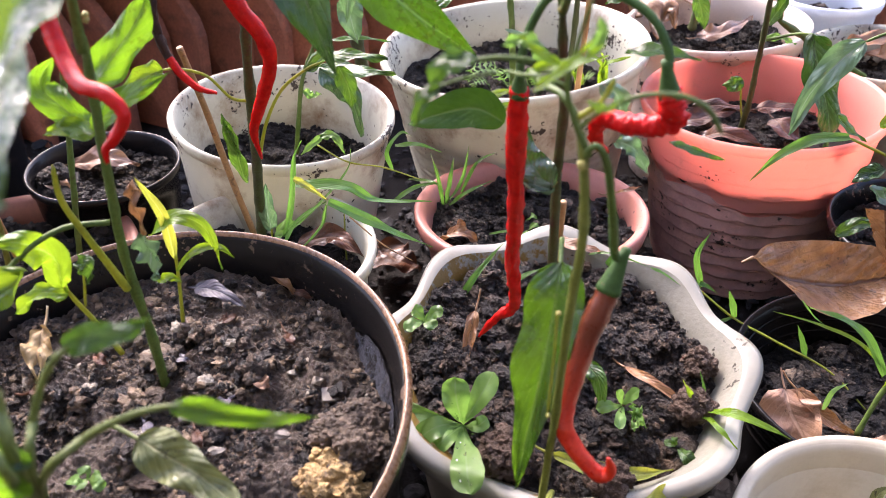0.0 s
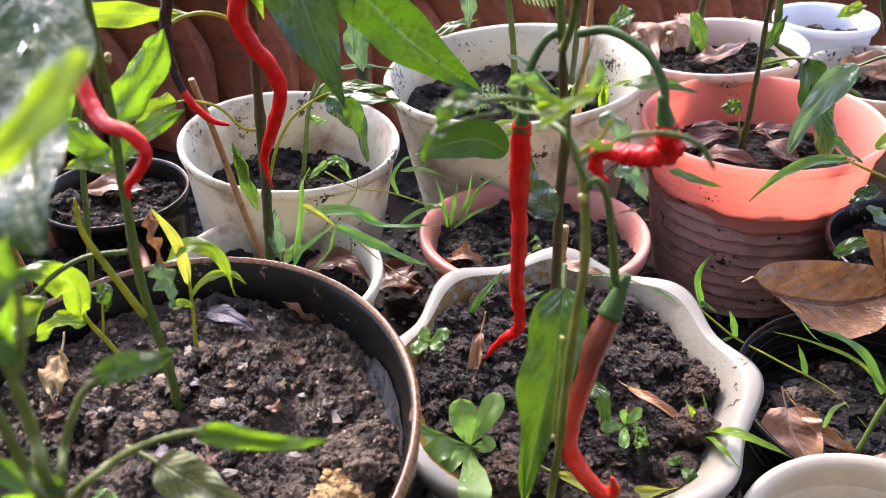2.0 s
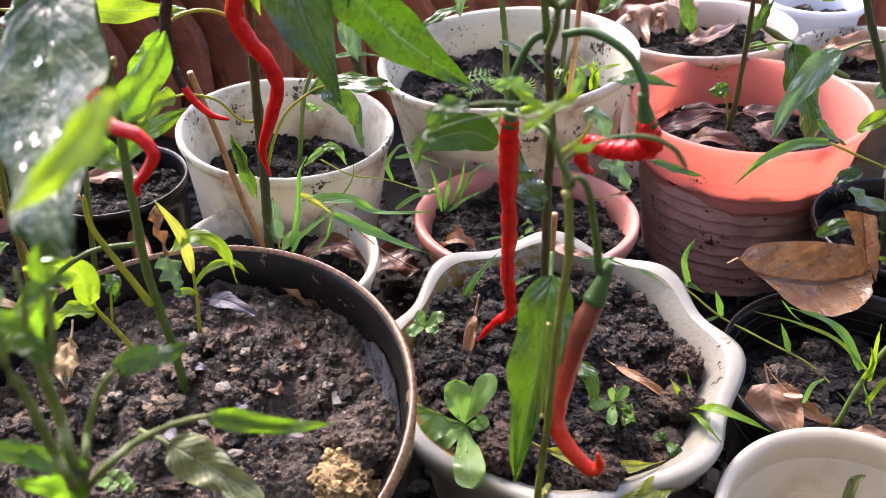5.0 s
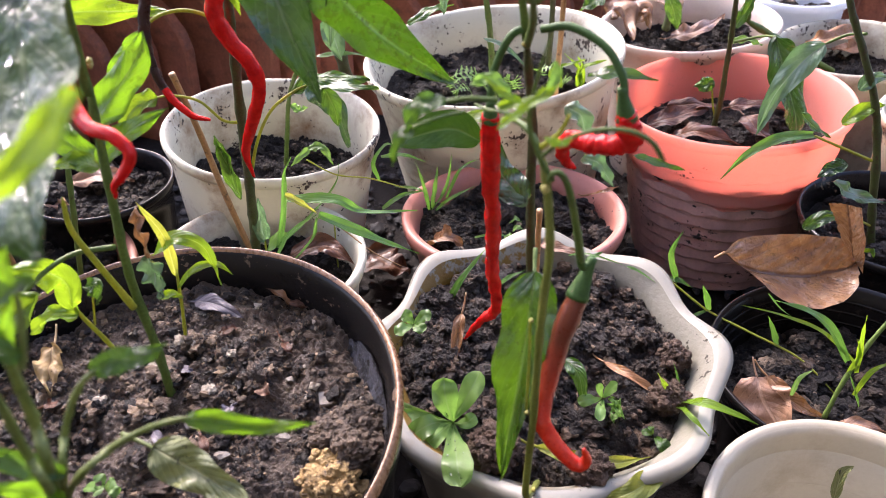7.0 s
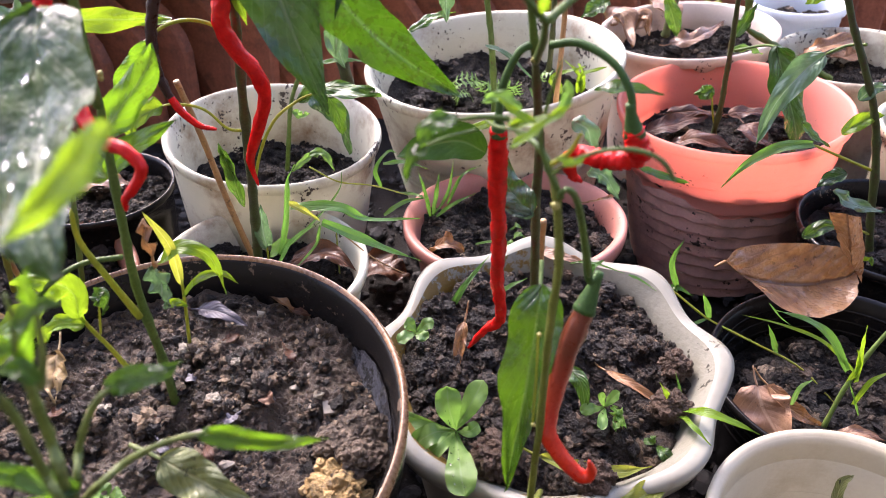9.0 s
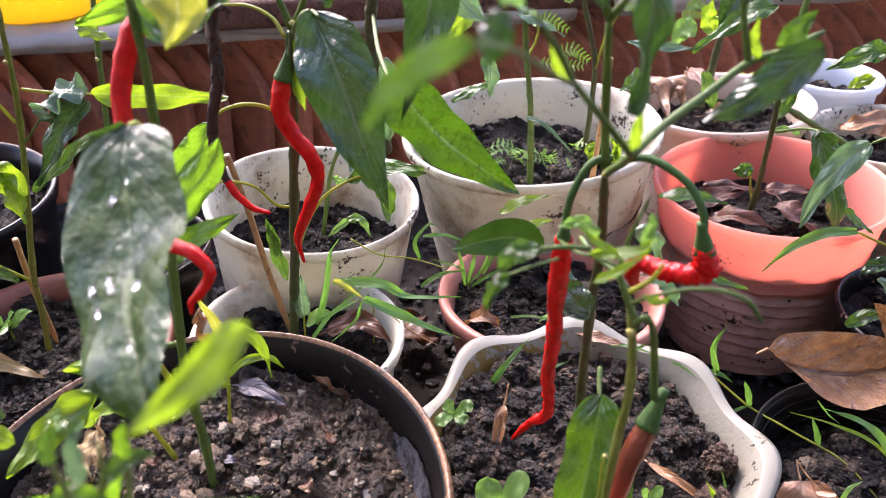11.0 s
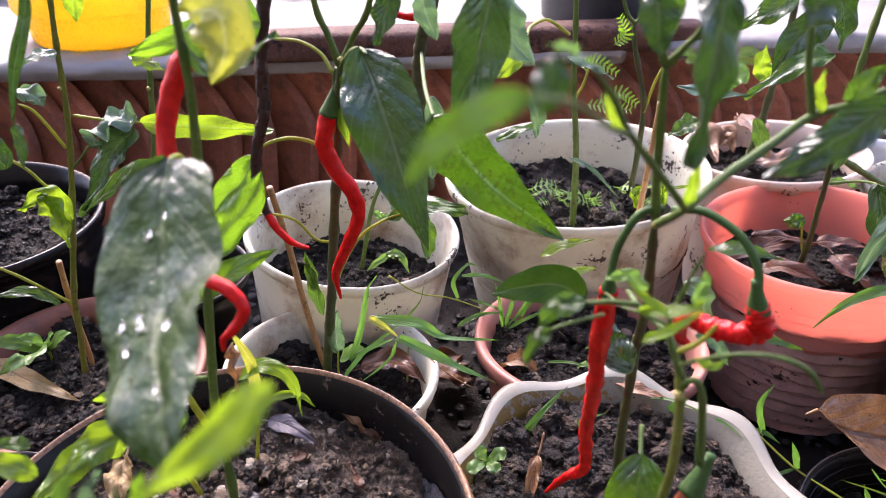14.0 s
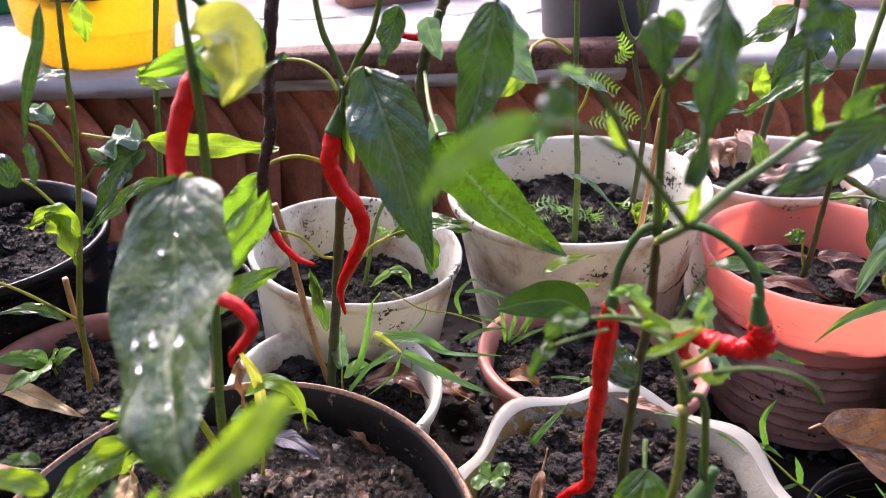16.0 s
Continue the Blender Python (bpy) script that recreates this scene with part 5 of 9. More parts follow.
leaf([(-0.0567, 0.2850, 0.3731), (-0.0504, 0.2760, 0.3626), (-0.0435, 0.2680, 0.3464), (-0.0369, 0.2620, 0.3269), (-0.0289, 0.2580, 0.3043)], 0.0283, (0.15, -0.9, 0.35), LEAF_DARK, p, 0.12, 0.04)
stem("petiole", [(-0.0823, 0.3350, 0.3065), (-0.0884, 0.3280, 0.3170), (-0.0968, 0.3220, 0.3218), (-0.1060, 0.3180, 0.3212), (-0.1138, 0.3150, 0.3168)], 0.0012, 0.0008, STEM_LIME, p)
leaf([(-0.1130, 0.3150, 0.3152), (-0.1194, 0.3130, 0.3043), (-0.1288, 0.3100, 0.2954), (-0.1380, 0.3080, 0.2824)], 0.0153, (-0.1, -0.9, 0.4), LEAF_FRESH, p, 0.25, 0.06)
stem("petiole", [(-0.0905, 0.3520, 0.2517), (-0.0977, 0.3460, 0.2564), (-0.1052, 0.3400, 0.2700), (-0.1161, 0.3350, 0.2759), (-0.1229, 0.3300, 0.2772)], 0.0010, 0.0007, STEM_LIME, p)
leaf([(-0.1215, 0.3300, 0.2776), (-0.1281, 0.3280, 0.2759), (-0.1367, 0.3260, 0.2703), (-0.1399, 0.3250, 0.2611)], 0.0110, (0, -0.7, 0.7), LEAF_LIME, p, 0.3, 0.06)
stem("petiole", [(-0.0762, 0.3200, 0.3526), (-0.0817, 0.3250, 0.3594), (-0.0924, 0.3300, 0.3633), (-0.1062, 0.3350, 0.3626)], 0.0011, 0.0007, STEM_LIME, p)
stem("petiole", [(-0.0990, 0.3750, 0.2021), (-0.0865, 0.3600, 0.2350), (-0.0736, 0.3520, 0.2576), (-0.0588, 0.3450, 0.2710), (-0.0497, 0.3420, 0.2761)], 0.0012, 0.0007, STEM_LIME, p)
leaf([(-0.0588, 0.3450, 0.2710), (-0.0470, 0.3430, 0.2776), (-0.0328, 0.3410, 0.2793), (-0.0184, 0.3400, 0.2781)], 0.0094, (0, -0.4, 0.9), LEAF, p, 0.2, 0.06)
leaf([(-0.0428, 0.3430, 0.2738), (-0.0385, 0.3410, 0.2639), (-0.0370, 0.3400, 0.2531)], 0.0096, (0, -0.8, 0.5), LEAF, p, 0.2, 0.06)
leaf([(-0.0982, 0.3000, 0.3786), (-0.1077, 0.2950, 0.3789), (-0.1244, 0.2900, 0.3744), (-0.1468, 0.2850, 0.3682)], 0.0185, (0, -0.75, 0.65), LEAF_FRESH, p, 0.2, 0.05)
leaf([(-0.0710, 0.3180, 0.3533), (-0.0691, 0.3200, 0.3429), (-0.0727, 0.3220, 0.3306), (-0.0719, 0.3240, 0.3179)], 0.0084, (-0.3, -0.9, 0.2), LEAF_LIME, p, 0.3, 0.06)
leaf([(-0.1025, 0.3520, 0.2239), (-0.1027, 0.3500, 0.2355), (-0.1050, 0.3480, 0.2468)], 0.0079, (-0.2, -0.8, 0.5), LEAF, p, 0.25, 0.05)
leaf([(-0.0996, 0.3520, 0.2041), (-0.1017, 0.3480, 0.2289), (-0.1044, 0.3460, 0.2475)], 0.0085, (-0.2, -0.8, 0.5), LEAF, p, 0.25, 0.05)

p = thing("chili_pepper", (-0.083, 0.331, 0.231), "bright red curly chili hanging by the stem", "chili pepper", "hanging chilies")
chili([(-0.0789, 0.3220, 0.3356), (-0.0812, 0.3210, 0.3281), (-0.0819, 0.3200, 0.3192), (-0.0779, 0.3200, 0.3084), (-0.0703, 0.3200, 0.2961), (-0.0693, 0.3220, 0.2834), (-0.0745, 0.3250, 0.2693), (-0.0813, 0.3280, 0.2545), (-0.0845, 0.3300, 0.2441), (-0.0830, 0.3310, 0.2305)], 0.0037, p, RED, 0.22, 0.0042, [(-0.0754, 0.3220, 0.3495), (-0.0737, 0.3200, 0.3550)], "", 0.52, 0.013)

p = thing("chili_pepper", (-0.098, 0.295, 0.288), "long dark brown drying chili", "chili pepper", "hanging chilies")
chili([(-0.0963, 0.3150, 0.4022), (-0.0992, 0.3100, 0.3842), (-0.1023, 0.3070, 0.3581), (-0.1026, 0.3040, 0.3400), (-0.1069, 0.3010, 0.3235), (-0.1073, 0.2990, 0.3086), (-0.1040, 0.2970, 0.2962), (-0.0980, 0.2950, 0.2877)], 0.0023, p, BROWN_CHILI, 0.34, None, None, "", 0.5, 0.0055)
chili([(-0.1038, 0.2968, 0.2960), (-0.1008, 0.2958, 0.2905), (-0.0969, 0.2950, 0.2864), (-0.0927, 0.2940, 0.2835), (-0.0857, 0.2930, 0.2821)], 0.0013, p, RED, 0.06, None, None, "red ripe tip")

p = thing("bamboo_stick", (-0.125, 0.415, 0.110), "thin split tan cane leaning in the small white pot", "stick")
stem("cane", [(-0.1279, 0.3720, 0.2723), (-0.1251, 0.3830, 0.2323), (-0.1234, 0.3970, 0.1797), (-0.1181, 0.4120, 0.1137)], 0.0021, 0.0025, CANE, p, lumpy=0.08)

p = thing("chili_plant", (0.020, 0.560, 0.135), "chili plant with broad leaves rooted in the wide white pot", "chili plant")
stem("stem", [(-0.0667, 0.6000, 0.1686), (-0.0611, 0.5000, 0.2708), (-0.0510, 0.4200, 0.3353), (-0.0371, 0.3600, 0.3750), (-0.0265, 0.3200, 0.4005)], 0.0058, 0.0020, STEM_DARK, p)
leaf([(-0.0073, 0.2500, 0.4053), (-0.0102, 0.2500, 0.3884), (-0.0143, 0.2520, 0.3695), (-0.0219, 0.2560, 0.3425)], 0.0185, (-0.2, -0.9, 0.3), LEAF_DARK, p, 0.15, 0.04)
leaf([(-0.0274, 0.2620, 0.3567), (-0.0155, 0.2660, 0.3395), (-0.0006, 0.2680, 0.3233), (0.0226, 0.2720, 0.3041)], 0.0236, (-0.35, -0.75, 0.6), LEAF_BROAD, p, 0.14, 0.03, label="broad green leaf flecked with black soil")
stem("petiole", [(-0.0274, 0.2620, 0.3567), (-0.0346, 0.3000, 0.3554), (-0.0501, 0.4200, 0.3353)], 0.0008, 0.0012, STEM, p)
stem("petiole", [(-0.0073, 0.2500, 0.4053), (-0.0113, 0.2600, 0.4117), (-0.0265, 0.3200, 0.4005)], 0.0007, 0.0009, STEM, p)
leaf([(-0.0060, 0.2900, 0.3942), (-0.0023, 0.2870, 0.3792), (0.0078, 0.2850, 0.3688)], 0.0142, (0.3, -0.9, 0.3), LEAF_GREY, p, 0.2, 0.06)
leaf([(0.0041, 0.3000, 0.3740), (-0.0008, 0.3000, 0.3653), (-0.0070, 0.3000, 0.3584)], 0.0086, (0, -0.9, 0.3), LEAF_LIME, p, 0.2, 0.05)
stem("petiole", [(0.0302, 0.4400, 0.3414), (0.0168, 0.4000, 0.3581), (0.0070, 0.3400, 0.3696), (0.0041, 0.3000, 0.3740)], 0.0013, 0.0006, STEM_LIME, p)
leaf([(-0.0427, 0.2800, 0.3973), (-0.0460, 0.2800, 0.3878), (-0.0499, 0.2800, 0.3758)], 0.0099, (0, -0.9, 0.3), LEAF_DARK, p, 0.2, 0.06)
leaf([(-0.0341, 0.2900, 0.3917), (-0.0322, 0.2900, 0.3838), (-0.0285, 0.2900, 0.3758)], 0.0092, (0, -0.9, 0.3), LEAF_GREY, p, 0.2, 0.06)
leaf([(-0.0365, 0.3400, 0.3373), (-0.0340, 0.3400, 0.3156), (-0.0360, 0.3400, 0.2954)], 0.0105, (0.3, -0.9, 0.3), LEAF_GREY, p, 0.2, 0.06)

p = thing("chili_pepper", (-0.053, 0.330, 0.378), "small red chili high on the plant", "chili pepper", "hanging chilies")
chili([(-0.0383, 0.3300, 0.3767), (-0.0424, 0.3300, 0.3748), (-0.0478, 0.3300, 0.3752), (-0.0529, 0.3300, 0.3776)], 0.0014, p, RED, 0.22, 0.0019, [(-0.0353, 0.3300, 0.3802), (-0.0329, 0.3300, 0.3858)], "", 0.52, 0.0055)

p = thing("chili_plant", (0.052, 0.215, 0.135), "knobbly chili plant with forked stems in the scalloped pot", "chili plant")
stem("stem", [(0.0560, 0.2120, 0.1280), (0.0461, 0.1760, 0.1677), (0.0461, 0.1720, 0.1994), (0.0466, 0.1690, 0.2229), (0.0469, 0.1670, 0.2579), (0.0477, 0.1660, 0.2802), (0.0486, 0.1660, 0.2977), (0.0471, 0.1680, 0.3185), (0.0449, 0.1700, 0.3288)], 0.0016, 0.0015, STEM_SUNLIT, p)
stem("branch", [(0.0449, 0.1700, 0.3288), (0.0414, 0.1750, 0.3328), (0.0375, 0.1850, 0.3315), (0.0349, 0.1950, 0.3314)], 0.0011, 0.0010, STEM, p)
stem("branch", [(0.0449, 0.1700, 0.3288), (0.0498, 0.1680, 0.3343), (0.0521, 0.1660, 0.3409)], 0.0009, 0.0006, STEM_LIME, p)
part("node", ball(bmesh.new(), (0.0436, 0.1630, 0.2727), 0.0008, 65, 0.6), NODE, stem.last)
part("node", ball(bmesh.new(), (0.0436, 0.1650, 0.2289), 0.0008, 70, 0.6), NODE, stem.last)
part("node", ball(bmesh.new(), (0.0464, 0.1660, 0.3180), 0.0013, 63, 0.6), NODE, stem.last)
part("node", ball(bmesh.new(), (0.0484, 0.1720, 0.1766), 0.0009, 70, 0.6), NODE, stem.last)
stem("shoot", [(0.0434, 0.1640, 0.2718), (0.0436, 0.1640, 0.2541), (0.0435, 0.1660, 0.2278)], 0.0005, 0.0006, STEM_LIME, p)
stem("stem", [(0.0611, 0.2850, 0.1494), (0.0563, 0.2700, 0.2037), (0.0543, 0.2600, 0.2385), (0.0522, 0.2500, 0.2695), (0.0513, 0.2400, 0.2971), (0.0485, 0.2320, 0.3204), (0.0465, 0.2260, 0.3382)], 0.0027, 0.0017, STEM_DARK, p)
stem("stem", [(0.0465, 0.2260, 0.3382), (0.0439, 0.2220, 0.3571), (0.0414, 0.2160, 0.3766), (0.0394, 0.2100, 0.3917)], 0.0017, 0.0013, STEM, p)
stem("stem", [(0.0394, 0.2100, 0.3917), (0.0352, 0.2060, 0.4006), (0.0303, 0.2020, 0.4096), (0.0249, 0.2000, 0.4296)], 0.0012, 0.0009, STEM, p)
stem("stem", [(0.0396, 0.2100, 0.3917), (0.0427, 0.2050, 0.3983), (0.0457, 0.2000, 0.4064), (0.0483, 0.1950, 0.4292)], 0.0012, 0.0007, STEM, p)
stem("branch", [(0.0463, 0.2240, 0.3372), (0.0453, 0.2000, 0.3527), (0.0428, 0.1780, 0.3660)], 0.0016, 0.0012, STEM, p)
stem("branch", [(0.0428, 0.1780, 0.3660), (0.0333, 0.1680, 0.3793), (0.0237, 0.1550, 0.3933), (0.0174, 0.1450, 0.4051), (0.0126, 0.1380, 0.4126)], 0.0011, 0.0006, STEM, p)
stem("branch", [(0.0428, 0.1780, 0.3660), (0.0529, 0.1880, 0.3703), (0.0662, 0.2000, 0.3741), (0.0794, 0.2100, 0.3793), (0.0894, 0.2120, 0.3820), (0.1007, 0.2150, 0.3867)], 0.0014, 0.0013, STEM, p)
stem("branch", [(0.0794, 0.2100, 0.3793), (0.0756, 0.2100, 0.3920), (0.0729, 0.2080, 0.4038), (0.0679, 0.2060, 0.4294)], 0.0012, 0.0008, STEM, p)
part("node", ball(bmesh.new(), (0.0452, 0.2190, 0.3399), 0.0010, 71, 0.6), NODE, stem.last)
part("node", ball(bmesh.new(), (0.0511, 0.2480, 0.2650), 0.0012, 58, 0.6), NODE, stem.last)
leaf([(0.0411, 0.1700, 0.3710), (0.0408, 0.1680, 0.3769), (0.0408, 0.1660, 0.3845)], 0.0030, (0, -0.9, 0.3), LEAF_LIME, p, 0.3, 0.08)
leaf([(0.0220, 0.1550, 0.3939), (0.0194, 0.1520, 0.3989), (0.0171, 0.1500, 0.4034)], 0.0032, (0, -0.9, 0.3), LEAF_LIME, p, 0.3, 0.08)
leaf([(0.0134, 0.1450, 0.4106), (0.0088, 0.1400, 0.4143), (0.0049, 0.1380, 0.4157)], 0.0028, (0, -0.5, 0.8), LEAF_PALE, p, 0.3, 0.08)
stem("petiole", [(0.0159, 0.1300, 0.4043), (0.0079, 0.1050, 0.4166), (0.0029, 0.0880, 0.4233), (0.0009, 0.0830, 0.4250)], 0.0006, 0.0003, STEM, p)
stem("petiole", [(0.0242, 0.1580, 0.3922), (0.0190, 0.1400, 0.3999), (0.0159, 0.1300, 0.4043)], 0.0007, 0.0006, STEM, p)
leaf([(0.0015, 0.0830, 0.4250), (-0.0031, 0.0830, 0.4236), (-0.0082, 0.0840, 0.4194), (-0.0121, 0.0850, 0.4137)], 0.0041, (-0.3, -0.95, 0.2), LEAF, p, 0.2, 0.04)
leaf([(0.0053, 0.1150, 0.4202), (0.0044, 0.1130, 0.4157), (0.0031, 0.1120, 0.4120)], 0.0054, (0, -0.9, 0.3), LEAF_DARK, p, 0.2, 0.04)
leaf([(0.0414, 0.1750, 0.4220), (0.0409, 0.1700, 0.4099), (0.0403, 0.1680, 0.3963), (0.0392, 0.1660, 0.3818)], 0.0096, (0.25, -0.9, 0.3), LEAF_DARK, p, 0.18, 0.1)
leaf([(0.0311, 0.1900, 0.4145), (0.0325, 0.1900, 0.4071), (0.0339, 0.1900, 0.3994)], 0.0082, (-0.2, -0.9, 0.3), LEAF_DARK, p, 0.2, 0.05)
leaf([(0.0893, 0.1900, 0.3904), (0.0801, 0.1880, 0.3839), (0.0704, 0.1850, 0.3776), (0.0611, 0.1830, 0.3730)], 0.0112, (0.1, -0.9, 0.4), LEAF_DARK, p, 0.2, 0.05)
leaf([(0.0894, 0.2120, 0.3820), (0.0906, 0.2100, 0.3880), (0.0941, 0.2080, 0.3946)], 0.0072, (0, -0.6, 0.7), LEAF, p, 0.25, 0.06)
leaf([(0.0821, 0.2100, 0.3802), (0.0794, 0.2100, 0.3862), (0.0798, 0.2100, 0.3921)], 0.0032, (0, -0.9, 0.3), LEAF_LIME, p, 0.25, 0.06)
leaf([(0.0628, 0.1800, 0.4215), (0.0626, 0.1780, 0.4153), (0.0599, 0.1760, 0.4100)], 0.0081, (0.1, -0.9, 0.3), LEAF_DARK, p, 0.2, 0.06)
leaf([(0.0366, 0.2000, 0.4139), (0.0369, 0.2000, 0.4075), (0.0373, 0.2000, 0.4008)], 0.0059, (0.1, -0.9, 0.3), LEAF, p, 0.2, 0.06)
stem("petiole", [(0.0508, 0.2150, 0.2623), (0.0498, 0.2080, 0.2597), (0.0490, 0.2000, 0.2581)], 0.0011, 0.0008, STEM, p)
leaf([(0.0492, 0.2000, 0.2633), (0.0461, 0.1900, 0.2482), (0.0417, 0.1800, 0.2244), (0.0357, 0.1700, 0.1865)], 0.0206, (-0.25, -0.92, 0.3), LEAF_HANGING, p, 0.5, 0.05, label="long green leaf hanging beside the stem")
stem("branch", [(0.0485, 0.1680, 0.3194), (0.0442, 0.1680, 0.3283), (0.0418, 0.1700, 0.3372), (0.0431, 0.1680, 0.3487), (0.0457, 0.1650, 0.3616)], 0.0010, 0.0005, STEM, p)
stem("branch", [(0.0418, 0.1700, 0.3372), (0.0357, 0.1720, 0.3388), (0.0310, 0.1780, 0.3370), (0.0279, 0.1900, 0.3333)], 0.0006, 0.0005, STEM, p)
stem("branch", [(0.0245, 0.1650, 0.3430), (0.0163, 0.1600, 0.3435), (0.0103, 0.1580, 0.3421)], 0.0005, 0.0004, STEM, p)
leaf([(0.0116, 0.1580, 0.3425), (0.0078, 0.1560, 0.3401), (0.0055, 0.1550, 0.3332)], 0.0040, (-0.4, -0.8, 0.4), LEAF, p, 0.25, 0.07)
leaf([(0.0321, 0.1550, 0.3426), (0.0377, 0.1520, 0.3484), (0.0436, 0.1500, 0.3559)], 0.0028, (0, -0.5, 0.85), LEAF_LIME, p, 0.25, 0.06)
leaf([(0.0400, 0.1650, 0.3440), (0.0341, 0.1680, 0.3465), (0.0299, 0.1700, 0.3498)], 0.0025, (0, -0.5, 0.85), LEAF_LIME, p, 0.25, 0.06)
leaf([(0.0432, 0.1500, 0.3424), (0.0479, 0.1500, 0.3404), (0.0511, 0.1500, 0.3430)], 0.0023, (0, -0.5, 0.85), LEAF_LIME, p, 0.25, 0.06)
leaf([(0.0199, 0.1650, 0.3462), (0.0127, 0.1630, 0.3455), (0.0083, 0.1620, 0.3390)], 0.0057, (-0.3, -0.6, 0.7), LEAF, p, 0.25, 0.06)
stem("branch", [(0.0331, 0.1680, 0.3443), (0.0257, 0.1660, 0.3460), (0.0192, 0.1650, 0.3459)], 0.0009, 0.0007, STEM, p)
leaf([(0.0331, 0.1680, 0.3424), (0.0430, 0.1650, 0.3449), (0.0483, 0.1630, 0.3502)], 0.0038, (0, -0.5, 0.85), LEAF_LIME, p, 0.25, 0.06)
leaf([(0.0370, 0.1800, 0.3399), (0.0323, 0.1800, 0.3451), (0.0262, 0.1800, 0.3437)], 0.0046, (0, -0.6, 0.8), LEAF_PALE, p, 0.3, 0.1)
leaf([(0.0466, 0.1700, 0.3441), (0.0485, 0.1700, 0.3503), (0.0476, 0.1700, 0.3541)], 0.0032, (0, -0.8, 0.6), LEAF_PALE, p, 0.3, 0.1)
stem("curled_shoot", [(0.0450, 0.1650, 0.3289), (0.0484, 0.1580, 0.3365), (0.0551, 0.1530, 0.3422), (0.0629, 0.1510, 0.3431), (0.0693, 0.1500, 0.3404), (0.0735, 0.1500, 0.3342)], 0.0006, 0.0008, STEM, p)
stem("stalk", [(0.0465, 0.1680, 0.3187), (0.0493, 0.1660, 0.3233), (0.0534, 0.1700, 0.3163), (0.0582, 0.1780, 0.2972), (0.0620, 0.1830, 0.2781)], 0.0009, 0.0015, STEM, p)
leaf([(0.0493, 0.2400, 0.2665), (0.0440, 0.2450, 0.2715), (0.0398, 0.2500, 0.2765), (0.0389, 0.2550, 0.2890)], 0.0135, (0.2, -0.9, 0.3), LEAF_DARK, p, 0.2, 0.05)
leaf([(0.0504, 0.2400, 0.2664), (0.0427, 0.2420, 0.2681), (0.0361, 0.2440, 0.2711)], 0.0058, (0, -0.7, 0.7), LEAF_GREY, p, 0.2, 0.05)
leaf([(0.0618, 0.2350, 0.3097), (0.0681, 0.2350, 0.3050), (0.0721, 0.2350, 0.2934)], 0.0073, (0.2, -0.7, 0.7), LEAF_GREY, p, 0.25, 0.08)
leaf([(0.0693, 0.2350, 0.2887), (0.0758, 0.2350, 0.2861), (0.0820, 0.2350, 0.2760)], 0.0072, (0.2, -0.7, 0.7), LEAF_GREY, p, 0.25, 0.08)
leaf([(0.0719, 0.2500, 0.3147), (0.0843, 0.2500, 0.3153), (0.0982, 0.2500, 0.3119)], 0.0054, (0, -0.4, 0.9), LEAF, p, 0.2, 0.05)
leaf([(0.0922, 0.2500, 0.2808), (0.1015, 0.2500, 0.2771), (0.1138, 0.2500, 0.2730)], 0.0036, (0, -0.4, 0.9), LEAF, p, 0.2, 0.05)
leaf([(0.0325, 0.2620, 0.2831), (0.0212, 0.2640, 0.2880), (0.0072, 0.2660, 0.2846), (-0.0045, 0.2680, 0.2793)], 0.0165, (0.05, -0.75, 0.66), LEAF_SHEEN, p, 0.14, 0.006, label="glossy wet leaf with a bright sheen", seed=0, quilt=0.007)
leaf([(0.0213, 0.2700, 0.2867), (0.0283, 0.2700, 0.2907), (0.0364, 0.2700, 0.2929)], 0.0042, (0, -0.5, 0.85), LEAF_LIME, p, 0.2, 0.04)

p = thing("chili_pepper", (0.024, 0.260, 0.177), "long straight red chili with a bent tip", "chili pepper", "hanging chilies")
chili([(0.0344, 0.2220, 0.3142), (0.0347, 0.2280, 0.2917), (0.0362, 0.2380, 0.2575), (0.0367, 0.2460, 0.2286), (0.0387, 0.2520, 0.2027), (0.0315, 0.2560, 0.1916), (0.0239, 0.2600, 0.1768)], 0.0029, p, RED, 0.36, 0.0031, [(0.0344, 0.2220, 0.3200), (0.0360, 0.2230, 0.3305), (0.0413, 0.2240, 0.3410), (0.0483, 0.2260, 0.3422)], "", 0.52, 0.0055)

p = thing("chili_pepper", (0.066, 0.231, 0.287), "wet crinkled red chili curled into a hook", "chili pepper", "hanging chilies")
chili([(0.0770, 0.2080, 0.3198), (0.0783, 0.2080, 0.3148), (0.0804, 0.2100, 0.3095), (0.0749, 0.2120, 0.3060), (0.0681, 0.2160, 0.3048), (0.0627, 0.2220, 0.3040), (0.0604, 0.2260, 0.2991), (0.0622, 0.2300, 0.2906), (0.0663, 0.2310, 0.2868)], 0.0033, p, RED, 0.42, 0.0034, [(0.0758, 0.2080, 0.3267), (0.0747, 0.2100, 0.3325), (0.0697, 0.2150, 0.3395), (0.0599, 0.2220, 0.3436), (0.0511, 0.2260, 0.3417)], "", 0.52, 0.009)

p = thing("chili_pepper", (0.064, 0.163, 0.211), "ripening red chili, brown above, with an upturned tip", "chili pepper", "hanging chilies")
chili([(0.0622, 0.1840, 0.2666), (0.0591, 0.1820, 0.2572), (0.0551, 0.1800, 0.2435), (0.0513, 0.1760, 0.2282), (0.0499, 0.1720, 0.2179), (0.0554, 0.1680, 0.2070), (0.0626, 0.1650, 0.2003), (0.0659, 0.1640, 0.2036), (0.0642, 0.1630, 0.2111)], 0.0035, p, RED_MOTTLED, 0.14, 0.0038, [(0.0622, 0.1840, 0.2773), (0.0591, 0.1800, 0.2936)], "", 0.52, 0.0125)

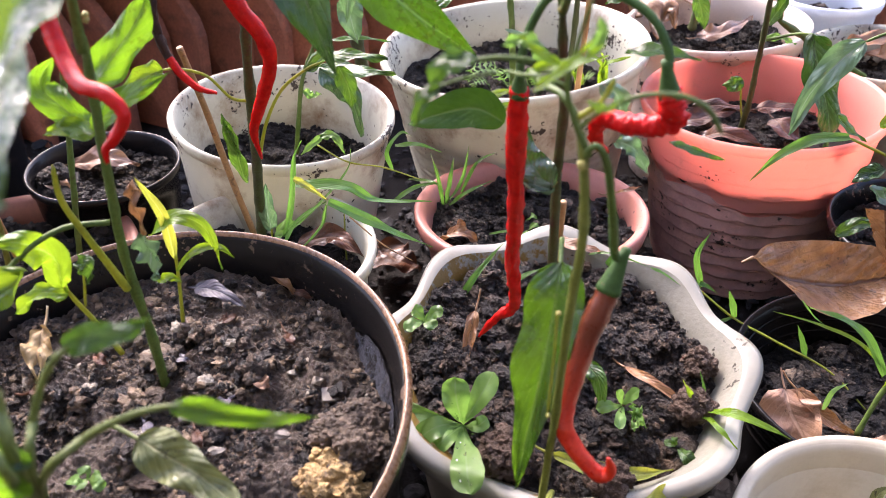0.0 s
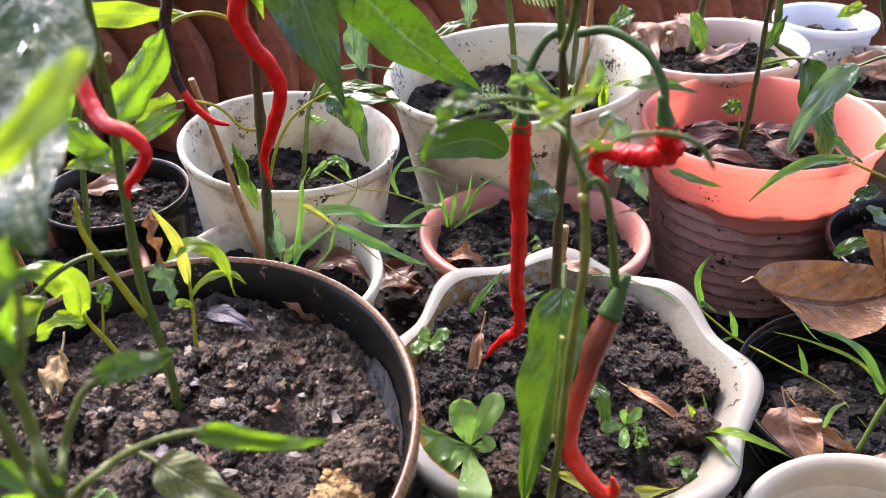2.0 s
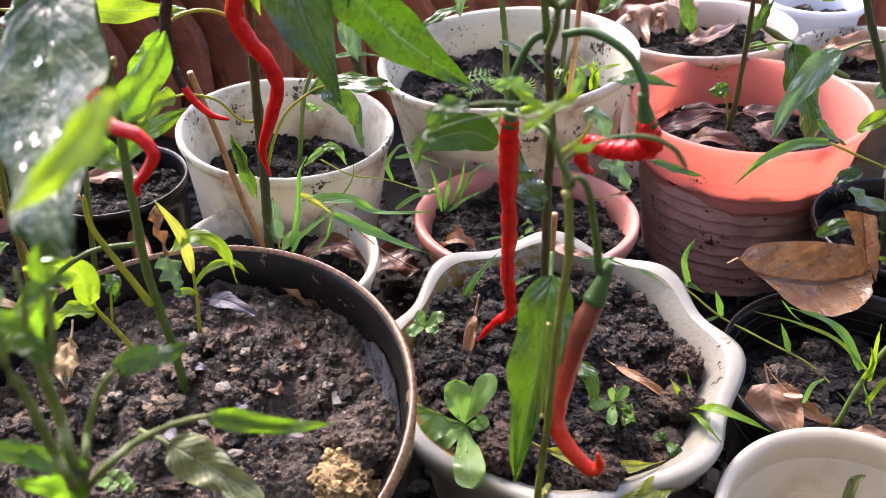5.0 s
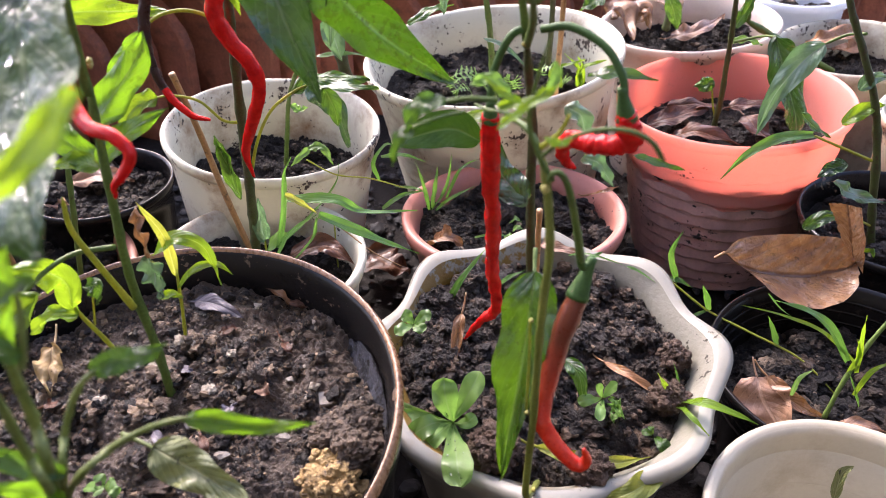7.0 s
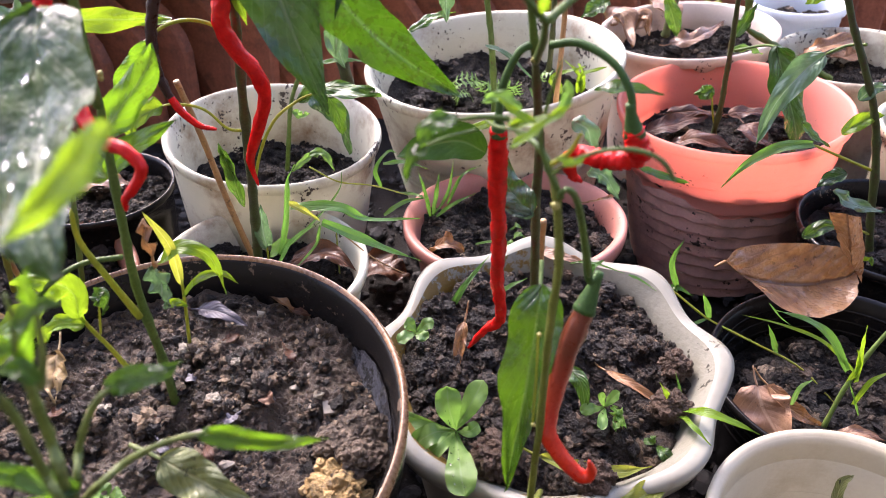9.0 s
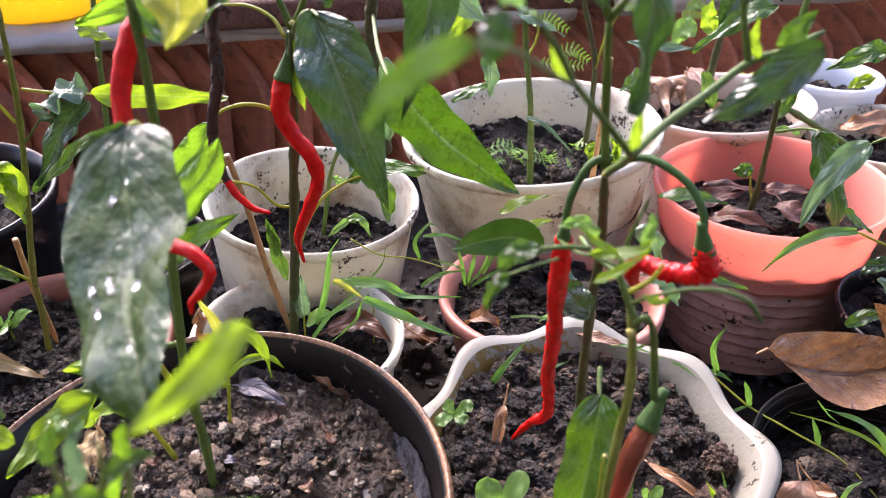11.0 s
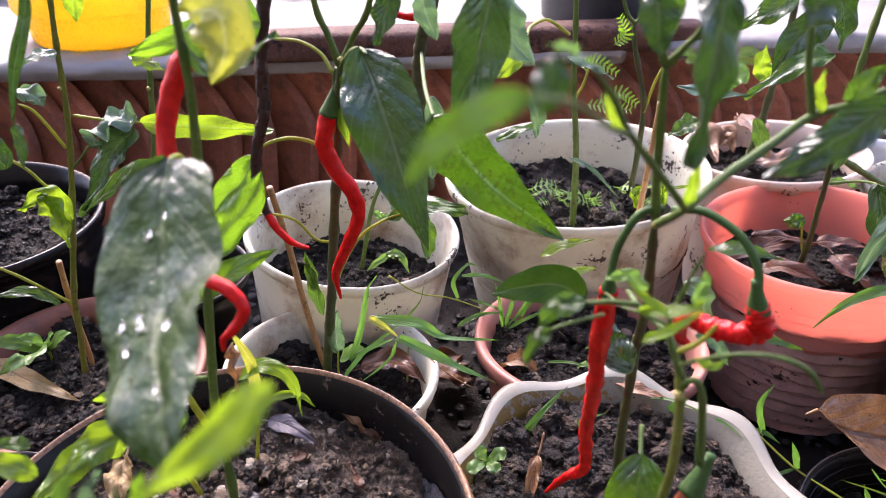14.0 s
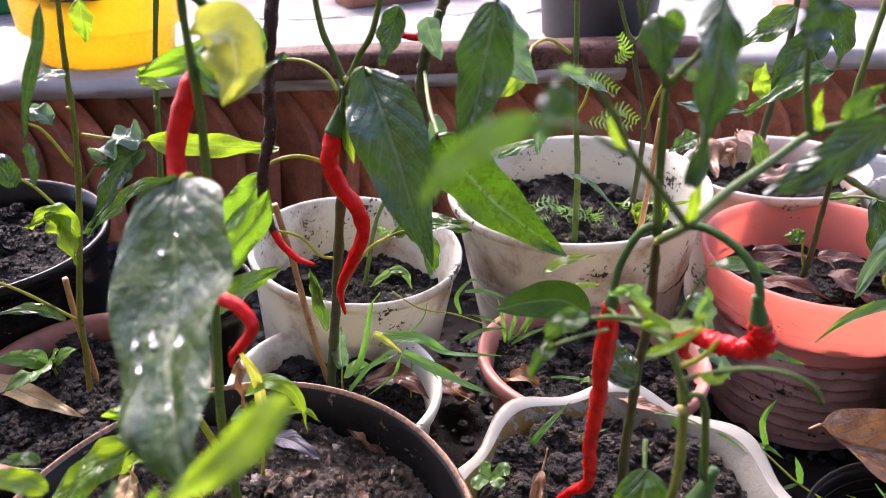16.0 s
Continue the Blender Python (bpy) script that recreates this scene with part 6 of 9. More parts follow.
p = thing("bamboo_stick", (0.070, 0.300, 0.130), "short tan cane stuck in the scalloped pot", "stick")
stem("cane", [(0.0617, 0.2900, 0.2305), (0.0619, 0.2930, 0.2092), (0.0625, 0.2970, 0.1734)], 0.0018, 0.0018, CANE, p, lumpy=0.08)

p = thing("bamboo_stick", (0.100, 0.570, 0.130), "slim cane standing in the wide white pot", "stick")
stem("cane", [(0.1078, 0.5500, 0.2662), (0.1080, 0.5600, 0.2095), (0.1067, 0.5700, 0.1416)], 0.0024, 0.0028, CANE, p, lumpy=0.08)

p = thing("chili_plant", (0.250, 0.575, 0.120), "young chili plant in the coral pot", "chili plant")
stem("stem", [(0.2437, 0.5720, 0.1174), (0.2418, 0.5600, 0.1545), (0.2366, 0.5480, 0.1889), (0.2310, 0.5350, 0.2209), (0.2258, 0.5250, 0.2494), (0.2202, 0.5100, 0.2881)], 0.0028, 0.0019, STEM_DARK, p)
leaf([(0.2324, 0.5600, 0.1746), (0.2268, 0.5600, 0.1699), (0.2179, 0.5600, 0.1693)], 0.0128, (0, -0.8, 0.5), LEAF, p, 0.3, 0.1)
stem("petiole", [(0.2464, 0.5700, 0.1263), (0.2385, 0.5650, 0.1473), (0.2323, 0.5600, 0.1697)], 0.0010, 0.0009, STEM_LIME, p)
leaf([(0.2320, 0.5400, 0.2125), (0.2443, 0.5400, 0.2142), (0.2580, 0.5400, 0.2093)], 0.0059, (0, -0.5, 0.8), LEAF_PALE, p, 0.3, 0.1)
leaf([(0.2342, 0.5400, 0.2233), (0.2402, 0.5400, 0.2358), (0.2459, 0.5400, 0.2479)], 0.0091, (0, -0.5, 0.8), LEAF, p, 0.3, 0.1)

p = thing("chili_plant", (0.335, 0.470, 0.000), "chili plant with drooping wet leaves in a black pot", "chili plant")
stem("stem", [(0.3421, 0.4400, 0.0224), (0.3335, 0.4400, 0.0677), (0.3198, 0.4400, 0.1193), (0.3072, 0.4400, 0.1744), (0.2960, 0.4400, 0.2078), (0.2806, 0.4400, 0.2390), (0.2649, 0.4400, 0.2681), (0.2498, 0.4400, 0.3016)], 0.0036, 0.0023, STEM_DARK, p)
stem("stem", [(0.3350, 0.4700, 0.0000), (0.3421, 0.4400, 0.0224)], 0.003, 0.0026, STEM_DARK, p)
stem("petiole", [(0.2778, 0.4400, 0.2536), (0.2716, 0.4500, 0.2495), (0.2614, 0.4550, 0.2421)], 0.0012, 0.0011, STEM, p)
leaf([(0.2614, 0.4550, 0.2421), (0.2498, 0.4550, 0.2305), (0.2357, 0.4530, 0.2083), (0.2281, 0.4500, 0.1818)], 0.0173, (-0.3, -0.7, 0.6), LEAF_GREY, p, 0.3, 0.05, label="wet grey-green drooping leaf")
leaf([(0.2495, 0.5000, 0.2309), (0.2586, 0.5000, 0.2078), (0.2738, 0.5000, 0.1765), (0.2812, 0.5000, 0.1444)], 0.0242, (0.1, -0.9, 0.3), LEAF_DARK, p, 0.2, 0.05)
stem("petiole", [(0.2343, 0.5350, 0.2143), (0.2461, 0.5200, 0.2237), (0.2495, 0.5000, 0.2309)], 0.0013, 0.0010, STEM, p)
leaf([(0.2624, 0.4400, 0.1847), (0.2387, 0.4370, 0.1851), (0.2173, 0.4340, 0.1748), (0.2020, 0.4300, 0.1590)], 0.0083, (0, -0.6, 0.8), GRASS, p, 0.3, 0.04, shape="grass")
stem("petiole", [(0.3070, 0.4400, 0.1636), (0.2838, 0.4400, 0.1745), (0.2624, 0.4400, 0.1847)], 0.0012, 0.0011, STEM_LIME, p)
leaf([(0.2610, 0.4600, 0.1916), (0.2713, 0.4600, 0.1805), (0.2854, 0.4600, 0.1712)], 0.0078, (0, -0.6, 0.8), LEAF, p, 0.3, 0.04)
leaf([(0.2850, 0.4300, 0.1679), (0.2748, 0.4300, 0.1640), (0.2669, 0.4300, 0.1577)], 0.0099, (0, -0.6, 0.8), LEAF_DARK, p, 0.3, 0.06)
leaf([(0.2734, 0.4200, 0.1603), (0.2894, 0.4200, 0.1495), (0.3136, 0.4200, 0.1418)], 0.0114, (0, -0.6, 0.8), LEAF_GREY, p, 0.3, 0.06)
leaf([(0.2507, 0.4000, 0.1371), (0.2634, 0.4000, 0.1455), (0.2801, 0.4000, 0.1448)], 0.0096, (0, -0.6, 0.8), LEAF, p, 0.3, 0.06)
stem("petiole", [(0.2801, 0.4000, 0.1448), (0.3036, 0.4200, 0.1260), (0.3215, 0.4400, 0.1094)], 0.0009, 0.0010, STEM_LIME, p)
leaf([(0.2790, 0.4400, 0.1923), (0.2911, 0.4400, 0.2020), (0.3039, 0.4400, 0.2055)], 0.0096, (0, -0.6, 0.8), LEAF_LIME, p, 0.3, 0.06)
leaf([(0.2835, 0.4400, 0.2162), (0.2903, 0.4400, 0.2236), (0.3023, 0.4400, 0.2251)], 0.0094, (0, -0.6, 0.8), LEAF_GREY, p, 0.3, 0.06)
leaf([(0.3159, 0.4200, 0.1039), (0.3127, 0.4200, 0.0941), (0.3207, 0.4200, 0.0732)], 0.0089, (0, -0.6, 0.8), LEAF_LIME, p, 0.3, 0.06)

p = thing("chili_plant", (-0.105, 0.515, 0.125), "thin young chili plant in the off-white pot", "chili plant")
stem("stem", [(-0.1109, 0.5150, 0.1350), (-0.1051, 0.5100, 0.1633), (-0.0972, 0.5050, 0.1979), (-0.0849, 0.5000, 0.2255), (-0.0761, 0.4900, 0.2493)], 0.0022, 0.0015, STEM, p)
leaf([(-0.0813, 0.4900, 0.2127), (-0.0696, 0.4850, 0.2059), (-0.0587, 0.4820, 0.1938), (-0.0542, 0.4800, 0.1666)], 0.0177, (-0.1, -0.9, 0.4), LEAF_DARK, p, 0.2, 0.05)
leaf([(-0.0790, 0.4800, 0.2190), (-0.0620, 0.4700, 0.2206), (-0.0455, 0.4600, 0.2223), (-0.0262, 0.4550, 0.2238)], 0.0113, (0, -0.4, 0.9), LEAF, p, 0.2, 0.05)
leaf([(-0.0724, 0.5000, 0.2292), (-0.0523, 0.5000, 0.2305), (-0.0327, 0.5000, 0.2276)], 0.0048, (0, -0.4, 0.9), GRASS, p, 0.2, 0.05, shape="grass")
leaf([(-0.0491, 0.4500, 0.2770), (-0.0508, 0.4500, 0.2628), (-0.0475, 0.4500, 0.2450)], 0.0162, (0.2, -0.9, 0.3), LEAF_GREY, p, 0.2, 0.06)
leaf([(-0.0896, 0.5050, 0.1546), (-0.0784, 0.5030, 0.1552), (-0.0710, 0.5000, 0.1418)], 0.0078, (0, -0.6, 0.8), LEAF_PALE, p, 0.3, 0.08)
leaf([(-0.0828, 0.5050, 0.1563), (-0.0944, 0.5030, 0.1495), (-0.1039, 0.5000, 0.1417)], 0.0061, (0, -0.6, 0.8), LEAF_PALE, p, 0.3, 0.08)
leaf([(-0.0970, 0.5050, 0.1911), (-0.0914, 0.5050, 0.1864), (-0.0848, 0.5050, 0.1884)], 0.0067, (0, -0.6, 0.8), LEAF_PALE, p, 0.3, 0.08)

p = thing("chili_plant", (0.060, 0.600, 0.130), "slim chili plant among weeds in the wide white pot", "chili plant")
stem("stem", [(0.0588, 0.6000, 0.1335), (0.0572, 0.5950, 0.1764), (0.0540, 0.5900, 0.2186), (0.0478, 0.5850, 0.2665), (0.0452, 0.5800, 0.3104), (0.0396, 0.5750, 0.3835)], 0.0034, 0.0021, STEM, p)
stem("stem", [(0.1061, 0.6100, 0.1715), (0.1069, 0.6050, 0.2146), (0.1048, 0.6000, 0.2497), (0.0927, 0.5950, 0.2910), (0.0880, 0.5900, 0.3131)], 0.0029, 0.0021, STEM_DARK, p)
stem("branch", [(0.0880, 0.5900, 0.3131), (0.0804, 0.5900, 0.3251), (0.0620, 0.5900, 0.3820)], 0.0017, 0.0016, STEM, p)
stem("branch", [(0.0883, 0.5900, 0.3111), (0.0946, 0.5900, 0.3254), (0.0966, 0.5900, 0.3824)], 0.0017, 0.0016, STEM, p)
stem("branch", [(0.1060, 0.6000, 0.2405), (0.1122, 0.6000, 0.2682), (0.1203, 0.6000, 0.2860)], 0.0013, 0.0013, STEM_LIME, p)
stem("branch", [(0.0500, 0.5900, 0.2537), (0.0555, 0.5900, 0.2651), (0.0585, 0.5900, 0.2785)], 0.0013, 0.0011, STEM_LIME, p)
frond([(0.0670, 0.5850, 0.2537), (0.0831, 0.5830, 0.2616), (0.0964, 0.5800, 0.2541)], 0.0146, (0, -0.7, 0.7), LEAF_FRESH, p)
frond([(0.0586, 0.5850, 0.2511), (0.0758, 0.5830, 0.2501), (0.0927, 0.5800, 0.2495)], 0.0148, (0, -0.7, 0.7), LEAF_FRESH, p)
frond([(0.0517, 0.5850, 0.2798), (0.0636, 0.5830, 0.2850), (0.0788, 0.5800, 0.2778)], 0.0144, (0, -0.7, 0.7), LEAF_FRESH, p)
frond([(0.0749, 0.5850, 0.2975), (0.0819, 0.5830, 0.3065), (0.0760, 0.5800, 0.3192)], 0.0141, (0, -0.7, 0.7), LEAF_FRESH, p)
leaf([(0.0385, 0.5600, 0.2951), (0.0574, 0.5600, 0.2874), (0.0744, 0.5600, 0.2796)], 0.0082, (0, -0.5, 0.85), LEAF_GREY, p, 0.3, 0.06)
leaf([(0.0142, 0.5000, 0.2851), (0.0189, 0.5000, 0.2696), (0.0179, 0.5000, 0.2554)], 0.0114, (0.2, -0.9, 0.3), LEAF_GREY, p, 0.2, 0.06)
leaf([(-0.0095, 0.5500, 0.2322), (0.0070, 0.5500, 0.2410), (0.0255, 0.5500, 0.2461)], 0.0093, (0, -0.5, 0.85), LEAF, p, 0.2, 0.05)
leaf([(0.0248, 0.4500, 0.1916), (0.0389, 0.4500, 0.2010), (0.0586, 0.4500, 0.2063)], 0.0074, (0, -0.5, 0.85), LEAF_LIME, p, 0.2, 0.05)
leaf([(0.0490, 0.5800, 0.2080), (0.0665, 0.5700, 0.2033), (0.0899, 0.5600, 0.1821)], 0.0045, (0, -0.5, 0.85), LEAF_GREY, p, 0.2, 0.05)

p = thing("chili_plant", (-0.265, 0.395, 0.100), "chili plant with glossy leaves in the terracotta bowl", "chili plant")
stem("stem", [(-0.2821, 0.3950, 0.1152), (-0.2745, 0.3900, 0.1481), (-0.2666, 0.3850, 0.1873), (-0.2504, 0.3780, 0.2398), (-0.2369, 0.3720, 0.2853), (-0.2278, 0.3660, 0.3194), (-0.2216, 0.3600, 0.3473), (-0.2149, 0.3550, 0.3774), (-0.2067, 0.3500, 0.4068)], 0.0025, 0.0013, STEM_SUNLIT, p)
stem("stem", [(-0.2151, 0.4200, 0.2582), (-0.2091, 0.4200, 0.3014), (-0.2034, 0.4200, 0.3407), (-0.1909, 0.4200, 0.3988)], 0.0021, 0.0015, STEM, p)
stem("stem", [(-0.2450, 0.4100, 0.1000), (-0.2151, 0.4200, 0.2582)], 0.0022, 0.0022, STEM, p)
part("node", ball(bmesh.new(), (-0.2254, 0.3600, 0.3283), 0.0010, 10, 0.6), NODE, stem.last)
part("node", ball(bmesh.new(), (-0.2071, 0.4150, 0.3109), 0.0012, 5, 0.6), NODE, stem.last)
stem("petiole", [(-0.2264, 0.3680, 0.3112), (-0.2104, 0.3660, 0.3103), (-0.1884, 0.3640, 0.3103)], 0.0010, 0.0009, STEM_LIME, p)
leaf([(-0.1884, 0.3640, 0.3103), (-0.1668, 0.3620, 0.3103), (-0.1425, 0.3600, 0.3107), (-0.1174, 0.3580, 0.3106)], 0.0141, (0, -0.97, 0.2), LEAF_LIME, p, 0.15, 0.05)
stem("petiole", [(-0.2380, 0.3730, 0.2782), (-0.2253, 0.3680, 0.2907), (-0.2143, 0.3640, 0.3023), (-0.2089, 0.3620, 0.3079)], 0.0009, 0.0007, STEM, p)
leaf([(-0.1896, 0.3620, 0.3146), (-0.2011, 0.3600, 0.3119), (-0.2103, 0.3580, 0.3063), (-0.2135, 0.3560, 0.2987)], 0.0230, (0, -0.2, 0.98), LEAF_GREY, p, 0.15, 0.08)
leaf([(-0.1901, 0.3600, 0.3078), (-0.2015, 0.3580, 0.2990), (-0.2116, 0.3560, 0.2836), (-0.2256, 0.3550, 0.2620)], 0.0171, (-0.1, -0.9, 0.4), LEAF_DARK, p, 0.25, 0.05)
leaf([(-0.2329, 0.3600, 0.2556), (-0.2101, 0.3550, 0.2744), (-0.1917, 0.3520, 0.2894), (-0.1748, 0.3500, 0.2957)], 0.0098, (0, -0.6, 0.8), LEAF, p, 0.3, 0.05)
leaf([(-0.2450, 0.3700, 0.2480), (-0.2474, 0.3660, 0.2623), (-0.2542, 0.3640, 0.2664), (-0.2679, 0.3620, 0.2563)], 0.0123, (0, -0.7, 0.7), LEAF_LIME, p, 0.3, 0.08)
leaf([(-0.2549, 0.3640, 0.2663), (-0.2469, 0.3620, 0.2556), (-0.2429, 0.3600, 0.2355)], 0.0137, (0, -0.9, 0.3), LEAF_LIME, p, 0.3, 0.08)
stem("petiole", [(-0.2370, 0.3700, 0.2920), (-0.2377, 0.3600, 0.3091), (-0.2398, 0.3550, 0.3184), (-0.2428, 0.3500, 0.3230)], 0.0011, 0.0008, STEM_LIME, p)
leaf([(-0.2407, 0.3500, 0.3302), (-0.2314, 0.3480, 0.3283), (-0.2273, 0.3460, 0.3234)], 0.0126, (0, -0.5, 0.85), LEAF_GREY, p, 0.2, 0.08)
stem("petiole", [(-0.2480, 0.3760, 0.2555), (-0.2544, 0.3700, 0.2686), (-0.2601, 0.3660, 0.2803), (-0.2676, 0.3600, 0.2908)], 0.0011, 0.0009, STEM_LIME, p)
leaf([(-0.2669, 0.3600, 0.2827), (-0.2709, 0.3580, 0.2963), (-0.2808, 0.3560, 0.2998)], 0.0147, (0, -0.6, 0.8), LEAF_DARK, p, 0.2, 0.06)
stem("petiole", [(-0.2710, 0.3870, 0.1772), (-0.2810, 0.3800, 0.1918), (-0.2901, 0.3720, 0.2065), (-0.3007, 0.3660, 0.2175)], 0.0013, 0.0010, STEM_LIME, p)
leaf([(-0.2745, 0.3800, 0.1817), (-0.2824, 0.3760, 0.1914), (-0.2937, 0.3720, 0.1942), (-0.3119, 0.3660, 0.1929)], 0.0089, (0, -0.4, 0.9), LEAF, p, 0.2, 0.06)
leaf([(-0.1501, 0.2400, 0.4045), (-0.1536, 0.2380, 0.3914), (-0.1603, 0.2360, 0.3757), (-0.1650, 0.2340, 0.3572)], 0.0043, (0.3, -0.9, 0.3), LEAF_DARK, p, 0.25, 0.08)
leaf([(-0.1648, 0.2360, 0.3584), (-0.1645, 0.2350, 0.3508), (-0.1652, 0.2340, 0.3430)], 0.0042, (0.3, -0.9, 0.3), LEAF_DARK, p, 0.4, 0.12)
leaf([(-0.2012, 0.3500, 0.3835), (-0.2016, 0.3500, 0.3737), (-0.2021, 0.3500, 0.3641)], 0.0103, (0.2, -0.9, 0.3), LEAF_LIME, p, 0.2, 0.06)
leaf([(-0.2054, 0.4000, 0.3367), (-0.1987, 0.4000, 0.3308), (-0.1886, 0.4000, 0.3264)], 0.0110, (0, -0.5, 0.85), LEAF_LIME, p, 0.2, 0.06)
leaf([(-0.2154, 0.3500, 0.3496), (-0.2240, 0.3450, 0.3487), (-0.2323, 0.3400, 0.3432)], 0.0079, (0, -0.3, 0.95), LEAF_GREY, p, 0.2, 0.06)

p = thing("bamboo_stick", (-0.260, 0.400, 0.100), "short tan stick tied in the terracotta bowl", "stick")
stem("cane", [(-0.2707, 0.3850, 0.2097), (-0.2757, 0.3920, 0.1735), (-0.2783, 0.4000, 0.1164)], 0.0021, 0.0023, CANE, p, lumpy=0.08)

p = thing("chili_plant", (0.270, 0.740, 0.130), "chili plant with pointed leaves in the oval beige pot", "chili plant")
stem("stem", [(0.2412, 0.7400, 0.1504), (0.2437, 0.7350, 0.1851), (0.2457, 0.7300, 0.2315), (0.2473, 0.7250, 0.2746), (0.2430, 0.7200, 0.3690)], 0.0045, 0.0033, STEM_DARK, p)
leaf([(0.2664, 0.6800, 0.2935), (0.2488, 0.6800, 0.2907), (0.2348, 0.6800, 0.2714), (0.2261, 0.6800, 0.2466)], 0.0317, (-0.1, -0.9, 0.4), LEAF_DARK, p, 0.2, 0.05)
leaf([(0.2646, 0.6600, 0.2730), (0.2473, 0.6600, 0.2702), (0.2238, 0.6600, 0.2527), (0.1996, 0.6600, 0.2347)], 0.0209, (0, -0.5, 0.85), LEAF, p, 0.25, 0.05)
leaf([(0.1415, 0.6600, 0.2429), (0.1705, 0.6600, 0.2388), (0.2038, 0.6600, 0.2373)], 0.0126, (0, -0.4, 0.9), LEAF_GREY, p, 0.25, 0.05)
leaf([(0.2280, 0.7000, 0.2404), (0.2205, 0.7000, 0.2529), (0.2217, 0.7000, 0.2705)], 0.0180, (0, -0.9, 0.3), LEAF_LIME, p, 0.25, 0.05)
leaf([(0.2257, 0.7000, 0.2031), (0.2353, 0.7000, 0.1813), (0.2413, 0.7000, 0.1645)], 0.0148, (0, -0.9, 0.3), LEAF, p, 0.25, 0.05)
leaf([(0.2123, 0.7000, 0.2450), (0.1986, 0.7000, 0.2395), (0.1961, 0.7000, 0.2263)], 0.0203, (0, -0.6, 0.8), LEAF_PALE, p, 0.25, 0.05)
leaf([(0.1550, 0.6200, 0.2277), (0.1445, 0.6200, 0.2224), (0.1321, 0.6200, 0.2135)], 0.0186, (0, -0.5, 0.8), LEAF, p, 0.25, 0.05)
frond([(0.1516, 0.7400, 0.2500), (0.1606, 0.7400, 0.2524), (0.1714, 0.7400, 0.2495)], 0.0127, (0, -0.7, 0.7), LEAF_FRESH, p)
frond([(0.1632, 0.7400, 0.2423), (0.1722, 0.7400, 0.2447), (0.1831, 0.7400, 0.2418)], 0.0128, (0, -0.7, 0.7), LEAF_FRESH, p)
frond([(0.2072, 0.7400, 0.2435), (0.2161, 0.7400, 0.2459), (0.2270, 0.7400, 0.2430)], 0.0127, (0, -0.7, 0.7), LEAF_FRESH, p)
frond([(0.2036, 0.7400, 0.2353), (0.2125, 0.7400, 0.2377), (0.2234, 0.7400, 0.2348)], 0.0128, (0, -0.7, 0.7), LEAF_FRESH, p)
frond([(0.2108, 0.7400, 0.2516), (0.2196, 0.7400, 0.2540), (0.2304, 0.7400, 0.2511)], 0.0126, (0, -0.7, 0.7), LEAF_FRESH, p)

p = thing("chili_plant", (0.410, 0.680, 0.120), "leafy chili plant in the white pot by the sheet", "chili plant")
stem("stem", [(0.2738, 0.6200, 0.1999), (0.2701, 0.6200, 0.2483), (0.2709, 0.6200, 0.2932), (0.2777, 0.6200, 0.3811)], 0.0037, 0.0028, STEM, p)
stem("stem", [(0.3900, 0.6800, 0.1250), (0.2738, 0.6200, 0.1999)], 0.0035, 0.0033, STEM, p)
leaf([(0.2113, 0.6200, 0.3337), (0.1945, 0.6200, 0.3169), (0.1720, 0.6200, 0.3036)], 0.0214, (0, -0.6, 0.8), LEAF, p, 0.25, 0.05)
leaf([(0.2268, 0.6000, 0.3418), (0.2406, 0.6000, 0.3183), (0.2430, 0.6000, 0.2936)], 0.0206, (0, -0.9, 0.3), LEAF_DARK, p, 0.25, 0.05)
leaf([(0.3165, 0.5600, 0.2693), (0.2966, 0.5600, 0.2655), (0.2699, 0.5600, 0.2532)], 0.0170, (0, -0.6, 0.8), LEAF, p, 0.25, 0.08)
leaf([(0.3095, 0.5600, 0.2481), (0.2978, 0.5600, 0.2439), (0.2902, 0.5600, 0.2397)], 0.0096, (0, -0.6, 0.8), LEAF_LIME, p, 0.25, 0.08)
leaf([(0.3200, 0.5600, 0.2565), (0.3309, 0.5600, 0.2476), (0.3398, 0.5600, 0.2431)], 0.0095, (0, -0.6, 0.8), LEAF_LIME, p, 0.25, 0.08)

p = thing("weed", (0.016, 0.252, 0.128), "broad-leaved rosette weed in the scalloped pot", "weed")
back = leaf([(0.0168, 0.2469, 0.1320), (0.0139, 0.2467, 0.1480), (0.0130, 0.2531, 0.1580)], 0.0134, (0, -0.45, 0.9), LEAF_PALE, p, 0.15, 0.06, shape="spoon")
leaf([(0.0168, 0.2469, 0.1320), (0.0247, 0.2510, 0.1470), (0.0314, 0.2593, 0.1550)], 0.0113, (0, -0.45, 0.9), LEAF_PALE, p, 0.15, 0.06, shape="spoon")
leaf([(0.0168, 0.2469, 0.1320), (0.0054, 0.2362, 0.1430), (-0.0054, 0.2325, 0.1370)], 0.0110, (0, -0.45, 0.9), LEAF_PALE, p, 0.15, 0.06, shape="spoon")
leaf([(0.0168, 0.2469, 0.1320), (0.0094, 0.2323, 0.1400), (0.0009, 0.2287, 0.1330)], 0.0093, (0, -0.45, 0.9), LEAF_PALE, p, 0.15, 0.06, shape="spoon")
front = leaf([(0.0168, 0.2469, 0.1320), (0.0182, 0.2135, 0.1460), (0.0199, 0.1980, 0.1450)], 0.0151, (0, -0.45, 0.9), LEAF_PALE, p, 0.15, 0.06, shape="spoon")
leaf([(0.0168, 0.2469, 0.1320), (0.0234, 0.2413, 0.1380), (0.0283, 0.2441, 0.1400)], 0.0073, (0, -0.45, 0.9), LEAF_PALE, p, 0.15, 0.06, shape="spoon")
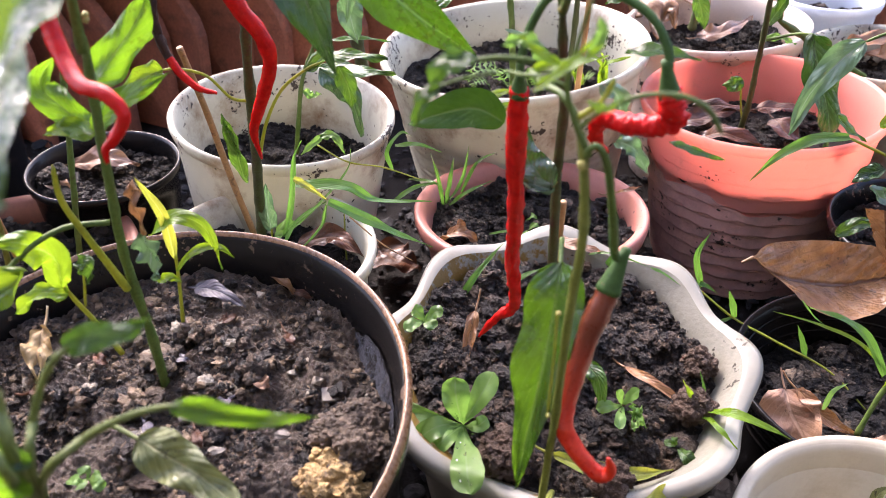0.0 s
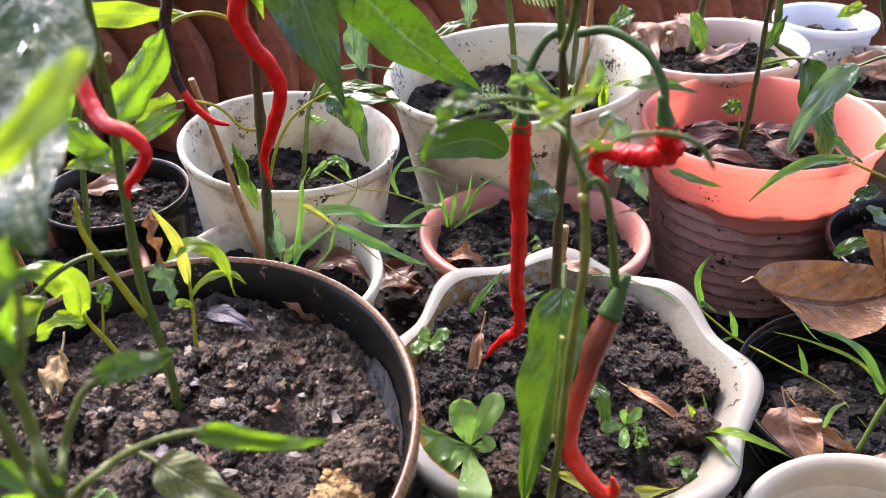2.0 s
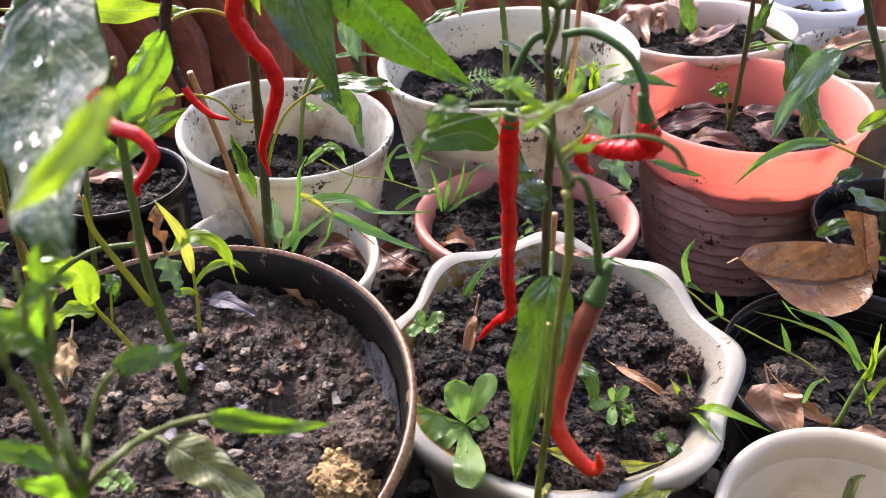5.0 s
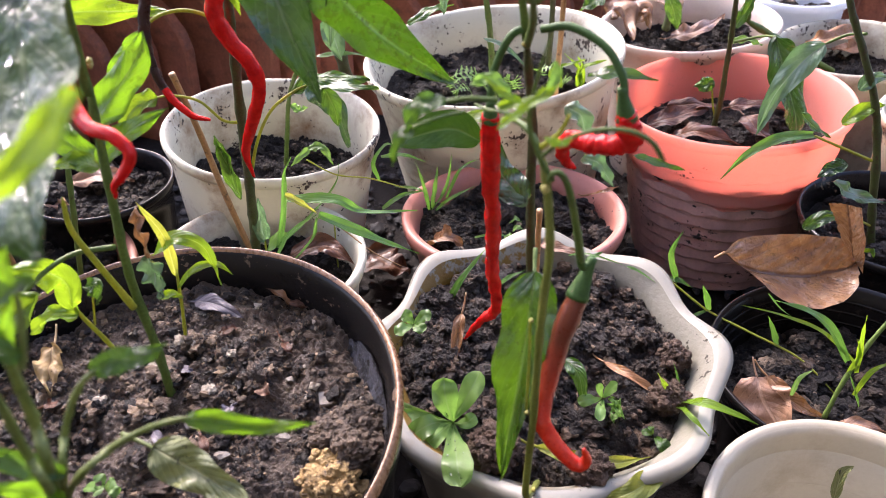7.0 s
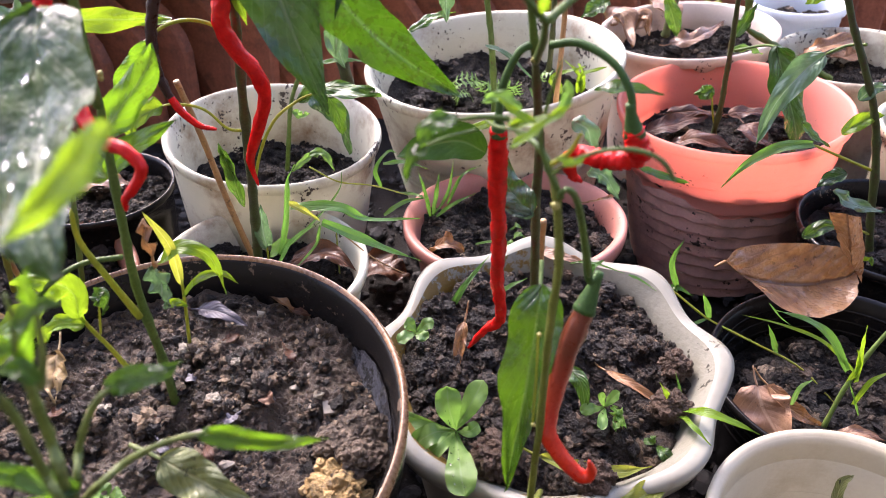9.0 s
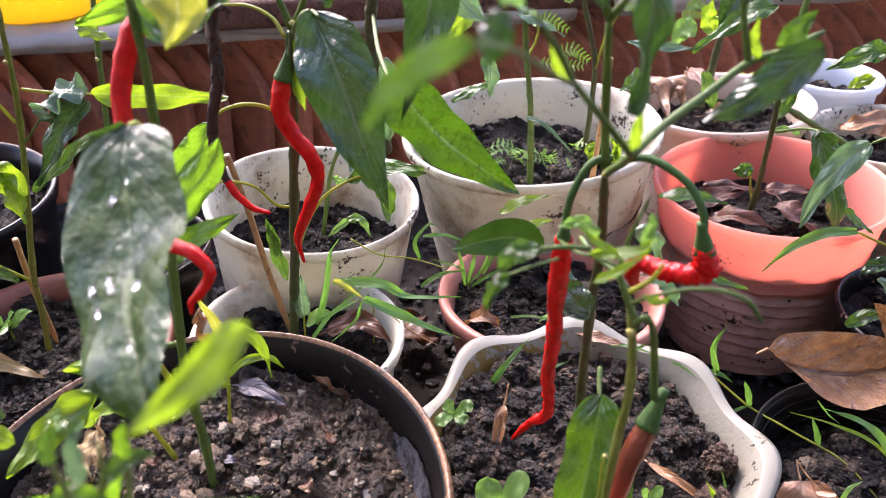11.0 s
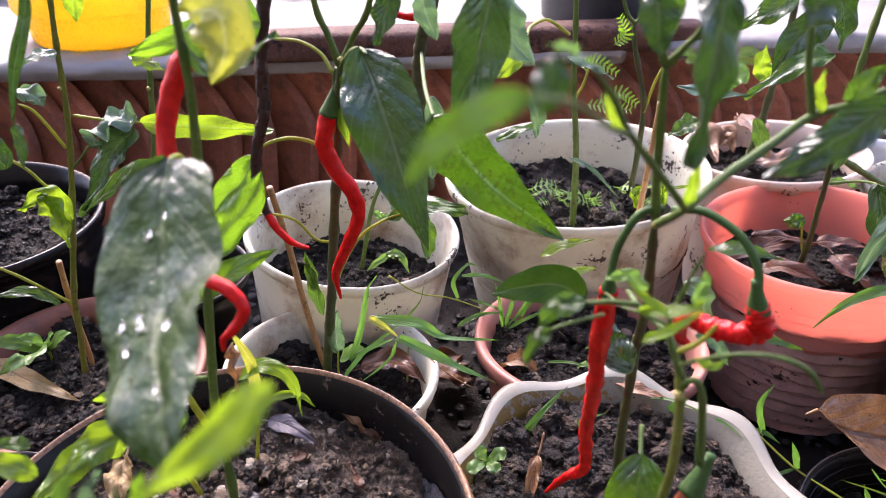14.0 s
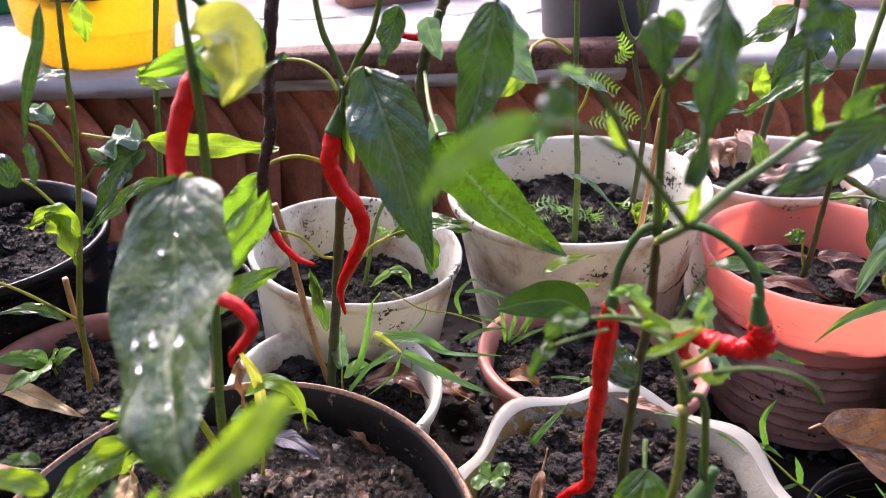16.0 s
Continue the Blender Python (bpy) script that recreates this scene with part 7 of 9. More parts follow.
leaf([(0.0168, 0.2469, 0.1320), (-0.0088, 0.2531, 0.1380), (-0.0109, 0.2590, 0.1400)], 0.0058, (0, -0.45, 0.9), LEAF_PALE, p, 0.15, 0.06, shape="spoon")
leaf([(0.0168, 0.2469, 0.1320), (-0.0064, 0.2471, 0.1370), (-0.0121, 0.2439, 0.1350)], 0.0085, (0, -0.45, 0.9), LEAF_PALE, p, 0.15, 0.06, shape="spoon")
droplets([(0.0168, 0.2469, 0.1320), (0.0182, 0.2135, 0.1460), (0.0199, 0.1980, 0.1450)], 0.0130, (0, -0.45, 0.9), front, 14, 0.0006, 21)
droplets([(0.0168, 0.2469, 0.1320), (0.0139, 0.2467, 0.1480), (0.0130, 0.2531, 0.1580)], 0.0110, (0, -0.45, 0.9), back, 9, 0.0005, 22)

p = thing("seedling", (-0.004, 0.317, 0.126), "tiny two-leaved seedling in the scalloped pot", "seedling")
stem("stem", [(-0.0026, 0.3109, 0.1260), (-0.0031, 0.3098, 0.1356), (-0.0040, 0.3069, 0.1452)], 0.0007, 0.0006, STEM_LIME, p)
leaf([(-0.0040, 0.3069, 0.1452), (-0.0087, 0.3002, 0.1500), (-0.0136, 0.2962, 0.1484)], 0.0078, (0, -0.4, 0.9), LEAF_PALE, p, 0.15, 0.06, shape="spoon")
leaf([(-0.0040, 0.3069, 0.1452), (0.0014, 0.3082, 0.1500), (0.0065, 0.3083, 0.1516)], 0.0078, (0, -0.4, 0.9), LEAF_PALE, p, 0.15, 0.06, shape="spoon")
leaf([(-0.0040, 0.3069, 0.1452), (-0.0071, 0.3085, 0.1500), (-0.0103, 0.3091, 0.1516)], 0.0078, (0, -0.4, 0.9), LEAF_PALE, p, 0.15, 0.06, shape="spoon")
leaf([(-0.0040, 0.3069, 0.1452), (-0.0010, 0.3007, 0.1500), (0.0016, 0.2970, 0.1484)], 0.0078, (0, -0.4, 0.9), LEAF_PALE, p, 0.15, 0.06, shape="spoon")
leaf([(-0.0012, 0.3093, 0.1324), (0.0062, 0.2872, 0.1388), (0.0187, 0.2850, 0.1356)], 0.0092, (0, -0.4, 0.9), LEAF_PALE, p, 0.15, 0.06)

p = thing("seedling", (0.096, 0.262, 0.126), "four-leaved seedling beside a fuzzy weed", "seedling")
leaf([(0.0951, 0.2617, 0.1300), (0.0983, 0.2613, 0.1370), (0.1017, 0.2611, 0.1420)], 0.0058, (0, -0.45, 0.9), LEAF_PALE, p, 0.15, 0.05, shape="spoon")
leaf([(0.0951, 0.2617, 0.1300), (0.0870, 0.2551, 0.1370), (0.0806, 0.2544, 0.1360)], 0.0063, (0, -0.45, 0.9), LEAF_PALE, p, 0.15, 0.05, shape="spoon")
leaf([(0.0951, 0.2617, 0.1300), (0.0913, 0.2486, 0.1370), (0.0893, 0.2416, 0.1360)], 0.0057, (0, -0.45, 0.9), LEAF_PALE, p, 0.15, 0.05, shape="spoon")
leaf([(0.0951, 0.2617, 0.1300), (0.0932, 0.2612, 0.1370), (0.0916, 0.2608, 0.1420)], 0.0047, (0, -0.45, 0.9), LEAF_PALE, p, 0.15, 0.05, shape="spoon")
leaf([(0.1001, 0.2541, 0.1300), (0.1006, 0.2467, 0.1350), (0.1022, 0.2430, 0.1360)], 0.0040, (0, -0.45, 0.9), LEAF_PALE, p, 0.4, 0.2)
leaf([(0.1001, 0.2541, 0.1300), (0.1009, 0.2533, 0.1350), (0.1023, 0.2543, 0.1380)], 0.0040, (0, -0.45, 0.9), LEAF_PALE, p, 0.4, 0.2)
leaf([(0.1001, 0.2541, 0.1300), (0.0976, 0.2453, 0.1350), (0.0966, 0.2420, 0.1340)], 0.0040, (0, -0.45, 0.9), LEAF_PALE, p, 0.4, 0.2)
leaf([(0.1001, 0.2541, 0.1300), (0.0983, 0.2544, 0.1350), (0.0964, 0.2546, 0.1400)], 0.0040, (0, -0.45, 0.9), LEAF_PALE, p, 0.4, 0.2)

p = thing("seedling", (0.118, 0.237, 0.126), "low weed sprout in dark soil", "seedling")
leaf([(0.1170, 0.2384, 0.1280), (0.1173, 0.2288, 0.1340), (0.1205, 0.2261, 0.1300)], 0.0066, (0, -0.45, 0.9), LEAF, p, 0.15, 0.05, shape="spoon")
leaf([(0.1170, 0.2384, 0.1280), (0.1123, 0.2351, 0.1340), (0.1092, 0.2354, 0.1340)], 0.0039, (0, -0.45, 0.9), LEAF, p, 0.15, 0.05, shape="spoon")
leaf([(0.1170, 0.2384, 0.1280), (0.1148, 0.2368, 0.1340), (0.1141, 0.2388, 0.1340)], 0.0033, (0, -0.45, 0.9), LEAF, p, 0.15, 0.05, shape="spoon")

p = thing("grass_tuft", (0.132, 0.262, 0.126), "bright grass tuft hanging over the white rim", "grass")
leaf([(0.1313, 0.2598, 0.1280), (0.1255, 0.2554, 0.1420), (0.1188, 0.2547, 0.1550)], 0.0051, (0, -0.4, 0.9), LEAF_LIME, p, 0.2, 0.03, shape="grass")
leaf([(0.1313, 0.2598, 0.1280), (0.1367, 0.2391, 0.1500), (0.1505, 0.2314, 0.1500), (0.1617, 0.2284, 0.1450)], 0.0054, (0, -0.4, 0.9), LEAF_LIME, p, 0.2, 0.03, shape="grass")
leaf([(0.1313, 0.2598, 0.1280), (0.1311, 0.2356, 0.1450), (0.1380, 0.2250, 0.1420)], 0.0044, (0, -0.4, 0.9), LEAF_LIME, p, 0.2, 0.03, shape="grass")
leaf([(0.1308, 0.2598, 0.1280), (0.1329, 0.2610, 0.1400), (0.1307, 0.2673, 0.1500)], 0.0023, (0, -0.4, 0.9), GRASS, p, 0.2, 0.03, shape="grass")

p = thing("grass_tuft", (0.018, 0.342, 0.130), "grass blades at the back of the scalloped pot", "grass")
leaf([(0.0129, 0.3394, 0.1300), (0.0250, 0.3373, 0.1550), (0.0394, 0.3451, 0.1700)], 0.0050, (0, -0.5, 0.85), GRASS, p, 0.2, 0.03, shape="grass")
leaf([(0.0424, 0.3514, 0.1300), (0.0500, 0.3397, 0.1500), (0.0614, 0.3379, 0.1580)], 0.0040, (0, -0.5, 0.85), GRASS, p, 0.2, 0.03, shape="grass")
leaf([(0.1004, 0.3654, 0.1300), (0.1028, 0.3564, 0.1500), (0.1105, 0.3578, 0.1550)], 0.0055, (0, -0.5, 0.85), GRASS, p, 0.2, 0.03, shape="grass")
leaf([(0.0849, 0.3739, 0.1400), (0.1006, 0.3555, 0.1550), (0.1227, 0.3458, 0.1520)], 0.0020, (0, -0.5, 0.85), GRASS, p, 0.2, 0.03, shape="grass")
leaf([(0.1227, 0.3458, 0.1520), (0.1292, 0.3436, 0.1500), (0.1374, 0.3349, 0.1480)], 0.0020, (0, -0.5, 0.85), GRASS, p, 0.2, 0.03, shape="grass")
leaf([(0.0758, 0.2718, 0.1500), (0.0819, 0.2623, 0.1470), (0.0848, 0.2547, 0.1300)], 0.0087, (-0.3, -0.6, 0.7), LEAF, p, 0.2, 0.04)
dead_leaf("dry_leaf", "curled dry tan leaf on the soil", "dry leaf", [(0.0994, 0.2851, 0.1340), (0.1083, 0.2681, 0.1400), (0.1190, 0.2614, 0.1360), (0.1243, 0.2558, 0.1300)], 0.0053, (0, -0.3, 0.95), DRY, 0.6, 0.1, "leaf", 293)
dead_leaf("dry_leaf", "withered brown leaf by the red chili", "dry leaf", [(0.0235, 0.3103, 0.1500), (0.0199, 0.2982, 0.1420), (0.0161, 0.2820, 0.1300)], 0.0069, (0, -0.3, 0.95), DRY, 0.8, 0.2, "leaf", 294)
dead_leaf("dry_leaf", "limp yellowing leaf under the chili", "dry leaf", [(0.0571, 0.2277, 0.1350), (0.0746, 0.2179, 0.1360), (0.0923, 0.2140, 0.1380), (0.1099, 0.2199, 0.1340)], 0.0079, (0, -0.3, 0.95), LEAF_YELLOW, 0.4, 0.1, "leaf", 295)
dead_leaf("dry_leaf", "pale wilted leaf at the white rim", "dry leaf", [(0.1175, 0.2162, 0.1300), (0.0977, 0.2004, 0.1350), (0.0823, 0.1979, 0.1300)], 0.0103, (0, -0.3, 0.95), LEAF_YELLOW, 0.3, 0.1, "leaf", 296)
dead_leaf("dry_leaf", "dry leaf caught on the scalloped rim", "dry leaf", [(0.0705, 0.3761, 0.1500), (0.0832, 0.3651, 0.1530), (0.0982, 0.3609, 0.1520)], 0.0083, (0, -0.3, 0.95), DRY_PINK, 0.5, 0.1, "leaf", 297)
single("soil_clod", crumbly((0.0352, 0.2250, 0.1375), 0.0125, 870, (1, 1, 0.8)), CLOD, "rough dark clod of soil", "clod", "clods", smooth=False)
single("soil_clod", crumbly((0.0800, 0.2130, 0.1360), 0.0100, 1040, (1, 1, 0.8)), CLOD, "rough dark clod of soil", "clod", "clods", smooth=False)
single("soil_clod", crumbly((0.1370, 0.2840, 0.1370), 0.0085, 1200, (1, 1, 0.8)), CLOD, "rough dark clod of soil", "clod", "clods", smooth=False)
single("soil_clod", crumbly((0.1270, 0.2560, 0.1360), 0.0095, 1190, (1, 1, 0.8)), CLOD, "rough dark clod of soil", "clod", "clods", smooth=False)
single("soil_clod", crumbly((0.0040, 0.2996, 0.1240), 0.0070, 760, (1, 1, 0.8)), CLOD, "rough dark clod of soil", "clod", "clods", smooth=False)
dead_leaf("dry_leaf", "wilted violet-grey leaf on the soil", "dry leaf", [(-0.1146, 0.2893, 0.1817), (-0.1029, 0.2849, 0.1837), (-0.0871, 0.2773, 0.1797)], 0.0097, (0, -0.3, 0.95), PURPLE, 0.2, 0.06, "leaf", 303)
single("clay_lump", crumbly((-0.0335, 0.1925, 0.1675), 0.0108, 605, (1, 0.9, 0.75)), LUMP, "crumbly ochre clay lump on the soil", "clod", "clods", smooth=False)
single("earth_lump", crumbly((-0.0255, 0.2105, 0.1750), 0.0115, 650, (1, 0.9, 0.75)), LUMP_BROWN, "crumbly brown earth lump on the soil", "clod", "clods", smooth=False)
single("clay_lump", crumbly((-0.0343, 0.1835, 0.1660), 0.0128, 585, (1, 0.9, 0.75)), LUMP, "crumbly ochre clay lump on the soil", "clod", "clods", smooth=False)
single("earth_lump", crumbly((-0.0345, 0.2065, 0.1735), 0.0100, 640, (1, 0.9, 0.75)), LUMP_BROWN, "crumbly brown earth lump on the soil", "clod", "clods", smooth=False)
single("earth_lump", crumbly((-0.0245, 0.1985, 0.1735), 0.0105, 680, (1, 0.9, 0.75)), LUMP_BROWN, "crumbly brown earth lump on the soil", "clod", "clods", smooth=False)
single("clay_lump", crumbly((-0.0376, 0.1910, 0.1660), 0.0073, 575, (1, 0.9, 0.75)), LUMP, "crumbly ochre clay lump on the soil", "clod", "clods", smooth=False)
bm = bmesh.new()
ring = [(-0.0048, -0.0034), (0.0012, -0.0042), (0.0058, 0.0004), (0.0022, 0.0040), (-0.0040, 0.0034)]
low, top = [[bm.verts.new((x * k, y * k, z)) for x, y in ring] for k, z in ((1.0, 0.0), (0.94, 0.0017))]
bm.faces.new(low[::-1])
bm.faces.new(top)
for i in range(5):
    bm.faces.new((low[i], low[(i + 1) % 5], top[(i + 1) % 5], top[i]))
bm.transform(pose(-0.0410, 0.2331, 0.1665, 14, 6, 20))
single("stone_chip", bm, CHIP, "flat grey-beige stone chip on the soil", "stone chip", "pebbles", smooth=False)
single("pebble", ball(bmesh.new(), (-0.0590, 0.2433, 0.1698), 0.0024, 520, 0.5, (1.2, 0.8, 0.5), 2), STONE, "small grey stone chip on the soil", "pebble", "pebbles", smooth=False)
single("pebble", ball(bmesh.new(), (-0.0996, 0.2166, 0.1695), 0.0030, 330, 0.5, (1.2, 0.8, 0.5), 2), STONE, "small grey stone chip on the soil", "pebble", "pebbles", smooth=False)
single("pebble", ball(bmesh.new(), (-0.0702, 0.2363, 0.1698), 0.0026, 470, 0.5, (1.2, 0.8, 0.5), 2), STONE, "small grey stone chip on the soil", "pebble", "pebbles", smooth=False)
single("pebble", ball(bmesh.new(), (-0.0674, 0.2843, 0.1736), 0.0022, 515, 0.5, (1.2, 0.8, 0.5), 2), STONE, "small grey stone chip on the soil", "pebble", "pebbles", smooth=False)
single("pebble", ball(bmesh.new(), (-0.1655, 0.2286, 0.1736), 0.0035, 75, 0.5, (1.2, 0.8, 0.5), 2), STONE, "small grey stone chip on the soil", "pebble", "pebbles", smooth=False)
single("pebble", ball(bmesh.new(), (-0.1199, 0.2609, 0.1741), 0.0022, 300, 0.5, (1.2, 0.8, 0.5), 2), STONE, "small grey stone chip on the soil", "pebble", "pebbles", smooth=False)
single("pebble", ball(bmesh.new(), (-0.0861, 0.2626, 0.1727), 0.0022, 430, 0.5, (1.2, 0.8, 0.5), 2), STONE, "small grey stone chip on the soil", "pebble", "pebbles", smooth=False)
single("pebble", ball(bmesh.new(), (-0.0836, 0.2005, 0.1674), 0.0032, 380, 0.5, (1.2, 0.8, 0.5), 2), STONE, "small grey stone chip on the soil", "pebble", "pebbles", smooth=False)
single("pebble", ball(bmesh.new(), (-0.0579, 0.2100, 0.1670), 0.0030, 500, 0.5, (1.2, 0.8, 0.5), 2), STONE, "small grey stone chip on the soil", "pebble", "pebbles", smooth=False)
single("pebble", ball(bmesh.new(), (-0.0424, 0.1998, 0.1654), 0.0030, 560, 0.5, (1.2, 0.8, 0.5), 2), STONE, "small grey stone chip on the soil", "pebble", "pebbles", smooth=False)
single("pebble", ball(bmesh.new(), (-0.1179, 0.2072, 0.1696), 0.0024, 240, 0.5, (1.2, 0.8, 0.5), 2), STONE, "small grey stone chip on the soil", "pebble", "pebbles", smooth=False)
dead_leaf("dry_leaf", "crumpled tan leaf on the soil", "dry leaf", [(-0.1729, 0.2548, 0.1851), (-0.1714, 0.2439, 0.1821), (-0.1674, 0.2307, 0.1761)], 0.0122, (0, -0.3, 0.95), DRY_TAN, 0.6, 0.2, "leaf", 322)
dead_leaf("dry_leaf", "brown leaf scrap against the pot wall", "dry leaf", [(-0.0839, 0.3062, 0.1799), (-0.0722, 0.2939, 0.1819), (-0.0661, 0.2896, 0.1779)], 0.0058, (0, -0.3, 0.95), DRY, 0.6, 0.2, "leaf", 323)

p = thing("seedling", (-0.1301, 0.1854, 0.1683), "round-leaved sprouts near the front of the black pot", "seedling")
leaf([(-0.1275, 0.1842, 0.1707), (-0.1257, 0.1778, 0.1767), (-0.1286, 0.1775, 0.1747)], 0.0047, (0, -0.3, 0.95), LEAF_PALE, p, 0.1, 0.05, shape="spoon")
leaf([(-0.1275, 0.1841, 0.1708), (-0.1223, 0.1808, 0.1768), (-0.1206, 0.1822, 0.1768)], 0.0048, (0, -0.3, 0.95), LEAF_PALE, p, 0.1, 0.05, shape="spoon")
leaf([(-0.1273, 0.1839, 0.1710), (-0.1263, 0.1822, 0.1770), (-0.1283, 0.1843, 0.1780)], 0.0048, (0, -0.3, 0.95), LEAF_PALE, p, 0.1, 0.05, shape="spoon")
leaf([(-0.1277, 0.1844, 0.1705), (-0.1203, 0.1777, 0.1765), (-0.1177, 0.1770, 0.1745)], 0.0047, (0, -0.3, 0.95), LEAF_PALE, p, 0.1, 0.05, shape="spoon")
leaf([(-0.1273, 0.1840, 0.1710), (-0.1277, 0.1791, 0.1770), (-0.1343, 0.1819, 0.1730)], 0.0047, (0, -0.3, 0.95), LEAF_PALE, p, 0.1, 0.05, shape="spoon")
dead_leaf("leaf_scrap", "grey leaf scrap pressed into the soil", "leaf scrap", [(-0.1148, 0.2113, 0.1722), (-0.1100, 0.2048, 0.1747), (-0.1076, 0.2028, 0.1722)], 0.0051, (0, -0.3, 0.95), PURPLE, 0.15, 0.1, "leaf", 330)
dead_leaf("leaf_scrap", "dark bark strip on the soil", "leaf scrap", [(-0.0934, 0.2088, 0.1710), (-0.0897, 0.2018, 0.1735), (-0.0879, 0.1992, 0.1710)], 0.0045, (0, -0.3, 0.95), DRY_WET, 0.15, 0.1, "leaf", 331)
dead_leaf("leaf_scrap", "pale brown leaf scrap on the soil", "leaf scrap", [(-0.0737, 0.2374, 0.1725), (-0.0696, 0.2320, 0.1750), (-0.0671, 0.2314, 0.1725)], 0.0070, (0, -0.3, 0.95), DRY_PINK, 0.15, 0.1, "leaf", 332)
dead_leaf("leaf_scrap", "dark leaf scrap on the soil", "leaf scrap", [(-0.0979, 0.2708, 0.1768), (-0.0935, 0.2701, 0.1793), (-0.0911, 0.2752, 0.1768)], 0.0060, (0, -0.3, 0.95), DRY_WET, 0.15, 0.1, "leaf", 333)
dead_leaf("leaf_scrap", "black rotten twig on the soil", "leaf scrap", [(-0.0571, 0.2882, 0.1769), (-0.0631, 0.2886, 0.1794), (-0.0707, 0.2952, 0.1769)], 0.0043, (0, -0.3, 0.95), DRY_WET, 0.15, 0.1, "leaf", 334)
dead_leaf("leaf_scrap", "small brown leaf scrap on the soil", "leaf scrap", [(-0.1484, 0.2466, 0.1768), (-0.1430, 0.2412, 0.1793), (-0.1407, 0.2410, 0.1768)], 0.0050, (0, -0.3, 0.95), DRY_WET, 0.15, 0.1, "leaf", 335)
dead_leaf("leaf_scrap", "grey leaf scrap pressed into the soil", "leaf scrap", [(-0.1130, 0.2479, 0.1753), (-0.1077, 0.2437, 0.1778), (-0.1047, 0.2447, 0.1753)], 0.0050, (0, -0.3, 0.95), PURPLE, 0.15, 0.1, "leaf", 336)
dead_leaf("leaf_scrap", "dark leaf scrap on the soil", "leaf scrap", [(-0.0660, 0.2650, 0.1743), (-0.0622, 0.2576, 0.1768), (-0.0598, 0.2558, 0.1743)], 0.0046, (0, -0.3, 0.95), DRY_WET, 0.15, 0.1, "leaf", 337)
dead_leaf("leaf_scrap", "small brown leaf scrap on the soil", "leaf scrap", [(-0.1673, 0.2247, 0.1763), (-0.1632, 0.2238, 0.1788), (-0.1624, 0.2277, 0.1763)], 0.0054, (0, -0.3, 0.95), DRY_WET, 0.15, 0.1, "leaf", 338)
dead_leaf("leaf_scrap", "grey leaf scrap pressed into the soil", "leaf scrap", [(-0.0834, 0.2250, 0.1723), (-0.0849, 0.2205, 0.1748), (-0.0883, 0.2208, 0.1723)], 0.0058, (0, -0.3, 0.95), PURPLE, 0.15, 0.1, "leaf", 339)

p = thing("grass_tuft", (-0.099, 0.385, 0.137), "long green grass blades arching between the pots", "grass")
leaf([(-0.0686, 0.3300, 0.2197), (-0.0623, 0.3350, 0.2112), (-0.0548, 0.3400, 0.2005)], 0.0048, (0, -0.55, 0.85), LEAF_YELLOW, p, 0.25, 0.03, shape="grass")
leaf([(-0.0967, 0.3800, 0.1377), (-0.0777, 0.3600, 0.1738), (-0.0566, 0.3450, 0.1967)], 0.0059, (0, -0.55, 0.85), GRASS, p, 0.25, 0.03, shape="grass")
leaf([(-0.0936, 0.3850, 0.1467), (-0.0848, 0.3800, 0.1730), (-0.0781, 0.3750, 0.2054), (-0.0714, 0.3700, 0.2205)], 0.0049, (0, -0.55, 0.85), GRASS, p, 0.25, 0.03, shape="grass")
leaf([(-0.0728, 0.3500, 0.2046), (-0.0461, 0.3500, 0.2033), (-0.0307, 0.3520, 0.1933), (-0.0008, 0.3600, 0.1874)], 0.0069, (0, -0.55, 0.85), GRASS, p, 0.25, 0.03, shape="grass")
leaf([(-0.0556, 0.3450, 0.1967), (-0.0368, 0.3500, 0.1825), (-0.0211, 0.3550, 0.1695), (-0.0012, 0.3600, 0.1564)], 0.0072, (0, -0.55, 0.85), GRASS, p, 0.25, 0.03, shape="grass")
leaf([(-0.0943, 0.3850, 0.1466), (-0.0701, 0.3750, 0.1734), (-0.0486, 0.3700, 0.2008), (-0.0439, 0.3650, 0.2178)], 0.0023, (0, -0.55, 0.85), GRASS, p, 0.25, 0.03, shape="grass")
leaf([(-0.0566, 0.3450, 0.1947), (-0.0627, 0.3500, 0.1766), (-0.0823, 0.3600, 0.1501)], 0.0026, (0, -0.55, 0.85), GRASS, p, 0.25, 0.03, shape="grass")
leaf([(-0.0291, 0.4300, 0.1678), (-0.0318, 0.4300, 0.1810), (-0.0228, 0.4300, 0.1944), (-0.0155, 0.4300, 0.1927)], 0.0033, (0, -0.55, 0.85), GRASS, p, 0.25, 0.03, shape="grass")
leaf([(-0.0264, 0.4300, 0.1856), (-0.0117, 0.4300, 0.1865), (0.0032, 0.4300, 0.1808)], 0.0033, (0, -0.55, 0.85), GRASS, p, 0.25, 0.03, shape="grass")
leaf([(-0.0288, 0.4300, 0.1448), (-0.0145, 0.4300, 0.1551), (0.0023, 0.4300, 0.1585)], 0.0038, (0, -0.55, 0.85), GRASS, p, 0.25, 0.03, shape="grass")
stem("stem", [(-0.0695, 0.4000, 0.2019), (-0.0523, 0.4000, 0.1906), (-0.0321, 0.4100, 0.1810), (-0.0107, 0.4200, 0.1668)], 0.0006, 0.0005, STEM_LIME, p)
stem("stem", [(-0.0621, 0.4100, 0.0895), (-0.0611, 0.4100, 0.1196), (-0.0597, 0.4100, 0.1481)], 0.0008, 0.0006, STEM_LIME, p)
stem("stem", [(-0.0547, 0.4000, 0.1514), (-0.0346, 0.4000, 0.1298), (-0.0158, 0.4000, 0.1169)], 0.0006, 0.0004, CANE, p)
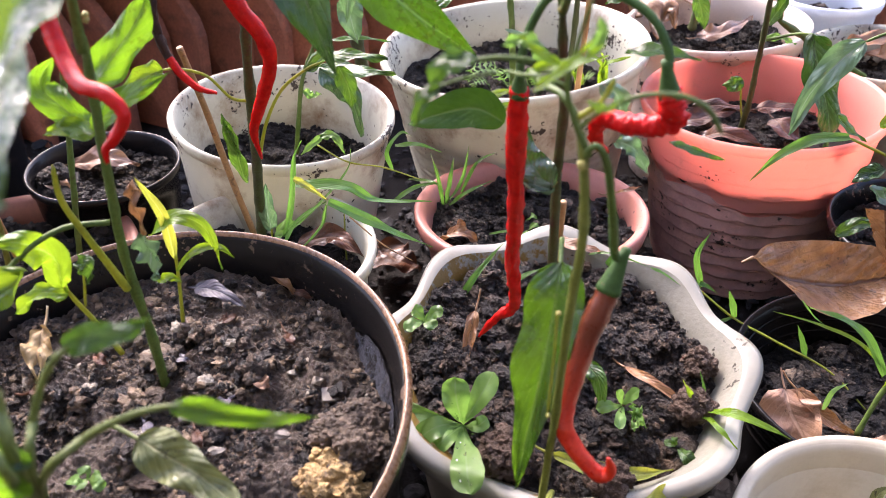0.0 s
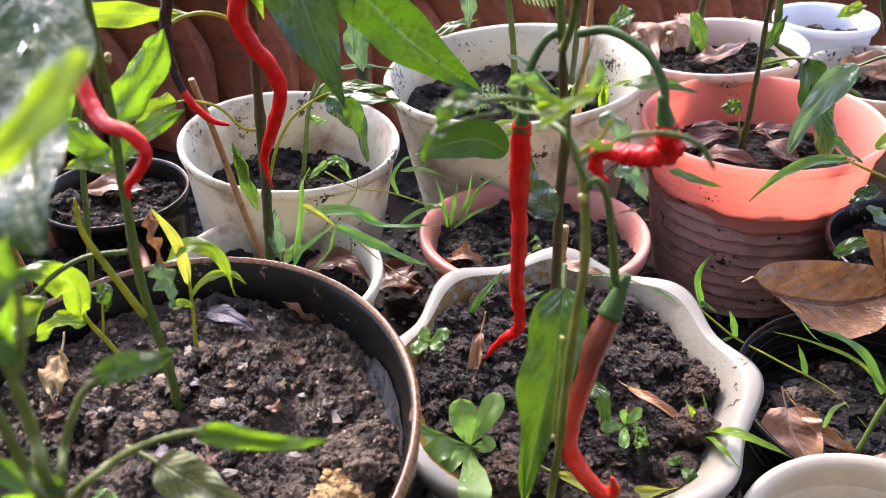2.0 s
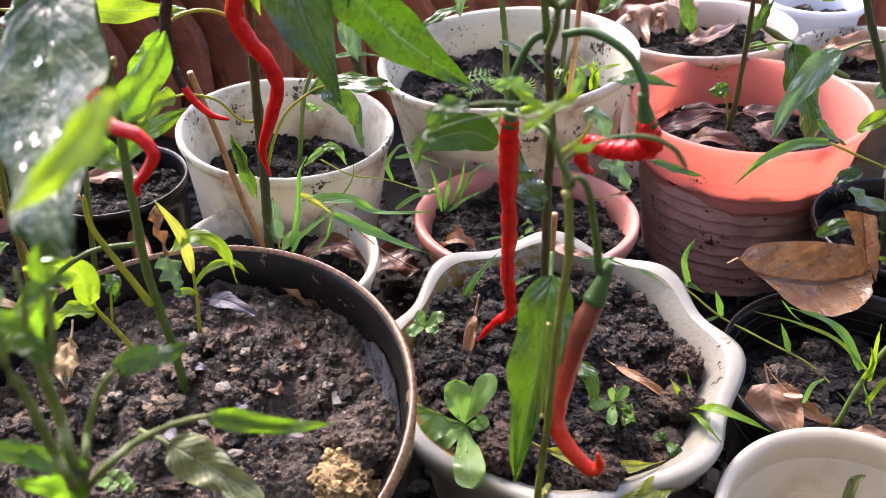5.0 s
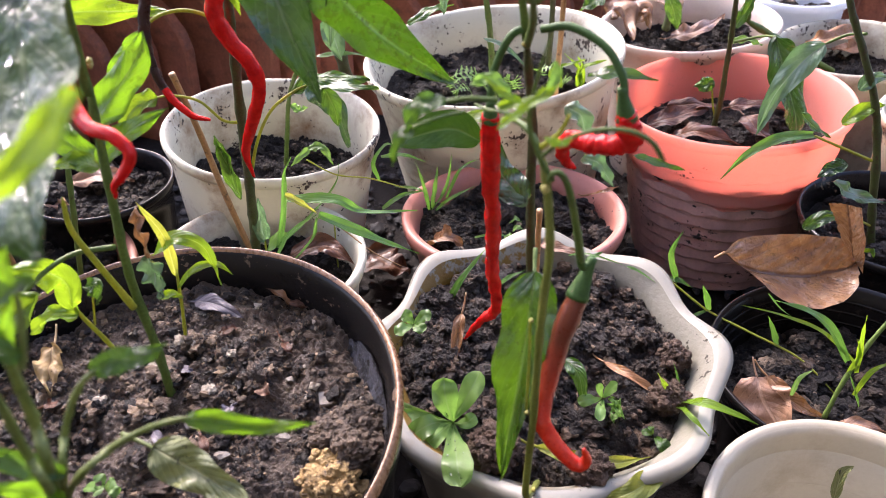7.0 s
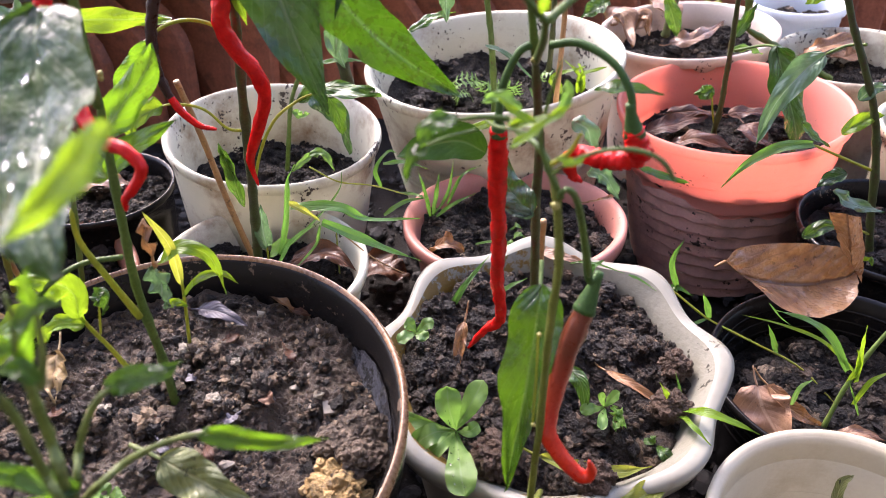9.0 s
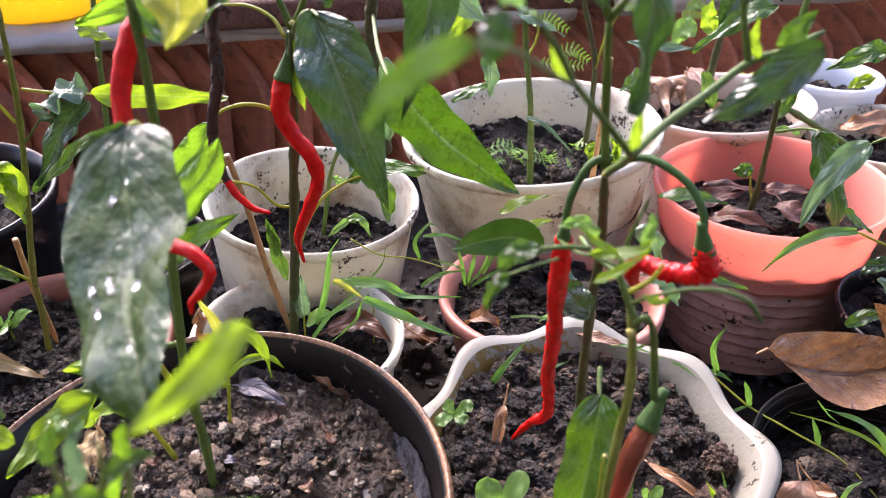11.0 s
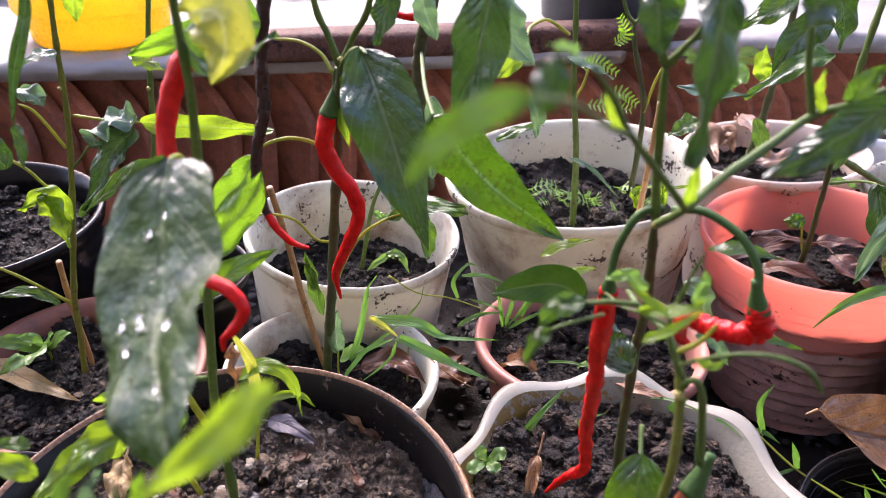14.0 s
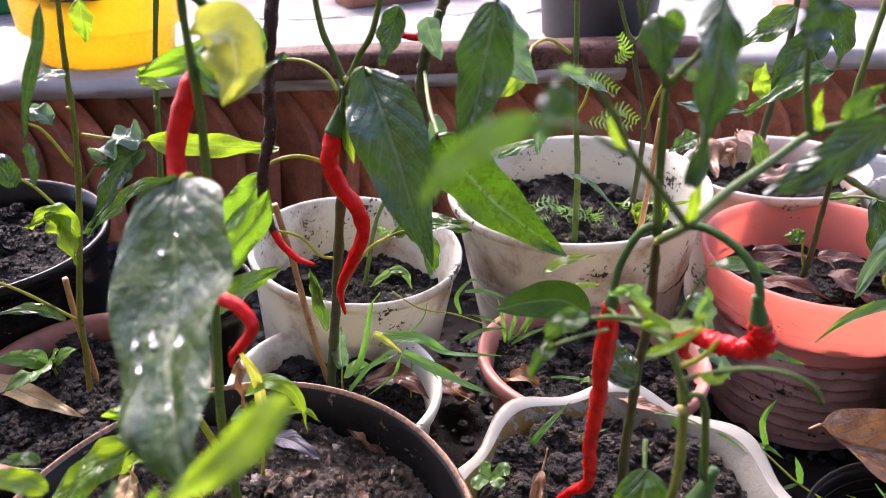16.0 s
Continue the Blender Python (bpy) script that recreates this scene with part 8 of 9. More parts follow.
stem("stem", [(-0.1048, 0.3950, 0.1190), (-0.1038, 0.3920, 0.1358), (-0.1023, 0.3900, 0.1511)], 0.0009, 0.0007, STEM_LIME, p)
leaf([(-0.1024, 0.3900, 0.1489), (-0.1023, 0.3880, 0.1659), (-0.0999, 0.3860, 0.1837)], 0.0106, (0, -0.9, 0.4), LEAF_GREY, p, 0.2, 0.06)
leaf([(-0.1014, 0.3900, 0.1421), (-0.0927, 0.3880, 0.1525), (-0.0832, 0.3860, 0.1556)], 0.0078, (0, -0.6, 0.8), LEAF_PALE, p, 0.2, 0.06)
dead_leaf("dry_leaf", "damp brown leaf inside the small white pot", "dry leaf", [(-0.0908, 0.3999, 0.1280), (-0.0683, 0.4021, 0.1350), (-0.0462, 0.3873, 0.1300)], 0.016, (0, -0.3, 0.95), DRY_WET, 0.3, 0.1, "leaf", 357)

p = thing("weed", (0.006, 0.507, 0.110), "thin grassy weeds in the compost", "weed")
leaf([(0.0018, 0.4805, 0.1100), (-0.0008, 0.4663, 0.1400), (-0.0060, 0.4690, 0.1600)], 0.0033, (0, -0.6, 0.8), GRASS, p, 0.2, 0.04, shape="grass")
leaf([(0.0040, 0.4803, 0.1100), (0.0159, 0.4569, 0.1450), (0.0208, 0.4614, 0.1700)], 0.0033, (0, -0.6, 0.8), GRASS, p, 0.2, 0.04, shape="grass")
leaf([(0.0053, 0.4778, 0.1100), (0.0197, 0.4653, 0.1300), (0.0365, 0.4638, 0.1400)], 0.0034, (0, -0.6, 0.8), GRASS, p, 0.2, 0.04, shape="grass")
leaf([(0.0040, 0.4819, 0.1100), (0.0075, 0.4658, 0.1400), (0.0102, 0.4709, 0.1550)], 0.0042, (0, -0.6, 0.8), GRASS, p, 0.2, 0.04, shape="grass")
leaf([(0.0154, 0.4736, 0.1250), (0.0266, 0.4719, 0.1500), (0.0414, 0.4788, 0.1550)], 0.0029, (0, -0.6, 0.8), GRASS, p, 0.2, 0.04, shape="grass")
leaf([(-0.0246, 0.5011, 0.1200), (-0.0049, 0.4626, 0.1400), (0.0023, 0.4825, 0.1200)], 0.0029, (0, -0.6, 0.8), GRASS, p, 0.2, 0.04, shape="grass")
leaf([(0.0352, 0.4418, 0.1100), (0.0505, 0.4228, 0.1250), (0.0663, 0.4221, 0.1200)], 0.0024, (0, -0.6, 0.8), GRASS, p, 0.2, 0.04, shape="grass")
leaf([(0.0616, 0.4617, 0.1080), (0.0661, 0.4570, 0.1150), (0.0704, 0.4567, 0.1120)], 0.0050, (0, -0.4, 0.9), LEAF_PALE, p, 0.2, 0.05)
leaf([(0.0628, 0.4504, 0.1080), (0.0673, 0.4457, 0.1150), (0.0714, 0.4455, 0.1120)], 0.0050, (0, -0.4, 0.9), LEAF_PALE, p, 0.2, 0.05)
leaf([(0.0558, 0.4398, 0.1080), (0.0603, 0.4353, 0.1150), (0.0644, 0.4351, 0.1120)], 0.0049, (0, -0.4, 0.9), LEAF_PALE, p, 0.2, 0.05)
dead_leaf("dry_leaf", "curled brown leaf at the pot rim", "dry leaf", [(0.0043, 0.4322, 0.1120), (0.0149, 0.4215, 0.1250), (0.0274, 0.4253, 0.1120)], 0.0134, (0, -0.3, 0.95), DRY, 0.5, 0.1, "leaf", 369)
dead_leaf("dry_leaf", "dry twig-like leaf on the compost", "dry leaf", [(0.1229, 0.4787, 0.1200), (0.1326, 0.4659, 0.1300), (0.1465, 0.4813, 0.1250)], 0.0042, (0, -0.3, 0.95), DRY, 0.5, 0.1, "leaf", 370)

p = thing("weed", (0.095, 0.648, 0.130), "feathery pale weeds in the wide white pot", "weed")
frond([(0.0434, 0.6567, 0.1350), (0.0405, 0.6421, 0.1500), (0.0278, 0.6248, 0.1550)], 0.0133, (0.33, -0.5, 0.85), LEAF_PALE, p, 5)
frond([(0.0410, 0.6313, 0.1350), (0.0368, 0.6168, 0.1500), (0.0266, 0.6013, 0.1550)], 0.0123, (0.34, -0.5, 0.85), LEAF_PALE, p, 7)
frond([(0.1020, 0.6224, 0.1350), (0.0951, 0.6078, 0.1500), (0.0906, 0.6032, 0.1550)], 0.0154, (0.28, -0.5, 0.85), LEAF_PALE, p, 6)
frond([(0.0265, 0.6261, 0.1350), (0.0274, 0.6121, 0.1500), (0.0251, 0.5988, 0.1550)], 0.0139, (-0.33, -0.5, 0.85), LEAF_PALE, p, 7)
frond([(0.1108, 0.6688, 0.1350), (0.1047, 0.6539, 0.1500), (0.1133, 0.6436, 0.1550)], 0.0153, (-0.24, -0.5, 0.85), LEAF_PALE, p, 6)
frond([(0.0819, 0.6411, 0.1350), (0.0751, 0.6263, 0.1500), (0.0712, 0.6255, 0.1550)], 0.0112, (-0.36, -0.5, 0.85), LEAF_PALE, p, 7)
frond([(0.1241, 0.6401, 0.1350), (0.1220, 0.6258, 0.1500), (0.1251, 0.6123, 0.1550)], 0.0149, (-0.35, -0.5, 0.85), LEAF_PALE, p, 5)
frond([(0.0857, 0.6409, 0.1350), (0.0791, 0.6261, 0.1500), (0.0795, 0.6211, 0.1550)], 0.0147, (-0.24, -0.5, 0.85), LEAF_PALE, p, 6)
frond([(0.0286, 0.6578, 0.1350), (0.0240, 0.6430, 0.1500), (0.0372, 0.6397, 0.1550)], 0.0124, (-0.14, -0.5, 0.85), LEAF_PALE, p, 5)
frond([(0.0497, 0.6619, 0.1350), (0.0461, 0.6472, 0.1500), (0.0313, 0.6489, 0.1550)], 0.0126, (0.14, -0.5, 0.85), LEAF_PALE, p, 6)
frond([(0.0193, 0.6435, 0.1350), (0.0240, 0.6296, 0.1500), (0.0284, 0.6213, 0.1550)], 0.0167, (0.10, -0.5, 0.85), LEAF_PALE, p, 5)
frond([(0.0495, 0.6520, 0.1350), (0.0471, 0.6375, 0.1500), (0.0332, 0.6268, 0.1550)], 0.0167, (-0.13, -0.5, 0.85), LEAF_PALE, p, 5)
frond([(0.0564, 0.6374, 0.1350), (0.0528, 0.6229, 0.1500), (0.0657, 0.6274, 0.1550)], 0.0144, (-0.05, -0.5, 0.85), LEAF_PALE, p, 5)
frond([(0.0638, 0.6524, 0.1350), (0.0562, 0.6374, 0.1500), (0.0436, 0.6224, 0.1550)], 0.0150, (-0.28, -0.5, 0.85), LEAF_PALE, p, 5)
frond([(0.0755, 0.6320, 0.1350), (0.0709, 0.6174, 0.1500), (0.0551, 0.6159, 0.1550)], 0.0128, (0.40, -0.5, 0.85), LEAF_PALE, p, 7)
leaf([(0.1421, 0.6429, 0.1350), (0.1404, 0.6365, 0.1550), (0.1346, 0.6291, 0.1700)], 0.0060, (0, -0.5, 0.85), LEAF_LIME, p, 0.2, 0.05)
leaf([(0.1178, 0.6406, 0.1350), (0.1158, 0.6342, 0.1550), (0.1085, 0.6023, 0.1700)], 0.0060, (0, -0.5, 0.85), LEAF_LIME, p, 0.2, 0.05)
leaf([(0.1381, 0.6425, 0.1350), (0.1368, 0.6362, 0.1550), (0.1237, 0.6364, 0.1700)], 0.0060, (0, -0.5, 0.85), LEAF_LIME, p, 0.2, 0.05)
leaf([(0.1231, 0.6411, 0.1350), (0.1177, 0.6344, 0.1550), (0.1128, 0.6036, 0.1700)], 0.0060, (0, -0.5, 0.85), LEAF_LIME, p, 0.2, 0.05)
leaf([(0.1205, 0.6408, 0.1350), (0.1129, 0.6339, 0.1550), (0.1395, 0.6215, 0.1700)], 0.0060, (0, -0.5, 0.85), LEAF_LIME, p, 0.2, 0.05)
leaf([(0.1422, 0.6429, 0.1350), (0.1393, 0.6364, 0.1550), (0.1581, 0.6187, 0.1700)], 0.0060, (0, -0.5, 0.85), LEAF_LIME, p, 0.2, 0.05)
dead_leaf("dry_leaf", "dry leaf lying in the coral pot", "dry leaf", [(0.1899, 0.5803, 0.1250), (0.2175, 0.5865, 0.1300), (0.2534, 0.6047, 0.1280)], 0.0196, (0, -0.3, 0.95), DRY_WET, 0.25, 0.08, "leaf", 393)
dead_leaf("dry_leaf", "dry leaf lying in the coral pot", "dry leaf", [(0.2086, 0.5657, 0.1220), (0.2279, 0.5538, 0.1300), (0.2611, 0.5435, 0.1220)], 0.0207, (0, -0.3, 0.95), DRY_WET, 0.25, 0.08, "leaf", 394)
dead_leaf("dry_leaf", "dry leaf lying in the coral pot", "dry leaf", [(0.2692, 0.5719, 0.1350), (0.2740, 0.5534, 0.1320), (0.2904, 0.5413, 0.1220)], 0.0215, (0, -0.3, 0.95), DRY_WET, 0.25, 0.08, "leaf", 395)
dead_leaf("dry_leaf", "dry leaf lying in the coral pot", "dry leaf", [(0.2120, 0.6039, 0.1300), (0.2364, 0.6034, 0.1320), (0.2653, 0.5979, 0.1280)], 0.0150, (0, -0.3, 0.95), DRY_WET, 0.25, 0.08, "leaf", 396)
dead_leaf("dry_leaf", "dry leaf lying in the coral pot", "dry leaf", [(0.2653, 0.5994, 0.1300), (0.2847, 0.5993, 0.1320), (0.3131, 0.5939, 0.1280)], 0.0149, (0, -0.3, 0.95), DRY_WET, 0.25, 0.08, "leaf", 397)
dead_leaf("dry_leaf", "dry curled leaf in the beige pot", "dry leaf", [(0.1895, 0.7806, 0.1500), (0.2030, 0.7781, 0.1600), (0.2094, 0.7391, 0.1400)], 0.0303, (0, -0.3, 0.95), DRY, 0.35, 0.1, "leaf", 398)
dead_leaf("dry_leaf", "dry curled leaf in the beige pot", "dry leaf", [(0.2493, 0.8227, 0.1600), (0.2512, 0.7696, 0.1650), (0.2577, 0.7510, 0.1500)], 0.0275, (0, -0.3, 0.95), DRY_PINK, 0.35, 0.1, "leaf", 399)
dead_leaf("dry_leaf", "dry curled leaf in the beige pot", "dry leaf", [(0.2450, 0.7323, 0.1450), (0.2706, 0.7339, 0.1500), (0.3114, 0.7739, 0.1500)], 0.0209, (0, -0.3, 0.95), DRY_PINK, 0.35, 0.1, "leaf", 400)
dead_leaf("dry_leaf", "dry curled leaf in the beige pot", "dry leaf", [(0.2159, 0.7617, 0.1500), (0.2268, 0.7767, 0.1600), (0.2305, 0.7576, 0.1450)], 0.0181, (0, -0.3, 0.95), DRY, 0.35, 0.1, "leaf", 401)
dead_leaf("dry_leaf", "dry curled leaf in the beige pot", "dry leaf", [(0.2982, 0.8154, 0.1550), (0.3138, 0.8049, 0.1550), (0.3316, 0.7999, 0.1500)], 0.0187, (0, -0.3, 0.95), LEAF_YELLOW, 0.35, 0.1, "leaf", 402)
dead_leaf("dry_leaf", "brown leaf lying in the white pot", "dry leaf", [(0.3778, 0.7204, 0.1350), (0.4020, 0.7168, 0.1450), (0.4573, 0.7511, 0.1400)], 0.0205, (0, -0.3, 0.95), DRY, 0.35, 0.1, "leaf", 403)
dead_leaf("dry_leaf", "brown leaf lying in the white pot", "dry leaf", [(0.4152, 0.7359, 0.1250), (0.4256, 0.7230, 0.1300), (0.4520, 0.7423, 0.1280)], 0.0174, (0, -0.3, 0.95), DRY_PINK, 0.35, 0.1, "leaf", 404)
dead_leaf("dry_leaf", "pale dry leaf in the black nursery pot", "dry leaf", [(-0.3261, 0.5271, 0.1200), (-0.2927, 0.4915, 0.1250), (-0.2737, 0.4825, 0.1180)], 0.0196, (0, -0.3, 0.95), DRY_PINK, 0.25, 0.1, "leaf", 405)
dead_leaf("dry_leaf", "pale dry leaf in the black nursery pot", "dry leaf", [(-0.2919, 0.5232, 0.1220), (-0.2603, 0.5176, 0.1300), (-0.2395, 0.5247, 0.1200)], 0.0194, (0, -0.3, 0.95), DRY_PINK, 0.25, 0.1, "leaf", 406)
dead_leaf("dry_leaf", "strip of tan dry leaf on the soil", "dry leaf", [(-0.3602, 0.4067, 0.1100), (-0.3219, 0.3904, 0.1080), (-0.2784, 0.3759, 0.1060)], 0.0171, (0, -0.3, 0.95), DRY_TAN, 0.15, 0.1, "grass", 407)

p = thing("weed", (-0.329, 0.429, 0.100), "small serrated weed in the terracotta bowl", "weed")
leaf([(-0.3232, 0.4192, 0.1120), (-0.3124, 0.3937, 0.1300), (-0.3112, 0.3786, 0.1320)], 0.0168, (0, -0.6, 0.8), LEAF_PALE, p, 0.12, 0.03)
leaf([(-0.3232, 0.4192, 0.1120), (-0.3184, 0.3870, 0.1300), (-0.3400, 0.3851, 0.1150)], 0.0143, (0, -0.6, 0.8), LEAF_PALE, p, 0.12, 0.03)
leaf([(-0.3232, 0.4192, 0.1120), (-0.3118, 0.4090, 0.1300), (-0.3023, 0.3984, 0.1400)], 0.0110, (0, -0.6, 0.8), LEAF_PALE, p, 0.12, 0.03)
leaf([(-0.3232, 0.4192, 0.1120), (-0.3059, 0.4121, 0.1300), (-0.2956, 0.4109, 0.1350)], 0.0102, (0, -0.6, 0.8), LEAF_PALE, p, 0.12, 0.03)
leaf([(-0.3232, 0.4192, 0.1120), (-0.3234, 0.4079, 0.1300), (-0.3271, 0.3988, 0.1380)], 0.0102, (0, -0.6, 0.8), LEAF_PALE, p, 0.12, 0.03)
leaf([(-0.3232, 0.4192, 0.1120), (-0.3329, 0.4038, 0.1300), (-0.3541, 0.4005, 0.1300)], 0.0117, (0, -0.6, 0.8), LEAF_PALE, p, 0.12, 0.03)
stem("stem", [(-0.3220, 0.4196, 0.1000), (-0.3226, 0.4192, 0.1080), (-0.3227, 0.4193, 0.1140)], 0.0012, 0.0010, STEM_LIME, p)


def lofted_leaf(edge_a, rib, edge_b, wave, seed):
    """A leaf's sheet between two smooth edges and its midrib, puckered between the veins."""
    bm = bmesh.new()
    uv = bm.loops.layers.uv.new("map")
    n, half = 64, 12
    a, c, b = spline(edge_a, n), spline(rib, n), spline(edge_b, n)
    rows = []
    for i in range(n + 1):
        u, row = i / n, []
        out = (a[i] - c[i]).cross(spline(rib, n)[min(i + 1, n)] - c[max(i - 1, 0)])
        out = out.normalized() if out.length > 1e-9 else Vector((0, -0.7, 0.7))
        for j in range(2 * half + 1):
            k = j / half - 1
            q = c[i].lerp(a[i], -k) if k < 0 else c[i].lerp(b[i], k)
            saw = abs((u * 9 - abs(k) * 2.75) % 1.0 - 0.5) * 2
            lift = wave * (0.5 * saw * min(1, 4 * abs(k)) + 1.6 * noise.noise(Vector((u * 5, k * 1.6, seed))) + 0.6 * noise.noise(Vector((u * 17, k * 5, seed)))) * min(1, 6 * u)
            row.append((bm.verts.new(q + out * lift), (j / (2 * half), u)))
        rows.append(row)
    for r0, r1 in zip(rows, rows[1:]):
        for j in range(2 * half):
            quad = (r0[j], r0[j + 1], r1[j + 1], r1[j])
            f = bm.faces.new([v for v, _ in quad])
            for loop, (_, m) in zip(f.loops, quad):
                loop[uv].uv = m
    return bm


p = thing("dry_leaf", (0.2480, 0.3790, 0.1100), "large wet brown dead leaf resting on the black pot", "dry leaf")
part("blade", lofted_leaf([(0.1905, 0.3720, 0.1410), (0.2085, 0.3850, 0.1416), (0.2413, 0.3920, 0.1389), (0.2646, 0.3920, 0.1353), (0.2721, 0.3870, 0.1362), (0.2832, 0.3850, 0.1268)], [(0.1906, 0.3720, 0.1405), (0.2098, 0.3750, 0.1236), (0.2425, 0.3790, 0.1140), (0.2684, 0.3830, 0.1131), (0.2858, 0.3850, 0.1202)], [(0.1908, 0.3720, 0.1396), (0.2016, 0.3700, 0.1313), (0.2125, 0.3630, 0.1240), (0.2275, 0.3550, 0.1138), (0.2476, 0.3530, 0.1081), (0.2680, 0.3570, 0.1114), (0.2788, 0.3650, 0.1160)], 0.0022, 3), DRY_BIG, p)
part("folded_end", lofted_leaf([(0.2719, 0.3880, 0.1355), (0.2646, 0.3890, 0.1484), (0.2554, 0.3870, 0.1654)], [(0.2779, 0.3800, 0.1275), (0.2706, 0.3800, 0.1477), (0.2650, 0.3830, 0.1663)], [(0.2888, 0.3810, 0.1124), (0.2853, 0.3850, 0.1348), (0.2786, 0.3890, 0.1586)], 0.0012, 8), DRY_BIG, p, "leaf end folded upright")
part("stalk", tube(bmesh.new(), [(0.1906, 0.3720, 0.1405), (0.1837, 0.3700, 0.1379)], taper(0.0011, 0.0008), 8, 8), DRY, p)

p = thing("vine", (0.121, 0.352, 0.148), "thin creeping weed with narrow leaves", "weed")
stem("stem", [(0.1300, 0.3720, 0.1328), (0.1579, 0.3750, 0.1178), (0.1815, 0.3600, 0.1040), (0.2071, 0.3450, 0.0960), (0.2337, 0.3300, 0.0871), (0.2514, 0.3100, 0.0746)], 0.0009, 0.0007, STEM_LIME, p)
leaf([(0.1637, 0.3720, 0.1176), (0.1569, 0.3720, 0.1406), (0.1621, 0.3720, 0.1585)], 0.0046, (0, -0.7, 0.7), GRASS, p, 0.2, 0.03, shape="grass")
leaf([(0.1835, 0.3600, 0.1030), (0.1797, 0.3600, 0.1150), (0.1755, 0.3600, 0.1252)], 0.0050, (0, -0.7, 0.7), GRASS, p, 0.2, 0.03, shape="grass")
leaf([(0.2228, 0.3400, 0.0892), (0.2175, 0.3400, 0.1024), (0.2122, 0.3400, 0.1143)], 0.0046, (0, -0.7, 0.7), GRASS, p, 0.2, 0.03, shape="grass")
leaf([(0.1816, 0.3600, 0.1031), (0.1712, 0.3550, 0.1030), (0.1645, 0.3500, 0.1029)], 0.0025, (0, -0.7, 0.7), GRASS, p, 0.2, 0.03, shape="grass")
leaf([(0.1579, 0.3750, 0.1178), (0.1634, 0.3700, 0.1215), (0.1716, 0.3650, 0.1182)], 0.0040, (0, -0.7, 0.7), GRASS, p, 0.2, 0.03, shape="grass")
leaf([(0.1461, 0.3750, 0.1244), (0.1345, 0.3750, 0.1303), (0.1178, 0.3750, 0.1346)], 0.0029, (0, -0.7, 0.7), GRASS, p, 0.2, 0.03, shape="grass")

p = thing("grass_tuft", (0.238, 0.294, 0.075), "green weeds growing in the black nursery pot", "weed")
stem("stem", [(0.2223, 0.2720, 0.0982), (0.2294, 0.2780, 0.1183), (0.2389, 0.2840, 0.1375), (0.2498, 0.2880, 0.1576)], 0.0016, 0.0014, STEM, p)
leaf([(0.2366, 0.2800, 0.1289), (0.2151, 0.2850, 0.1498), (0.1931, 0.2880, 0.1600), (0.1688, 0.2900, 0.1671)], 0.0027, (0, -0.6, 0.8), LEAF_LIME, p, 0.2, 0.03, shape="grass")
leaf([(0.2293, 0.2800, 0.1334), (0.2171, 0.2850, 0.1537), (0.2041, 0.2880, 0.1634), (0.1865, 0.2900, 0.1694)], 0.0059, (0, -0.6, 0.8), GRASS, p, 0.2, 0.03, shape="grass")
leaf([(0.2362, 0.2800, 0.1246), (0.2322, 0.2800, 0.1496), (0.2304, 0.2800, 0.1661)], 0.0041, (0, -0.6, 0.8), LEAF_LIME, p, 0.2, 0.03, shape="grass")
leaf([(0.2316, 0.2800, 0.1248), (0.2342, 0.2800, 0.1374), (0.2301, 0.2800, 0.1497)], 0.0030, (0, -0.6, 0.8), LEAF_LIME, p, 0.2, 0.03, shape="grass")
leaf([(0.2359, 0.2750, 0.1124), (0.2402, 0.2750, 0.1295), (0.2497, 0.2750, 0.1374)], 0.0036, (0, -0.6, 0.8), LEAF_LIME, p, 0.2, 0.03, shape="grass")
leaf([(0.2415, 0.2750, 0.1032), (0.2353, 0.2750, 0.1168), (0.2269, 0.2750, 0.1342)], 0.0018, (0, -0.6, 0.8), GRASS, p, 0.2, 0.03, shape="grass")
leaf([(0.1986, 0.2700, 0.1193), (0.2014, 0.2720, 0.1299), (0.2093, 0.2750, 0.1329)], 0.0030, (0, -0.6, 0.8), LEAF_PALE, p, 0.2, 0.03, shape="grass")
